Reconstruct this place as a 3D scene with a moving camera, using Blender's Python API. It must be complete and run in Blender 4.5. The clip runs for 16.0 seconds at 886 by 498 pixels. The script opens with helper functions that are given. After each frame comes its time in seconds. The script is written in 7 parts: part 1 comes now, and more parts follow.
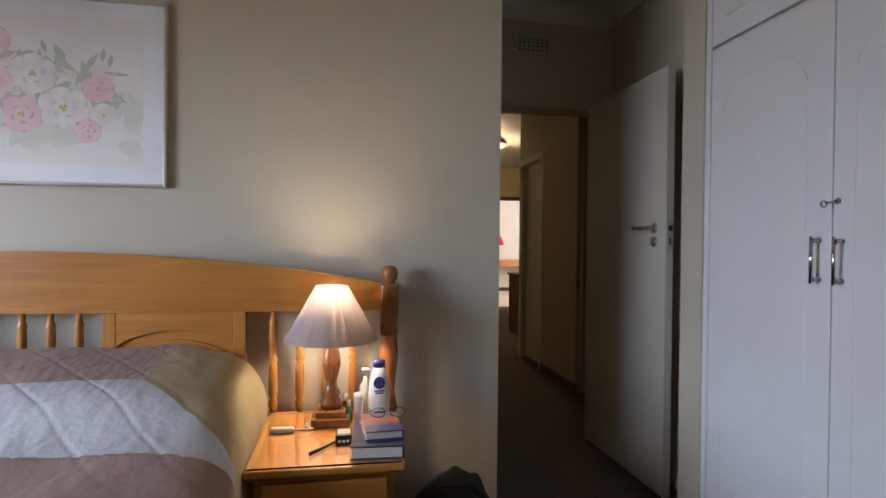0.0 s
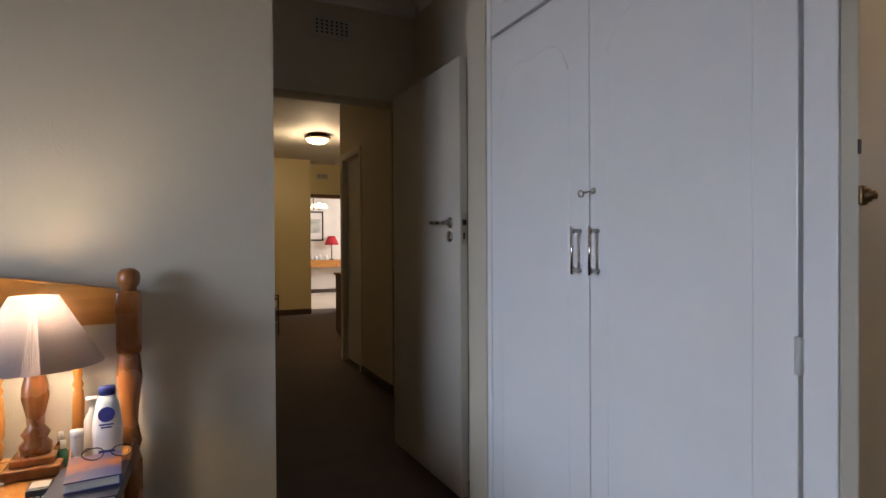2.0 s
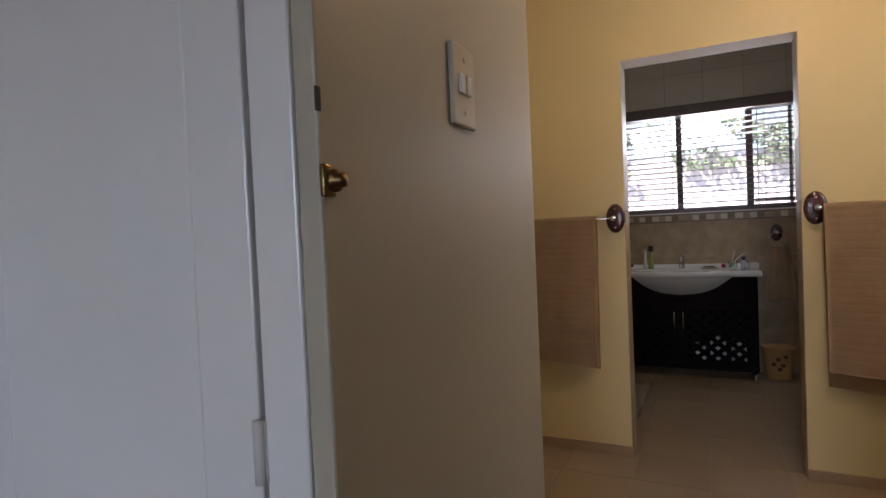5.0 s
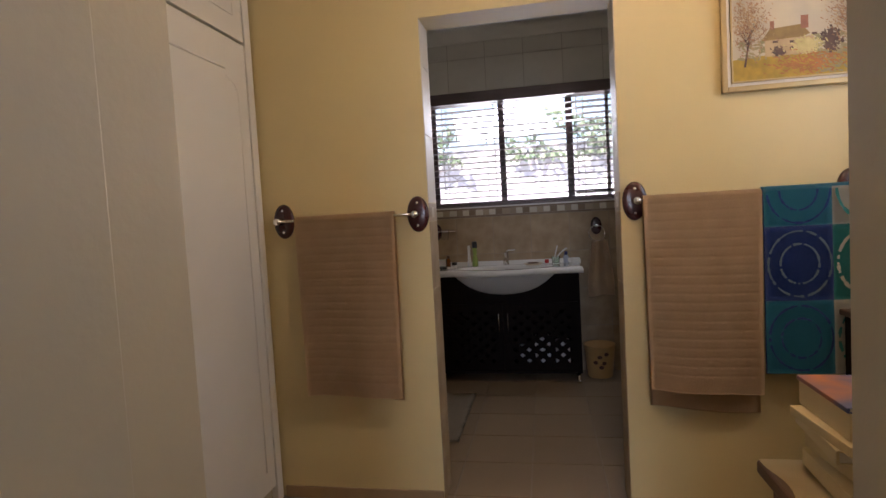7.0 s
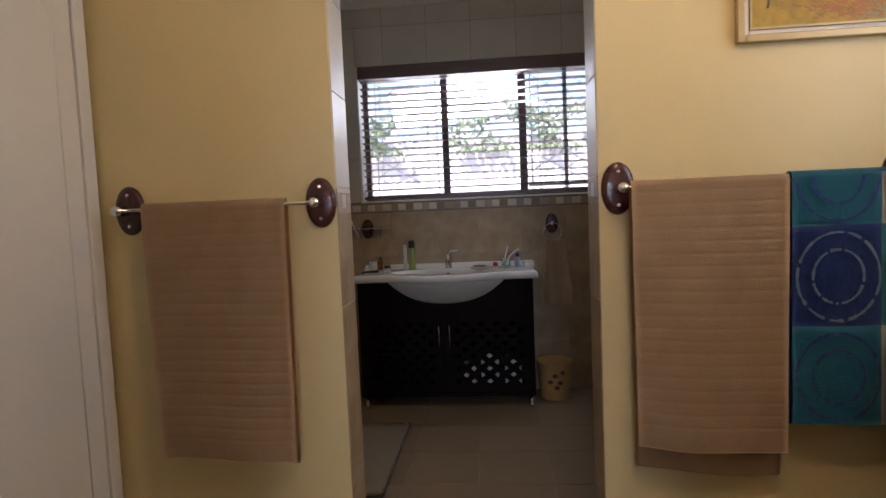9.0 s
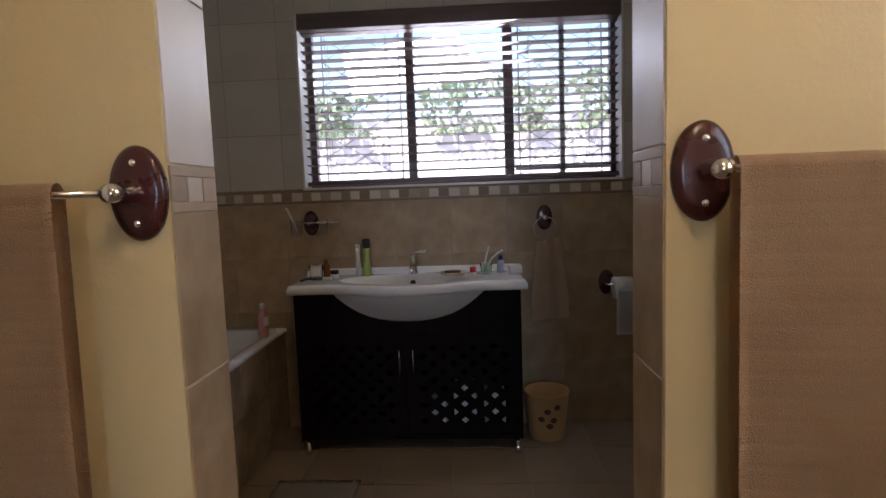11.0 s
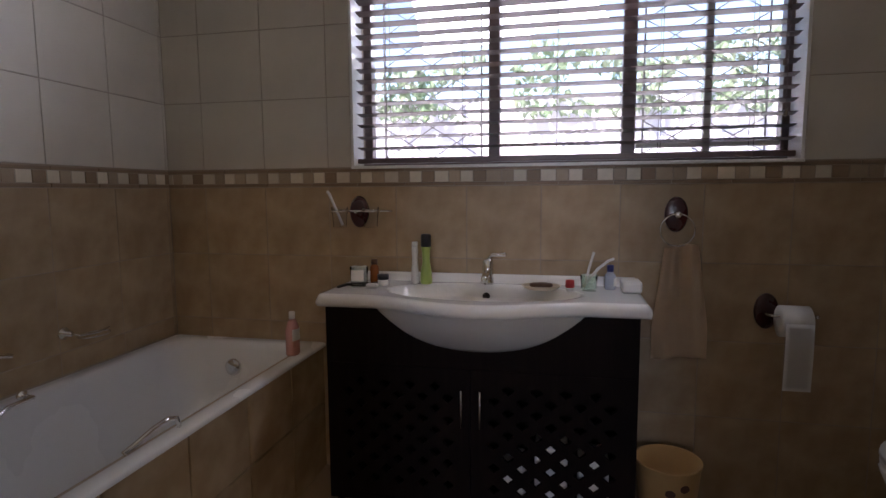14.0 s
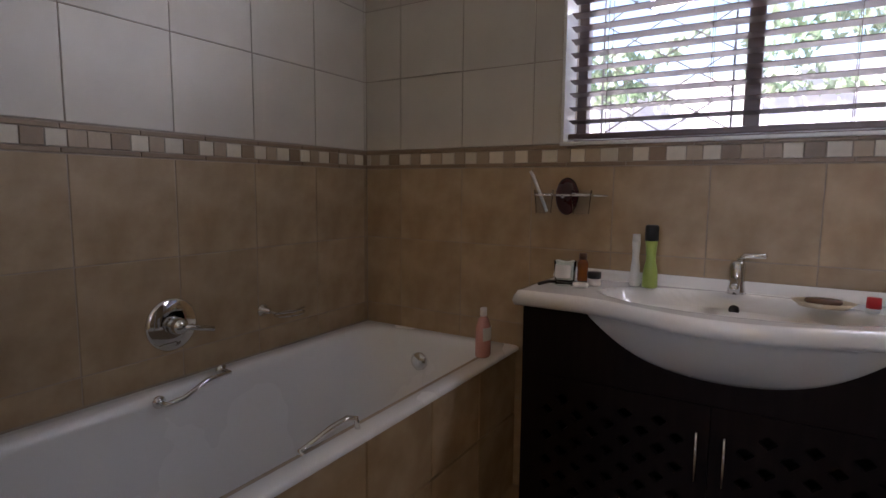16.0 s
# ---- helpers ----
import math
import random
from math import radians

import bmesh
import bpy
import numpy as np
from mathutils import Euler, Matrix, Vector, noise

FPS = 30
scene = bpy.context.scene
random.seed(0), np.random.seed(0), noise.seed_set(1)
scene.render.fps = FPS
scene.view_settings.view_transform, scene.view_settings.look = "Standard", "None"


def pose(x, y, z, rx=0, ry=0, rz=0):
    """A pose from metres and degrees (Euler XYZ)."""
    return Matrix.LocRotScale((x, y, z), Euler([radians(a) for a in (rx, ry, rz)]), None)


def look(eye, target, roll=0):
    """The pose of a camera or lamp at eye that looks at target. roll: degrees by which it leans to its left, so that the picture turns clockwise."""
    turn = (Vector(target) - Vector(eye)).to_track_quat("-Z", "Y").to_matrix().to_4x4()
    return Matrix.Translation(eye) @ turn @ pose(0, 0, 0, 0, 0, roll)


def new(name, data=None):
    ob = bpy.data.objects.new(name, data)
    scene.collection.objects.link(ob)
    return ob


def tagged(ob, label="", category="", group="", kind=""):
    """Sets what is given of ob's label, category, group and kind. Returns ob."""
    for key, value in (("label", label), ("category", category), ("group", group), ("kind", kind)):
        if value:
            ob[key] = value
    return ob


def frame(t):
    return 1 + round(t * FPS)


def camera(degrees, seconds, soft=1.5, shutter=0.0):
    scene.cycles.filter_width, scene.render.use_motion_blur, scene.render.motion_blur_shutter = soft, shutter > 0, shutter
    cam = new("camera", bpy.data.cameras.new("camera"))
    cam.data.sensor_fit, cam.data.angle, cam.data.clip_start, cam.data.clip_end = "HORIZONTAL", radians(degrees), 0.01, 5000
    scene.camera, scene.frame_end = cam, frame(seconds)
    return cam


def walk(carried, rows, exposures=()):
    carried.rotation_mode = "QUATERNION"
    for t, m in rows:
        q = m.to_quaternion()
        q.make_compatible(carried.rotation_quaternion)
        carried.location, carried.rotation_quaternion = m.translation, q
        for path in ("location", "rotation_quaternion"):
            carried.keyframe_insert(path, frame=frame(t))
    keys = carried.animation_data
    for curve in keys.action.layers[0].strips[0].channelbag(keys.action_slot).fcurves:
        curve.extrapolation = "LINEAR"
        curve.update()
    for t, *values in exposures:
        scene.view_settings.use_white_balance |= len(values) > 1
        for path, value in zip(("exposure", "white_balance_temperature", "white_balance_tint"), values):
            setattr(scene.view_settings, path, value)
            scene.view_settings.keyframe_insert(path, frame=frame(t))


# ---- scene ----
cam = camera(78.0, 16.0)
PATH = [
    (0, (0.075, 0.093, 1.192), (0.411, 2.064, 1.172), 0.6),
    (0.5, (0.141, 0.129, 1.19), (0.578, 2.081, 1.168), 0.4),
    (1, (0.221, 0.181, 1.174), (0.751, 2.109, 1.156), 0.3),
    (1.5, (0.298, 0.22, 1.164), (0.967, 2.105, 1.15), 0.2),
    (2, (0.37, 0.219, 1.176), (1.24, 2.02, 1.158), -0.3),
    (2.5, (0.443, 0.241, 1.178), (1.524, 1.924, 1.154), -0.9),
    (3, (0.541, 0.286, 1.185), (1.801, 1.839, 1.15), -1.4),
    (3.5, (0.663, 0.318, 1.193), (2.081, 1.728, 1.157), -1.6),
    (4, (0.751, 0.331, 1.194), (2.335, 1.552, 1.156), -2.0),
    (4.5, (0.835, 0.357, 1.187), (2.534, 1.411, 1.144), -2.3),
    (5, (0.963, 0.395, 1.195), (2.758, 1.274, 1.141), -2.5),
    (5.2, (1.008, 0.409, 1.199), (2.84, 1.209, 1.136), -2.5),
    (7.3, (1.756, 0.315, 1.216), (3.727, 0.637, 1.118), -3.0),
    (7.5, (1.808, 0.324, 1.194), (3.784, 0.618, 1.109), -2.8),
    (8, (1.993, 0.324, 1.202), (3.976, 0.565, 1.104), -2.7),
    (8.5, (2.162, 0.332, 1.194), (4.148, 0.533, 1.084), -2.6),
    (9, (2.297, 0.334, 1.192), (4.285, 0.509, 1.06), -2.4),
    (9.2, (2.38, 0.311, 1.184), (4.368, 0.498, 1.056), -2.3),
    (11.3, (3.139, 0.317, 1.216), (5.128, 0.403, 1.029), -1.8),
    (11.5, (3.19, 0.307, 1.206), (5.18, 0.383, 1.028), -1.5),
    (12, (3.346, 0.251, 1.21), (5.336, 0.325, 1.03), -1.4),
    (12.5, (3.464, 0.234, 1.204), (5.453, 0.332, 1.026), -1.2),
    (13, (3.565, 0.245, 1.21), (5.548, 0.419, 1.013), -1.0),
    (13.5, (3.686, 0.282, 1.197), (5.653, 0.577, 0.995), -0.7),
    (13.7, (3.739, 0.323, 1.193), (5.697, 0.664, 0.967), -1.2),
    (14, (3.774, 0.344, 1.183), (5.718, 0.764, 0.974), -0.4),
    (14.5, (3.844, 0.363, 1.162), (5.75, 0.932, 0.951), -0.2),
    (15, (3.92, 0.432, 1.155), (5.779, 1.136, 0.94), 0.1),
    (15.5, (4.005, 0.47, 1.139), (5.783, 1.359, 0.92), 0.3),
    (16, (4.051, 0.522, 1.127), (5.746, 1.56, 0.907), 0.5),
]
walk(cam, [(t, look(eye, target, roll)) for t, eye, target, roll in PATH],
     [(0, 1.67, 6450, 20), (3, 1.65, 6500, 20), (4.5, 1.3, 6600, 20), (5.2, 1.3, 6600, 20), (8, 1.55, 6400, 20), (11.5, 1.5, 6250, 22), (13, 1.75, 6250, 24), (14, 1.8, 6250, 24), (16, 1.95, 6250, 24)])

# ---- light ----
world = bpy.data.worlds.new("sky")
scene.world = world
world.use_nodes = True
wn = world.node_tree
sky = wn.nodes.new("ShaderNodeTexSky")
sky.sky_type, sky.sun_disc = "NISHITA", False
sky.sun_elevation, sky.sun_rotation = radians(44), radians(-57)
bg = wn.nodes["Background"]
bg.inputs["Strength"].default_value = 0.15
wn.links.new(sky.outputs[0], bg.inputs[0])


def lamp(name, kind, m, energy, colour, size=0.1, size_y=0.0):
    data = bpy.data.lights.new(name, kind)
    data.energy, data.color = energy, colour
    if kind == "AREA":
        data.shape, data.size, data.size_y = "RECTANGLE", size, size_y or size
    elif kind == "SUN":
        data.angle = radians(size)
    else:
        data.shadow_soft_size = size
    ob = new(name, data)
    ob.matrix_world = m
    return ob


SUN_DIR = Vector((0.62, -0.40, -0.72))
lamp("sun", "SUN", look((8, 0, 9), Vector((8, 0, 9)) + SUN_DIR), 5.0, (1.0, 0.95, 0.87), 0.5)
# daylight that enters through the bedroom's window and the bathroom's window
bw = lamp("bedroom_window_light", "AREA", look((-3.24, 0.35, 1.30), (-0.35, 1.70, -0.85)), 18.5, (0.60, 0.77, 1.0), 1.4, 1.5)
bw.data.spread = radians(98)
lamp("bathroom_window_light", "AREA", look((6.10, 0.355, 1.97), (5.08, 0.90, 1.55)), 5.5, (0.86, 0.92, 1.0), 1.55, 0.26)
lamp("passage_window_light", "AREA", look((3.20, -1.03, 1.75), (3.20, 0.5, 1.75)), 1.9, (0.86, 0.93, 1.0), 0.86, 0.76)
# lamps of the place
lamp("bedside_bulb", "POINT", pose(0.015, 2.04, 0.985), 2.8, (1.0, 0.86, 0.62), 0.03)
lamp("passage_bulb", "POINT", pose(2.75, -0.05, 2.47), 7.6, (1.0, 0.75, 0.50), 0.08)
lamp("hall_bulb", "POINT", pose(2.02, 7.40, 2.44), 10.0, (1.0, 0.78, 0.45), 0.08)
# added unseen fill that brightens the far room; its walls hold no window
lamp("far_room_window_light", "AREA", look((4.9, 11.6, 1.5), (2.8, 12.2, 1.0)), 24, (1.0, 0.97, 0.94), 1.6, 1.2)

# ---- materials ----


def mat(name, colour, rough=0.5, metal=0.0, second=None, scale=8.0, detail=4.0, mix=0.5, bump=0.0, bump_scale=60.0,
        speck=0.0, sheen=0.0, coat=0.0, random_value=0.0, rough_var=0.08):
    """A surface with two scales of colour variation, uneven gloss and fine relief."""
    m = bpy.data.materials.new(name)
    m.use_nodes = True
    t = m.node_tree
    b = t.nodes["Principled BSDF"]
    b.inputs["Roughness"].default_value, b.inputs["Metallic"].default_value = rough, metal
    b.inputs["Sheen Weight"].default_value, b.inputs["Coat Weight"].default_value = sheen, coat
    geo = t.nodes.new("ShaderNodeTexCoord")
    n1 = t.nodes.new("ShaderNodeTexNoise")
    n1.inputs["Scale"].default_value, n1.inputs["Detail"].default_value = scale, detail
    t.links.new(geo.outputs["Object"], n1.inputs["Vector"])
    ramp = t.nodes.new("ShaderNodeMix")
    ramp.data_type = "RGBA"
    c2 = second or tuple(c * 0.9 for c in colour)
    ramp.inputs[6].default_value, ramp.inputs[7].default_value = (*colour, 1), (*c2, 1)
    mr = t.nodes.new("ShaderNodeMapRange")
    mr.inputs["From Min"].default_value, mr.inputs["From Max"].default_value = 0.35, 0.65
    mr.inputs["To Max"].default_value = 2 * mix
    t.links.new(n1.outputs["Fac"], mr.inputs["Value"])
    t.links.new(mr.outputs["Result"], ramp.inputs[0])
    out = ramp.outputs[2]
    n2 = t.nodes.new("ShaderNodeTexNoise")
    n2.inputs["Scale"].default_value, n2.inputs["Detail"].default_value = bump_scale, 3
    t.links.new(geo.outputs["Object"], n2.inputs["Vector"])
    if speck:
        sp = t.nodes.new("ShaderNodeMix")
        sp.data_type, sp.blend_type = "RGBA", "MULTIPLY"
        sp.inputs[0].default_value = speck
        t.links.new(out, sp.inputs[6])
        t.links.new(n2.outputs["Fac"], sp.inputs[7])
        out = sp.outputs[2]
    if random_value:
        info = t.nodes.new("ShaderNodeObjectInfo")
        hsv = t.nodes.new("ShaderNodeHueSaturation")
        m3 = t.nodes.new("ShaderNodeMapRange")
        m3.inputs["To Min"].default_value, m3.inputs["To Max"].default_value = 1 - random_value, 1 + random_value
        t.links.new(info.outputs["Random"], m3.inputs["Value"])
        t.links.new(m3.outputs["Result"], hsv.inputs["Value"])
        t.links.new(out, hsv.inputs["Color"])
        out = hsv.outputs["Color"]
    t.links.new(out, b.inputs["Base Color"])
    rv = t.nodes.new("ShaderNodeMapRange")
    rv.inputs["To Min"].default_value, rv.inputs["To Max"].default_value = max(0, rough - rough_var), min(1, rough + rough_var)
    t.links.new(n1.outputs["Fac"], rv.inputs["Value"])
    t.links.new(rv.outputs["Result"], b.inputs["Roughness"])
    if bump:
        bp = t.nodes.new("ShaderNodeBump")
        bp.inputs["Strength"].default_value, bp.inputs["Distance"].default_value = bump, 0.004
        t.links.new(n2.outputs["Fac"], bp.inputs["Height"])
        t.links.new(bp.outputs["Normal"], b.inputs["Normal"])
    return m


def wood(name, colour, dark, rough=0.3, stretch=(14, 14, 1.2), coat=0.0, random_value=0.06):
    """Wood whose grain runs along the axis with the small factor."""
    m = mat(name, colour, rough, coat=coat, random_value=random_value)
    t = m.node_tree
    b = t.nodes["Principled BSDF"]
    geo = t.nodes.new("ShaderNodeTexCoord")
    mp = t.nodes.new("ShaderNodeMapping")
    mp.inputs["Scale"].default_value = stretch
    t.links.new(geo.outputs["Object"], mp.inputs["Vector"])
    n = t.nodes.new("ShaderNodeTexNoise")
    n.inputs["Scale"].default_value, n.inputs["Detail"].default_value, n.inputs["Distortion"].default_value = 2.2, 7, 0.7
    t.links.new(mp.outputs["Vector"], n.inputs["Vector"])
    r = t.nodes.new("ShaderNodeValToRGB")
    r.color_ramp.elements[0].position, r.color_ramp.elements[1].position = 0.32, 0.68
    r.color_ramp.elements[0].color, r.color_ramp.elements[1].color = (*dark, 1), (*colour, 1)
    t.links.new(n.outputs["Fac"], r.inputs["Fac"])
    t.links.new(r.outputs["Color"], b.inputs["Base Color"])
    bp = t.nodes.new("ShaderNodeBump")
    bp.inputs["Strength"].default_value, bp.inputs["Distance"].default_value = 0.15, 0.002
    t.links.new(n.outputs["Fac"], bp.inputs["Height"])
    t.links.new(bp.outputs["Normal"], b.inputs["Normal"])
    return m


def glass(name, colour=(1, 1, 1), rough=0.0, ior=1.45):
    m = bpy.data.materials.new(name)
    m.use_nodes = True
    b = m.node_tree.nodes["Principled BSDF"]
    b.inputs["Base Color"].default_value = (*colour, 1)
    b.inputs["Transmission Weight"].default_value, b.inputs["Roughness"].default_value, b.inputs["IOR"].default_value = 1, rough, ior
    return m


def glow(name, colour, strength):
    m = bpy.data.materials.new(name)
    m.use_nodes = True
    b = m.node_tree.nodes["Principled BSDF"]
    b.inputs["Base Color"].default_value = (*colour, 1)
    b.inputs["Emission Color"].default_value, b.inputs["Emission Strength"].default_value = (*colour, 1), strength
    return m


def shade_cloth(name, colour):
    m = bpy.data.materials.new(name)
    m.use_nodes = True
    t = m.node_tree
    t.nodes.clear()
    o = t.nodes.new("ShaderNodeOutputMaterial")
    d, tr, mx = t.nodes.new("ShaderNodeBsdfDiffuse"), t.nodes.new("ShaderNodeBsdfTranslucent"), t.nodes.new("ShaderNodeMixShader")
    geo, n = t.nodes.new("ShaderNodeTexCoord"), t.nodes.new("ShaderNodeTexNoise")
    n.inputs["Scale"].default_value = 180
    t.links.new(geo.outputs["Object"], n.inputs["Vector"])
    c = t.nodes.new("ShaderNodeMix")
    c.data_type = "RGBA"
    c.inputs[6].default_value, c.inputs[7].default_value = (*colour, 1), (*[v * 0.85 for v in colour], 1)
    t.links.new(n.outputs["Fac"], c.inputs[0])
    t.links.new(c.outputs[2], d.inputs["Color"])
    t.links.new(c.outputs[2], tr.inputs["Color"])
    mx.inputs[0].default_value = 0.006
    t.links.new(d.outputs[0], mx.inputs[1])
    t.links.new(tr.outputs[0], mx.inputs[2])
    t.links.new(mx.outputs[0], o.inputs[0])
    return m


M_WALL = mat("cream_wall_paint", (0.54, 0.475, 0.355), 0.55, second=(0.52, 0.455, 0.335), scale=1.5, bump=0.12, bump_scale=140)
M_YELLOW = mat("yellow_wall_paint", (0.70, 0.58, 0.31), 0.45, second=(0.67, 0.55, 0.29), scale=1.5, bump=0.12, bump_scale=120)
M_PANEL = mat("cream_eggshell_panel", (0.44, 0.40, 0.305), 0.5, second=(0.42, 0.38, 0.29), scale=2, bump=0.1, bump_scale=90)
M_CEIL = mat("white_ceiling_paint", (0.72, 0.68, 0.60), 0.7, scale=2, bump=0.1, bump_scale=90)
M_WHITE = mat("white_gloss_paint", (0.74, 0.73, 0.70), 0.32, second=(0.71, 0.70, 0.66), scale=2.5, bump=0.06, bump_scale=35)
# door paint toned down to hold the shade of the entry
M_DOORP = mat("shaded_cream_door_paint", (0.58, 0.52, 0.42), 0.45, second=(0.55, 0.49, 0.39), scale=2.5, bump=0.06, bump_scale=35)
M_CARPET = mat("brown_carpet", (0.11, 0.058, 0.036), 0.95, second=(0.08, 0.041, 0.025), scale=5, bump=0.9, bump_scale=420, speck=0.5, sheen=0.2)
M_FLOORT = mat("beige_floor_tile", (0.30, 0.225, 0.145), 0.3, second=(0.275, 0.205, 0.132), scale=2.2, detail=6, bump=0.08, bump_scale=30, random_value=0.06)
M_GROUT = mat("grey_grout", (0.36, 0.30, 0.235), 0.85, scale=20, bump=0.3, bump_scale=200)
M_TILEW = mat("white_wall_tile", (0.62, 0.58, 0.50), 0.42, second=(0.56, 0.52, 0.445), scale=4, bump=0.05, bump_scale=18, random_value=0.03)
M_TILEB = mat("sand_wall_tile", (0.43, 0.325, 0.200), 0.5, second=(0.32, 0.225, 0.125), scale=9, detail=9, mix=0.5, bump=0.12, bump_scale=26, random_value=0.06)
M_FRL = mat("ivory_mosaic", (0.66, 0.60, 0.48), 0.35, scale=25, bump=0.2, random_value=0.12)
M_FRD = mat("tan_mosaic", (0.40, 0.31, 0.21), 0.4, scale=25, bump=0.2, random_value=0.15)
M_FRB = mat("brown_mosaic", (0.26, 0.185, 0.115), 0.4, scale=25, bump=0.2, random_value=0.15)
M_PINE = wood("honey_pine", (0.47, 0.20, 0.038), (0.36, 0.135, 0.024), 0.3, coat=0.1)
M_PINEX = wood("honey_pine_rail", (0.49, 0.21, 0.04), (0.38, 0.145, 0.025), 0.32, (1.2, 14, 14), coat=0.1)
M_PINED = wood("dark_pine", (0.34, 0.13, 0.033), (0.24, 0.08, 0.022), 0.28, coat=0.3)
M_WENGE = wood("dark_wenge", (0.010, 0.0065, 0.006), (0.006, 0.004, 0.004), 0.6)
M_WENGE.node_tree.nodes["Principled BSDF"].inputs["Specular IOR Level"].default_value = 0.05
M_BLIND = wood("dark_brown_blind", (0.15, 0.105, 0.10), (0.11, 0.075, 0.072), 0.35, (14, 1.2, 14))
M_MAHOG = wood("mahogany_gloss", (0.070, 0.013, 0.013), (0.035, 0.008, 0.008), 0.28, (8, 8, 1.5), coat=0.25)
M_BROWN = mat("brown_door_paint", (0.12, 0.06, 0.03), 0.4)
M_CERAMIC = mat("white_ceramic", (0.78, 0.78, 0.76), 0.08, scale=2, second=(0.76, 0.76, 0.74), coat=0.5)
M_ACRYL = mat("white_bath_enamel", (0.76, 0.77, 0.77), 0.27, scale=2, second=(0.74, 0.75, 0.75))
M_CHROME = mat("chrome", (0.80, 0.80, 0.80), 0.07, 1.0, scale=3, rough_var=0.03)
M_STEEL = mat("brushed_steel", (0.50, 0.47, 0.42), 0.28, 1.0, scale=6)
M_DARK = mat("dark_metal", (0.03, 0.028, 0.026), 0.4, 0.6)
M_BRASS = mat("antique_brass", (0.25, 0.16, 0.07), 0.35, 1.0)
M_HINGE = mat("painted_hinge", (0.62, 0.60, 0.56), 0.35)
M_TOWEL = mat("beige_towel", (0.71, 0.50, 0.30), 0.95, second=(0.64, 0.44, 0.26), scale=9, bump=0.55, bump_scale=380, sheen=0.1, speck=0.25)
M_HANDT = mat("pale_beige_towel", (0.78, 0.60, 0.40), 0.95, second=(0.72, 0.54, 0.35), scale=9, bump=0.55, bump_scale=380, sheen=0.1)
M_TEAL = mat("teal_towel", (0.012, 0.23, 0.36), 0.95, scale=9, bump=1.0, bump_scale=380, sheen=0.3, speck=0.25)
M_NAVY = mat("navy_towel", (0.012, 0.05, 0.27), 0.95, scale=9, bump=1.0, bump_scale=380, sheen=0.3, speck=0.25)
M_WTOWEL = mat("white_towel", (0.58, 0.57, 0.50), 0.95, scale=9, bump=1.0, bump_scale=380, sheen=0.3, speck=0.2)
M_GREENT = mat("green_towel", (0.015, 0.27, 0.26), 0.95, scale=9, bump=1.0, bump_scale=380, sheen=0.3, speck=0.25)
M_QUILT = mat("pale_quilt_cotton", (0.82, 0.82, 0.82), 0.9, second=(0.77, 0.765, 0.755), scale=3, bump=0.5, bump_scale=60, sheen=0.2)
M_PINKQ = mat("dusty_pink_cotton", (0.56, 0.375, 0.29), 0.9, second=(0.50, 0.33, 0.25), scale=3, bump=0.5, bump_scale=60, sheen=0.2)
# cream cotton with the bedside lamp's yellow light put into its colour
M_CREAMQ = mat("lamplit_cream_cotton", (0.66, 0.54, 0.30), 0.9, scale=3, bump=0.4, bump_scale=50, sheen=0.2)
M_SHADE = shade_cloth("lampshade_linen", (0.64, 0.57, 0.54))
M_GLASS = glass("clear_glass")
M_FROST = glow("lit_opal_glass", (1.0, 0.80, 0.45), 1.6)
M_BULBW = glow("lit_chandelier_shade", (1.0, 0.86, 0.6), 1.4)
M_GILT = mat("gilt_frame", (0.50, 0.38, 0.19), 0.35, 0.3, scale=12, bump=0.2)
M_SILVER = mat("pewter_frame", (0.52, 0.47, 0.38), 0.35, 0.4, scale=8)
M_PAPER = mat("mount_board", (0.70, 0.66, 0.60), 0.8, scale=3)
M_PAPER2 = mat("print_paper", (0.68, 0.61, 0.53), 0.8, second=(0.66, 0.58, 0.49), scale=4)
M_PETALP = mat("pink_petal_ink", (0.66, 0.40, 0.38), 0.8, second=(0.70, 0.50, 0.46), scale=14)
M_PETALW = mat("white_petal_ink", (0.70, 0.64, 0.56), 0.8, second=(0.60, 0.52, 0.42), scale=14)
M_LEAFI = mat("sage_leaf_ink", (0.38, 0.37, 0.26), 0.8, second=(0.48, 0.45, 0.34), scale=14)
M_PETALD = mat("deep_petal_ink", (0.55, 0.28, 0.27), 0.8, second=(0.62, 0.40, 0.37), scale=30)
M_PETALG = mat("grey_petal_shadow_ink", (0.50, 0.45, 0.37), 0.8, second=(0.62, 0.55, 0.46), scale=30)
M_WASH = mat("pale_green_wash_ink", (0.56, 0.52, 0.40), 0.8, second=(0.64, 0.57, 0.47), scale=9)
M_PICGLASS = glass("picture_glass", (1, 1, 1), 0.0, 1.10)
M_YOLK = mat("yellow_ink", (0.55, 0.40, 0.10), 0.8)
M_BLACK = mat("black_plastic", (0.015, 0.015, 0.016), 0.4)
M_BLACKBAG = mat("black_nylon", (0.018, 0.018, 0.02), 0.7, bump=0.5, bump_scale=200)
M_RINGC = mat("grey_blue_thread", (0.13, 0.20, 0.30), 0.95, bump=1.0, bump_scale=380)
M_THIN = glass("thin_tumbler_glass", (0.90, 0.95, 0.92), 0.02, 1.05)
M_CLEARP = glass("clear_plastic", (0.94, 0.96, 1.0), 0.0, 1.03)
M_PLASTW = mat("white_plastic", (0.72, 0.71, 0.68), 0.35)
M_SWITCH = mat("ivory_switch_plastic", (0.54, 0.49, 0.39), 0.35)
M_BLUEP = mat("blue_plastic", (0.03, 0.035, 0.16), 0.35)
M_GREENP = mat("green_plastic", (0.05, 0.22, 0.14), 0.35)
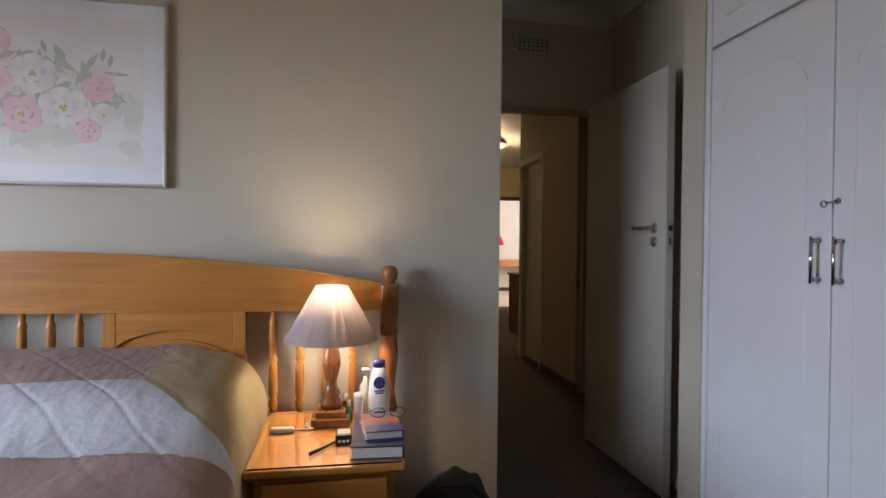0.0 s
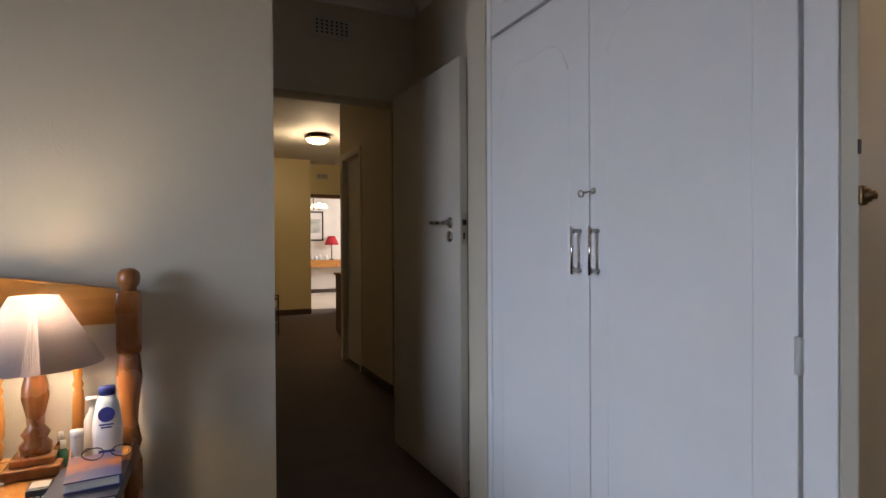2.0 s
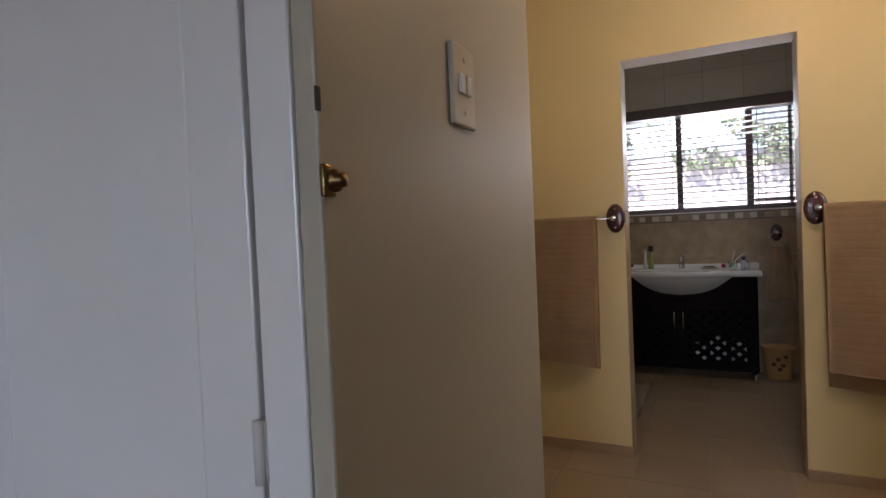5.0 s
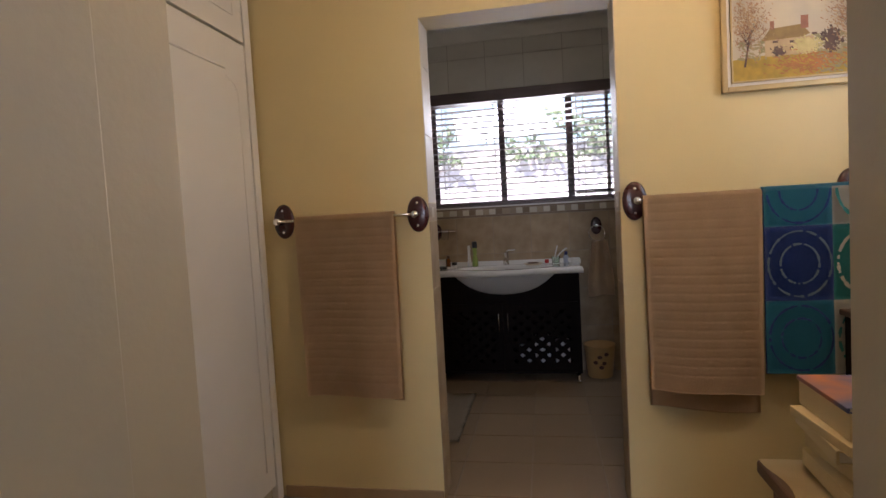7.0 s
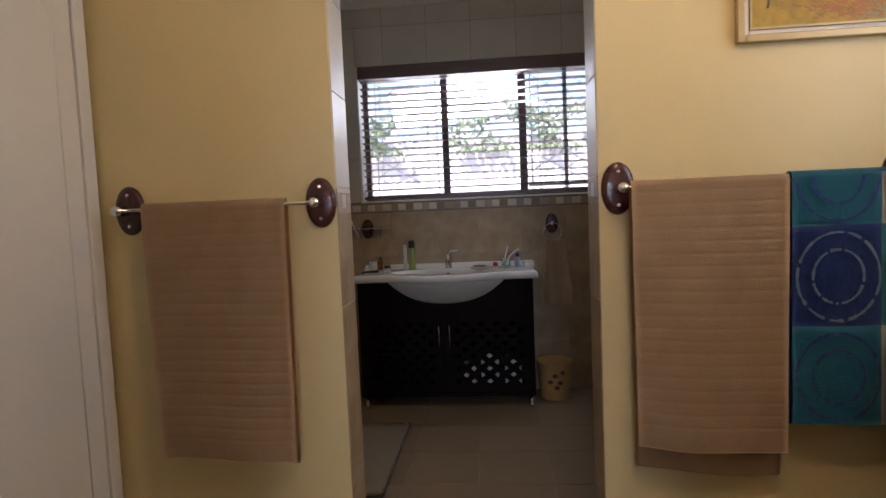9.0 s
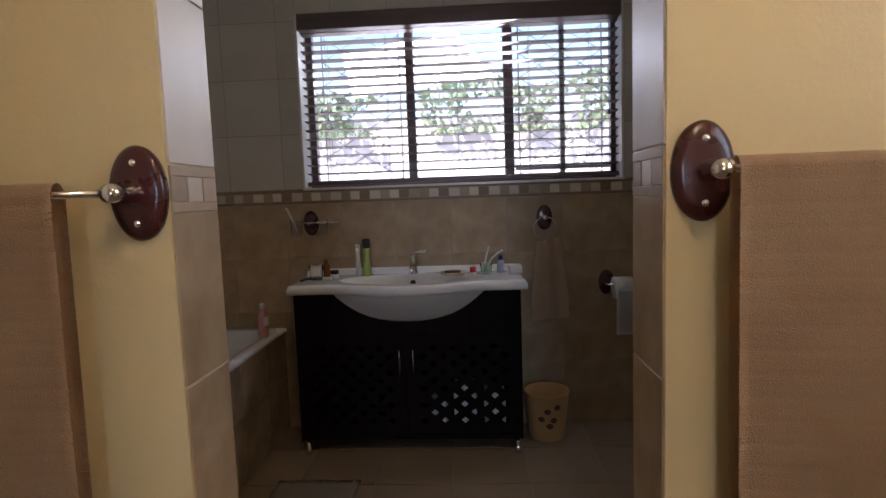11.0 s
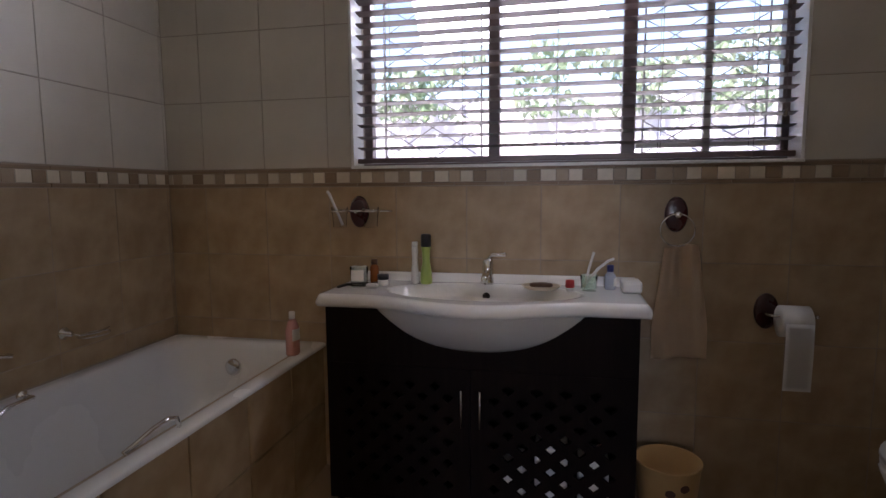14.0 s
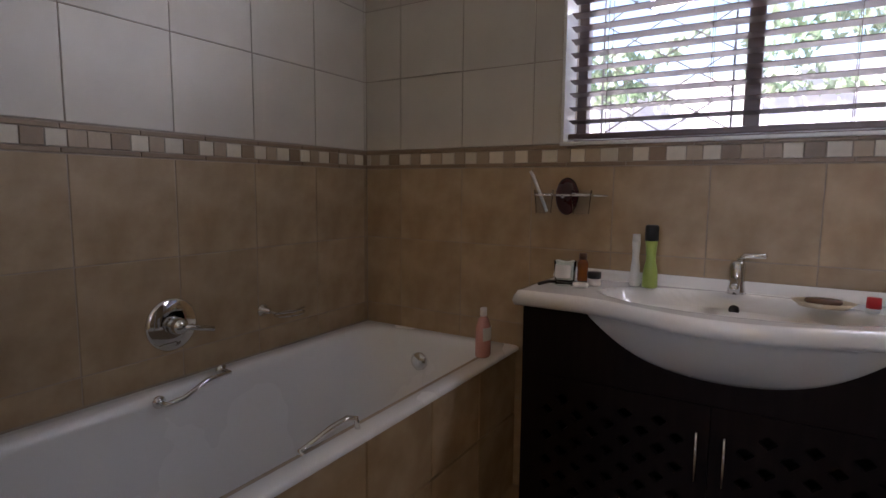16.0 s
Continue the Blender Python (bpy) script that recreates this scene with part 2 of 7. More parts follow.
M_LIME = mat("lime_plastic", (0.32, 0.42, 0.10), 0.35)
M_PINKL = mat("pink_liquid", (0.66, 0.34, 0.30), 0.15)
M_REDP = mat("red_plastic", (0.50, 0.03, 0.03), 0.35)
M_PAGES = mat("book_pages", (0.60, 0.55, 0.45), 0.9, scale=3, bump=0.5, bump_scale=300)
M_COVERB = mat("dark_blue_cover", (0.03, 0.03, 0.06), 0.35)
M_COVERO = mat("orange_cover", (0.42, 0.13, 0.03), 0.35, second=(0.05, 0.06, 0.16), scale=7, mix=0.7)
M_COVERC = mat("cream_cover", (0.62, 0.50, 0.28), 0.5, second=(0.56, 0.44, 0.24), scale=5)
M_ROLL = mat("toilet_paper", (0.74, 0.73, 0.70), 0.95, bump=0.1, bump_scale=160)
M_BIN = mat("cream_bin_plastic", (0.62, 0.38, 0.15), 0.5)
M_BINP = mat("brown_bin_print", (0.12, 0.05, 0.03), 0.5)
M_MATB = mat("beige_bath_mat", (0.50, 0.44, 0.34), 0.95, bump=1.0, bump_scale=250, sheen=0.3)
M_SOAP = mat("cream_soap", (0.58, 0.48, 0.33), 0.4)
M_REDSHADE = mat("red_lampshade", (0.45, 0.02, 0.03), 0.8)
M_FLOORP = mat("pale_far_floor", (0.60, 0.54, 0.45), 0.4, scale=3)
M_SOFA = mat("red_brown_leather", (0.10, 0.035, 0.022), 0.45, bump=0.3)
M_ALU = mat("silver_aluminium", (0.72, 0.72, 0.76), 0.36, 0.8, scale=4)
M_LEAF = mat("hedge_leaf", (0.17, 0.25, 0.14), 0.5, second=(0.28, 0.33, 0.22), scale=3)
M_GWALL = mat("garden_wall_plaster", (0.76, 0.74, 0.80), 0.9, second=(0.66, 0.64, 0.70), scale=1.5, bump=0.3)
M_PAVE = mat("pale_paving", (0.62, 0.60, 0.57), 0.9, second=(0.52, 0.50, 0.47), scale=3, bump=0.3)
M_BARS = mat("burglar_bar_paint", (0.30, 0.27, 0.26), 0.5)
M_RED = mat("skirting_brown", (0.055, 0.032, 0.02), 0.4, scale=6)
M_SKTILE = mat("skirting_tile", (0.36, 0.25, 0.15), 0.4, scale=8)
M_TINT = mat("amber_glass_liquid", (0.25, 0.08, 0.02), 0.1)

# ---- building helpers ----
ORIGIN = {}
SHIFT = Vector((0, 0, 0))    # where the part of the house being built stands


def stand(x, y):
    SHIFT.x, SHIFT.y = x, y


def thing(name, at, label, category, group="", kind=""):
    ob = new(name)
    ob.location = Vector(at) + SHIFT
    ORIGIN[ob] = Vector(at)
    return tagged(ob, label, category, group, kind)


def part(name, bm, material, parent=None, label="", smooth=False, free=True):
    """Links a bmesh, given in world metres, as one mesh object under parent."""
    o = ORIGIN.get(parent, Vector((0, 0, 0)))
    if parent is not None:
        bmesh.ops.translate(bm, verts=bm.verts, vec=-o)
    bmesh.ops.recalc_face_normals(bm, faces=bm.faces)
    me = bpy.data.meshes.new(name)
    bm.to_mesh(me)
    if free:
        bm.free()
    me.materials.append(material)
    if smooth:
        me.polygons.foreach_set("use_smooth", [True] * len(me.polygons))
    ob = new(name, me)
    if parent is not None:
        ob.parent = parent
        ORIGIN[ob] = o
    if label:
        ob["label"] = label
    return ob


def solid(name, bm, material, label, category, kind="", smooth=False, group=""):
    """A top-level thing of one mesh, its origin at the middle of its base."""
    vs = [v.co for v in bm.verts]
    o = Vector(((min(v.x for v in vs) + max(v.x for v in vs)) / 2, (min(v.y for v in vs) + max(v.y for v in vs)) / 2, min(v.z for v in vs)))
    bmesh.ops.translate(bm, verts=bm.verts, vec=-o)
    ob = part(name, bm, material, smooth=smooth)
    ob.location = o + SHIFT
    ORIGIN[ob] = o
    return tagged(ob, label, category, group, kind)


def box(bm, x0, x1, y0, y1, z0, z1, bevel=0.0, seg=2):
    r = bmesh.ops.create_cube(bm, size=1.0, matrix=Matrix.Translation(((x0 + x1) / 2, (y0 + y1) / 2, (z0 + z1) / 2)) @ Matrix.Diagonal((abs(x1 - x0), abs(y1 - y0), abs(z1 - z0), 1)))
    if bevel:
        es = list({e for v in r["verts"] for e in v.link_edges})
        bmesh.ops.bevel(bm, geom=es, offset=bevel, segments=seg, profile=0.5, affect="EDGES")
    return bm


def cube(x0, x1, y0, y1, z0, z1, bevel=0.0, seg=2):
    return box(bmesh.new(), x0, x1, y0, y1, z0, z1, bevel, seg)


def rod(bm, a, b, r, r2=None, seg=12):
    a, b = Vector(a), Vector(b)
    d = b - a
    m = Matrix.Translation((a + b) / 2) @ d.to_track_quat("Z", "Y").to_matrix().to_4x4()
    bmesh.ops.create_cone(bm, cap_ends=True, segments=seg, radius1=r, radius2=r if r2 is None else r2, depth=d.length, matrix=m)
    return bm


def lathe(bm, profile, at, seg=20, axis=(0, 0, 1), squash=1.0):
    """Turns (radius, height) pairs about axis through at."""
    q = Vector(axis).to_track_quat("Z", "Y").to_matrix()
    at = Vector(at)
    rings = []
    for r, h in profile:
        rings.append([bm.verts.new(at + q @ Vector((max(r, 1e-4) * math.cos(2 * math.pi * k / seg), squash * max(r, 1e-4) * math.sin(2 * math.pi * k / seg), h))) for k in range(seg)])
    for a, b in zip(rings, rings[1:]):
        for k in range(seg):
            bm.faces.new((a[k], a[(k + 1) % seg], b[(k + 1) % seg], b[k]))
    for ring in (rings[0], rings[-1]):
        bm.faces.new(ring)
    return bm


def tube(bm, pts, r, seg=8):
    """A bent round bar through pts."""
    pts = [Vector(p) for p in pts]
    rings = []
    for i, p in enumerate(pts):
        d = (pts[min(i + 1, len(pts) - 1)] - pts[max(i - 1, 0)]).normalized()
        q = d.to_track_quat("Z", "Y").to_matrix()
        rings.append([bm.verts.new(p + q @ Vector((r * math.cos(2 * math.pi * k / seg), r * math.sin(2 * math.pi * k / seg), 0))) for k in range(seg)])
    for a, b in zip(rings, rings[1:]):
        for k in range(seg):
            bm.faces.new((a[k], a[(k + 1) % seg], b[(k + 1) % seg], b[k]))
    bm.faces.new(rings[0])
    bm.faces.new(rings[-1])
    return bm


def grid(bm, nu, nv, f):
    """A sheet of quads whose point (u, v), each 0 to 1, is f(u, v)."""
    vs = [[bm.verts.new(f(i / nu, j / nv)) for j in range(nv + 1)] for i in range(nu + 1)]
    for i in range(nu):
        for j in range(nv):
            bm.faces.new((vs[i][j], vs[i + 1][j], vs[i + 1][j + 1], vs[i][j + 1]))
    return bm


def prism(bm, outline, axis, a, b):
    """Extrudes an outline of two coordinates from a to b along axis x, y or z."""
    def p(c, w):
        return {"x": (w, c[0], c[1]), "y": (c[0], w, c[1]), "z": (c[0], c[1], w)}[axis]
    lo, hi = [bm.verts.new(p(c, a)) for c in outline], [bm.verts.new(p(c, b)) for c in outline]
    n = len(outline)
    for k in range(n):
        bm.faces.new((lo[k], lo[(k + 1) % n], hi[(k + 1) % n], hi[k]))
    bm.faces.new(lo)
    bm.faces.new(hi)
    return bm


def structure(name, bm, material, label, category):
    ob = part(name, bm, material)
    ob.location = SHIFT
    return tagged(ob, label, category, kind="structure")


# ---- structure: bedroom, vestibule, dressing passage, bathroom, hall ----
H = 2.63                       # ceiling height
HALL_H = 2.62                  # ceiling height of the hall
BED_Y = 2.28                   # wall behind the bed
WARD_X = 1.40                  # wardrobe fronts
PANEL_Y = 0.735                # end panel of the wardrobe
TOWEL_X = 3.895                # wall with the towel rails
BATH_X0, BATH_X1 = 4.06, 5.815
BATH_Y0, BATH_Y1 = -1.45, 1.970
DOOR_Y0, DOOR_Y1, DOOR_H = -0.022, 0.742, 2.035
WIN_Y0, WIN_Y1, WIN_Z0, WIN_Z1 = -0.535, 1.115, 1.276, 2.165

structure("floor", box(cube(-3.3, 0.9, -2.45, 14.0, -0.12, 0), 0.9, 2.16, -1.09, 14.0, -0.12, 0), M_CARPET, "dark brown carpet of the bedroom and hall", "floor")
hall_floor = structure("floor_hall", cube(2.16, 4.6, 3.30, 10.2, -0.12, 0), M_CARPET, "dark brown carpet running on down the hall", "floor")
structure("floor_far_room", cube(2.16, 5.2, 10.2, 14.0, -0.12, 0.002), M_FLOORP, "pale tiled floor of the far room", "floor")
floor_tiles = structure("floor_tiled", box(cube(2.16, 3.9, -1.09, 2.2, -0.12, -0.004), 3.9, 6.1, -1.6, 2.2, -0.12, -0.004), M_GROUT, "beige ceramic tile floor with grey joints", "floor")

structure("ceiling", cube(-3.45, 6.2, -2.6, 3.42, H, H + 0.1), M_CEIL, "plain off-white painted ceiling", "ceiling")
bm = bmesh.new()
for k in range(7):
    box(bm, 4.07, 5.89, -1.38 + 0.5 * k, min(2.03, -0.887 + 0.5 * k), H - 0.012, H - 0.001, 0.002, 1)
structure("ceiling_bathroom", bm, M_CEIL, "white bathroom ceiling boards with narrow open joints", "ceiling")
structure("ceiling_hall", cube(0.4, 5.2, 3.42, 14.0, HALL_H, HALL_H + 0.1), M_CEIL, "plain cream painted hall ceiling", "ceiling")

structure("wall_bed", cube(-3.3, 0.684, BED_Y, BED_Y + 0.14, 0, H), M_WALL, "cream painted wall behind the bed", "wall")
structure("wall_vestibule_west", cube(0.55, 0.684, BED_Y + 0.14, 3.27, 0, H), M_WALL, "cream painted side wall of the entry", "wall")
bm = cube(0.4, 0.74, 3.27, 3.42, 0, H)
box(bm, 1.63, 1.78, 3.27, 3.42, 0, H)
box(bm, 0.74, 1.63, 3.27, 3.42, 2.045, H)
structure("wall_entry", bm, M_WALL, "cream wall with the bedroom doorway and an air vent", "wall")
structure("wall_vestibule_east", cube(1.66, 1.78, 2.12, 3.27, 0, H), M_WALL, "cream painted wall behind the open door", "wall")
structure("wall_nib", cube(1.40, 1.78, 1.985, 2.12, 0, H), M_WALL, "narrow cream wall end beside the wardrobe", "wall")
west = cube(-3.45, -3.3, -2.6, -0.45, 0, H)
box(west, -3.45, -3.3, 1.15, 2.54, 0, H)
box(west, -3.45, -3.3, -0.45, 1.15, 0, 0.5)
box(west, -3.45, -3.3, -0.45, 1.15, 2.1, H)
structure("wall_west", west, M_WALL, "cream painted wall with the bedroom window", "wall")
structure("wall_south", cube(-3.3, 0.9, -2.6, -2.45, 0, H), M_WALL, "cream painted bedroom wall", "wall")
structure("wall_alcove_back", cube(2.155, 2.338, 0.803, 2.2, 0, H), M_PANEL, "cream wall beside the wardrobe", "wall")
structure("wall_dressing_nib", cube(2.22, 2.338, -0.97, -0.010, 0, H), M_WALL, "cream wall end at the dressing passage", "wall")
structure("wall_alcove_north", cube(2.34, 3.91, 2.13, 2.2, 0, H), M_YELLOW, "yellow wall behind the dressing wardrobe", "wall")
structure("wall_bedroom_east", cube(0.9, 1.05, -2.6, -1.09, 0, H), M_WALL, "cream painted bedroom wall", "wall")
bm = cube(0.9, 2.75, -1.09, -0.97, 0, H)
box(bm, 3.65, 3.895, -1.09, -0.97, 0, H)
box(bm, 2.75, 3.65, -1.09, -0.97, 0, 1.35)
box(bm, 2.75, 3.65, -1.09, -0.97, 2.15, H)
structure("wall_passage_south", bm, M_YELLOW, "pale yellow side wall of the dressing passage", "wall")

stand(0.005, 0.045)
# the wall between dressing passage and bathroom, with its doorway
bm = cube(TOWEL_X, BATH_X0 - 0.002, DOOR_Y1 + 0.002, 2.2, 0, H)
box(bm, TOWEL_X, BATH_X0 - 0.002, -1.6, DOOR_Y0 - 0.002, 0, H)
box(bm, TOWEL_X, BATH_X0 - 0.002, DOOR_Y0 - 0.002, DOOR_Y1 + 0.002, DOOR_H, H)
wall_towels = structure("wall_towels", bm, M_YELLOW, "pale yellow wall with a tiled doorway to the bathroom", "wall")

stand(0.078, 0.065)
# bathroom shell: a grey grout bed that carries the tiles
bm = cube(BATH_X1 + 0.002, 6.02, BATH_Y0, WIN_Y0, 0, H)
box(bm, BATH_X1 + 0.002, 6.02, WIN_Y1, BATH_Y1 + 0.15, 0, H)
box(bm, BATH_X1 + 0.002, 6.02, WIN_Y0, WIN_Y1, 0, WIN_Z0)
box(bm, BATH_X1 + 0.002, 6.02, WIN_Y0, WIN_Y1, WIN_Z1, H)
wall_window = structure("wall_window", bm, M_GROUT, "tiled bathroom wall with the window, white above sand-coloured", "wall")
wall_bath = structure("wall_bath", cube(BATH_X0 - 0.10, BATH_X1 + 0.002, BATH_Y1 + 0.002, BATH_Y1 + 0.15, 0, H), M_GROUT, "tiled bathroom wall along the bath, white above sand-coloured", "wall")
wall_shower = structure("wall_shower", cube(TOWEL_X, 6.02, BATH_Y0 - 0.15, BATH_Y0, 0, H), M_TILEB, "tiled end wall of the bathroom", "wall")

stand(0, 0)
# hall and far room
bm = cube(1.875, 2.0, 4.25, 5.10, 0, HALL_H)
box(bm, 1.875, 2.0, 5.10, 5.72, 2.06, HALL_H)
box(bm, 1.885, 2.0, 5.72, 5.80, 0, HALL_H)
structure("wall_hall_east", bm, M_WALL, "pale green-grey hall wall with a white door frame", "wall")
bm = cube(2.0, 4.6, 4.25, 4.37, 0, HALL_H)
structure("wall_hall_recess", bm, M_WALL, "cream wall of the hall's side recess", "wall")
structure("wall_hall_side", cube(4.6, 4.75, 3.3, 10.2, 0, HALL_H), M_WALL, "cream wall that closes the hall's side", "wall")
structure("wall_hall_west", cube(0.40, 0.55, 3.42, 9.6, 0, HALL_H), M_WALL, "cream painted hall wall", "wall")
structure("wall_hall_south", cube(1.78, 4.6, 3.27, 3.42, 0, HALL_H), M_WALL, "cream wall backing on the dressing passage", "wall")
structure("wall_hall_end", cube(0.40, 2.40, 9.6, 9.75, 0, HALL_H), M_YELLOW, "yellow wall at the end of the hall", "wall")
bm = cube(2.30, 2.48, 10.05, 10.2, 0, HALL_H)
box(bm, 2.48, 3.36, 10.05, 10.2, 2.04, HALL_H)
box(bm, 3.36, 4.75, 10.05, 10.2, 0, HALL_H)
structure("wall_far_door", bm, M_YELLOW, "yellow wall with the doorway to the far room", "wall")
structure("wall_hall_end_side", cube(2.30, 2.40, 9.75, 10.05, 0, HALL_H), M_YELLOW, "yellow wall return at the hall's end", "wall")
structure("wall_far_room", cube(1.2, 5.2, 13.6, 13.75, 0, HALL_H), M_CEIL, "off-white wall of the far room", "wall")
structure("wall_far_room_side", cube(5.05, 5.2, 10.2, 13.6, 0, HALL_H), M_CEIL, "off-white side wall of the far room", "wall")
structure("wall_far_room_west", cube(1.2, 1.35, 10.2, 13.6, 0, HALL_H), M_CEIL, "off-white side wall of the far room", "wall")


def skirting(name, x0, x1, y0, y1, h=0.07, m=None):
    structure(name, cube(x0, x1, y0, y1, 0, h, 0.003), m or M_RED, "low dark brown skirting along the wall", "skirting")


skirting("baseboard", -3.3, 0.684, BED_Y - 0.014, BED_Y)
skirting("baseboard", 0.684, 0.72, 3.256, 3.27)
skirting("baseboard", 1.861, 1.875, 4.24, 5.04)
skirting("baseboard", 0.55, 2.40, 9.586, 9.6, 0.09)
skirting("baseboard", 1.36, 5.0, 13.586, 13.6, 0.09)
stand(0.005, 0.045)
structure("baseboard_tile", cube(TOWEL_X - 0.010, TOWEL_X, DOOR_Y1 + 0.002, 1.47, 0, 0.05, 0.002), M_SKTILE, "low sand-coloured tile skirting", "skirting")
structure("baseboard_tile", cube(TOWEL_X - 0.010, TOWEL_X, -0.97, DOOR_Y0 - 0.002, 0, 0.05, 0.002), M_SKTILE, "low sand-coloured tile skirting", "skirting")

stand(0, 0)
# coved cornices of the entry and the bathroom
def cornice(name, axis, wall, out, a, b, drop=0.10):
    """A cove along axis x or y against the wall at the given coordinate; out is the way it leans into the room."""
    n = 8
    prof = [(wall, H - drop), (wall + out * 0.012, H - drop)]
    prof += [(wall + out * (0.012 + (drop - 0.02) * (1 - math.cos(k * math.pi / 2 / n))), H - drop + (drop - 0.012) * math.sin(k * math.pi / 2 / n)) for k in range(1, n + 1)]
    prof += [(wall + out * (drop - 0.008), H - 0.0125), (wall, H - 0.0125)]
    structure(name, prism(bmesh.new(), prof, axis, a, b), M_CEIL, "white coved plaster cornice under the ceiling", "cornice")


cornice("trim", "x", 3.269, -1, 0.686, 1.658)
cornice("trim", "y", 1.659, -1, 2.13, 3.17)
cornice("trim", "y", 0.685, 1, 2.43, 3.17)
cornice("trim", "y", 5.889, -1, -1.38, 2.03)
cornice("trim", "x", 2.031, -1, 4.07, 5.79)

# window of the dressing passage
win = thing("window_3", (3.2, -1.05, 1.35), "dressing passage window with a white frame", "window", kind="structure")
bm = bmesh.new()
for x in (2.75, 3.18, 3.61):
    box(bm, x, x + 0.04, -1.085, -1.045, 1.35, 2.15)
part("window_frame", bm, M_WHITE, win)
bm = cube(2.79, 3.61, -1.083, -1.047, 1.35, 1.39)
box(bm, 2.79, 3.61, -1.083, -1.047, 2.11, 2.15)
part("window_frame", bm, M_WHITE, win)
p = part("pane", cube(2.78, 3.62, -1.068, -1.063, 1.38, 2.12), M_GLASS, win)
p.visible_shadow = False

# bedroom window (behind the walker)
win = thing("window_2", (-3.38, 0.35, 0.5), "bedroom window with a white frame", "window", kind="structure")
bm = bmesh.new()
for y in (-0.45, 0.325, 1.10):
    box(bm, -3.41, -3.36, y, y + 0.05, 0.5, 2.1)
for z in (0.5, 2.05):
    box(bm, -3.405, -3.365, -0.40, 1.10, z, z + 0.05)
part("window_frame", bm, M_WHITE, win)
p = part("pane", cube(-3.388, -3.382, -0.41, 1.11, 0.54, 2.06), M_GLASS, win)
p.visible_shadow = False


# ---- doors ----
bdoor = thing("door_1", (1.53, 2.85, 0), "cream flush bedroom door standing open against the wall", "door", kind="structure")
DL, DH = (1.522, 2.425), (1.505, 3.235)
ang = math.atan2(DH[1] - DL[1], DH[0] - DL[0])


def on_door(bm):
    bmesh.ops.transform(bm, matrix=Matrix.Translation((DL[0], DL[1], 0)) @ Matrix.Rotation(ang, 4, "Z"), verts=bm.verts)
    return bm


DW = math.hypot(DH[0] - DL[0], DH[1] - DL[1])
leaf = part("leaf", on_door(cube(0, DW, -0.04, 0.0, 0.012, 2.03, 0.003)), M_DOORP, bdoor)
bm = cube(-0.002, 0.0015, -0.033, -0.007, 1.176, 1.320, 0.0005)
part("strike_plate", on_door(bm), M_STEEL, bdoor, "steel lock plate on the door's edge")
bm = cube(-0.012, 0, -0.028, -0.012, 1.262, 1.287, 0.002)
box(bm, -0.0035, -0.001, -0.025, -0.015, 1.198, 1.228)
part("latch_bolt", on_door(bm), M_DARK, bdoor)
# lever and key rose on the room side
for k, z in ((0, 1.278), (1, 1.212)):
    bm = lathe(bmesh.new(), [(0.026, 0), (0.026, 0.007), (0.022, 0.010)], (0.095, 0.0, z), 20, (0, 1, 0))
    part("rose" if k == 0 else "key_rose", on_door(bm), M_STEEL, bdoor, "", True)
bm = tube(bmesh.new(), [(0.095, 0, 1.278), (0.095, 0.045, 1.278), (0.108, 0.053, 1.278), (0.165, 0.05, 1.272), (0.232, 0.05, 1.286)], 0.0085, 10)
part("lever", on_door(bm), M_STEEL, bdoor, "worn steel lever", True)
bm = tube(bmesh.new(), [(0.095, -0.04, 1.278), (0.095, -0.085, 1.278), (0.108, -0.093, 1.278), (0.20, -0.09, 1.282)], 0.0085, 10)
part("lever", on_door(bm), M_STEEL, bdoor, "worn steel lever", True)

frame1 = thing("door_frame", (1.2, 3.3, 0), "cream painted frame of the bedroom doorway", "door frame", kind="structure")
part("jamb", cube(0.722, 0.788, 3.255, 3.43, 0, 2.012, 0.003), M_WALL, frame1)
part("jamb", cube(1.585, 1.64, 3.255, 3.43, 0, 2.012, 0.003), M_WALL, frame1)
part("head", cube(0.722, 1.64, 3.253, 3.43, 2.014, 2.054, 0.003), M_WALL, frame1)


def air_vent(x0, x1, z0, z1, y, cols, rows, hole):
    v = thing("air_vent", ((x0 + x1) / 2, y, z0), "cream square-hole air vent set in the wall", "vent", kind="structure")
    part("backing", cube(x0 + 0.004, x1 - 0.004, y - 0.003, y - 0.001, z0 + 0.004, z1 - 0.004), M_BLACK, v)
    bm = bmesh.new()
    mx, mz = (x1 - x0 - 2 * 0.022) / cols, (z1 - z0 - 2 * 0.018) / rows
    xs = [x0] + [x0 + 0.022 + mx * (i + 0.5) + s * hole / 2 for i in range(cols) for s in (-1, 1)] + [x1]
    zs = [z0] + [z0 + 0.018 + mz * (i + 0.5) + s * hole / 2 for i in range(rows) for s in (-1, 1)] + [z1]
    for i in range(0, len(xs), 2):
        box(bm, xs[i], xs[i + 1], y - 0.012, y - 0.003, z0, z1)
    for i in range(1, len(xs) - 1, 2):
        for j in range(0, len(zs), 2):
            box(bm, xs[i], xs[i + 1], y - 0.0118, y - 0.003, zs[j], zs[j + 1])
    part("grille", bm, M_SWITCH, v)


air_vent(1.035, 1.275, 2.335, 2.455, 3.27, 7, 4, 0.014)

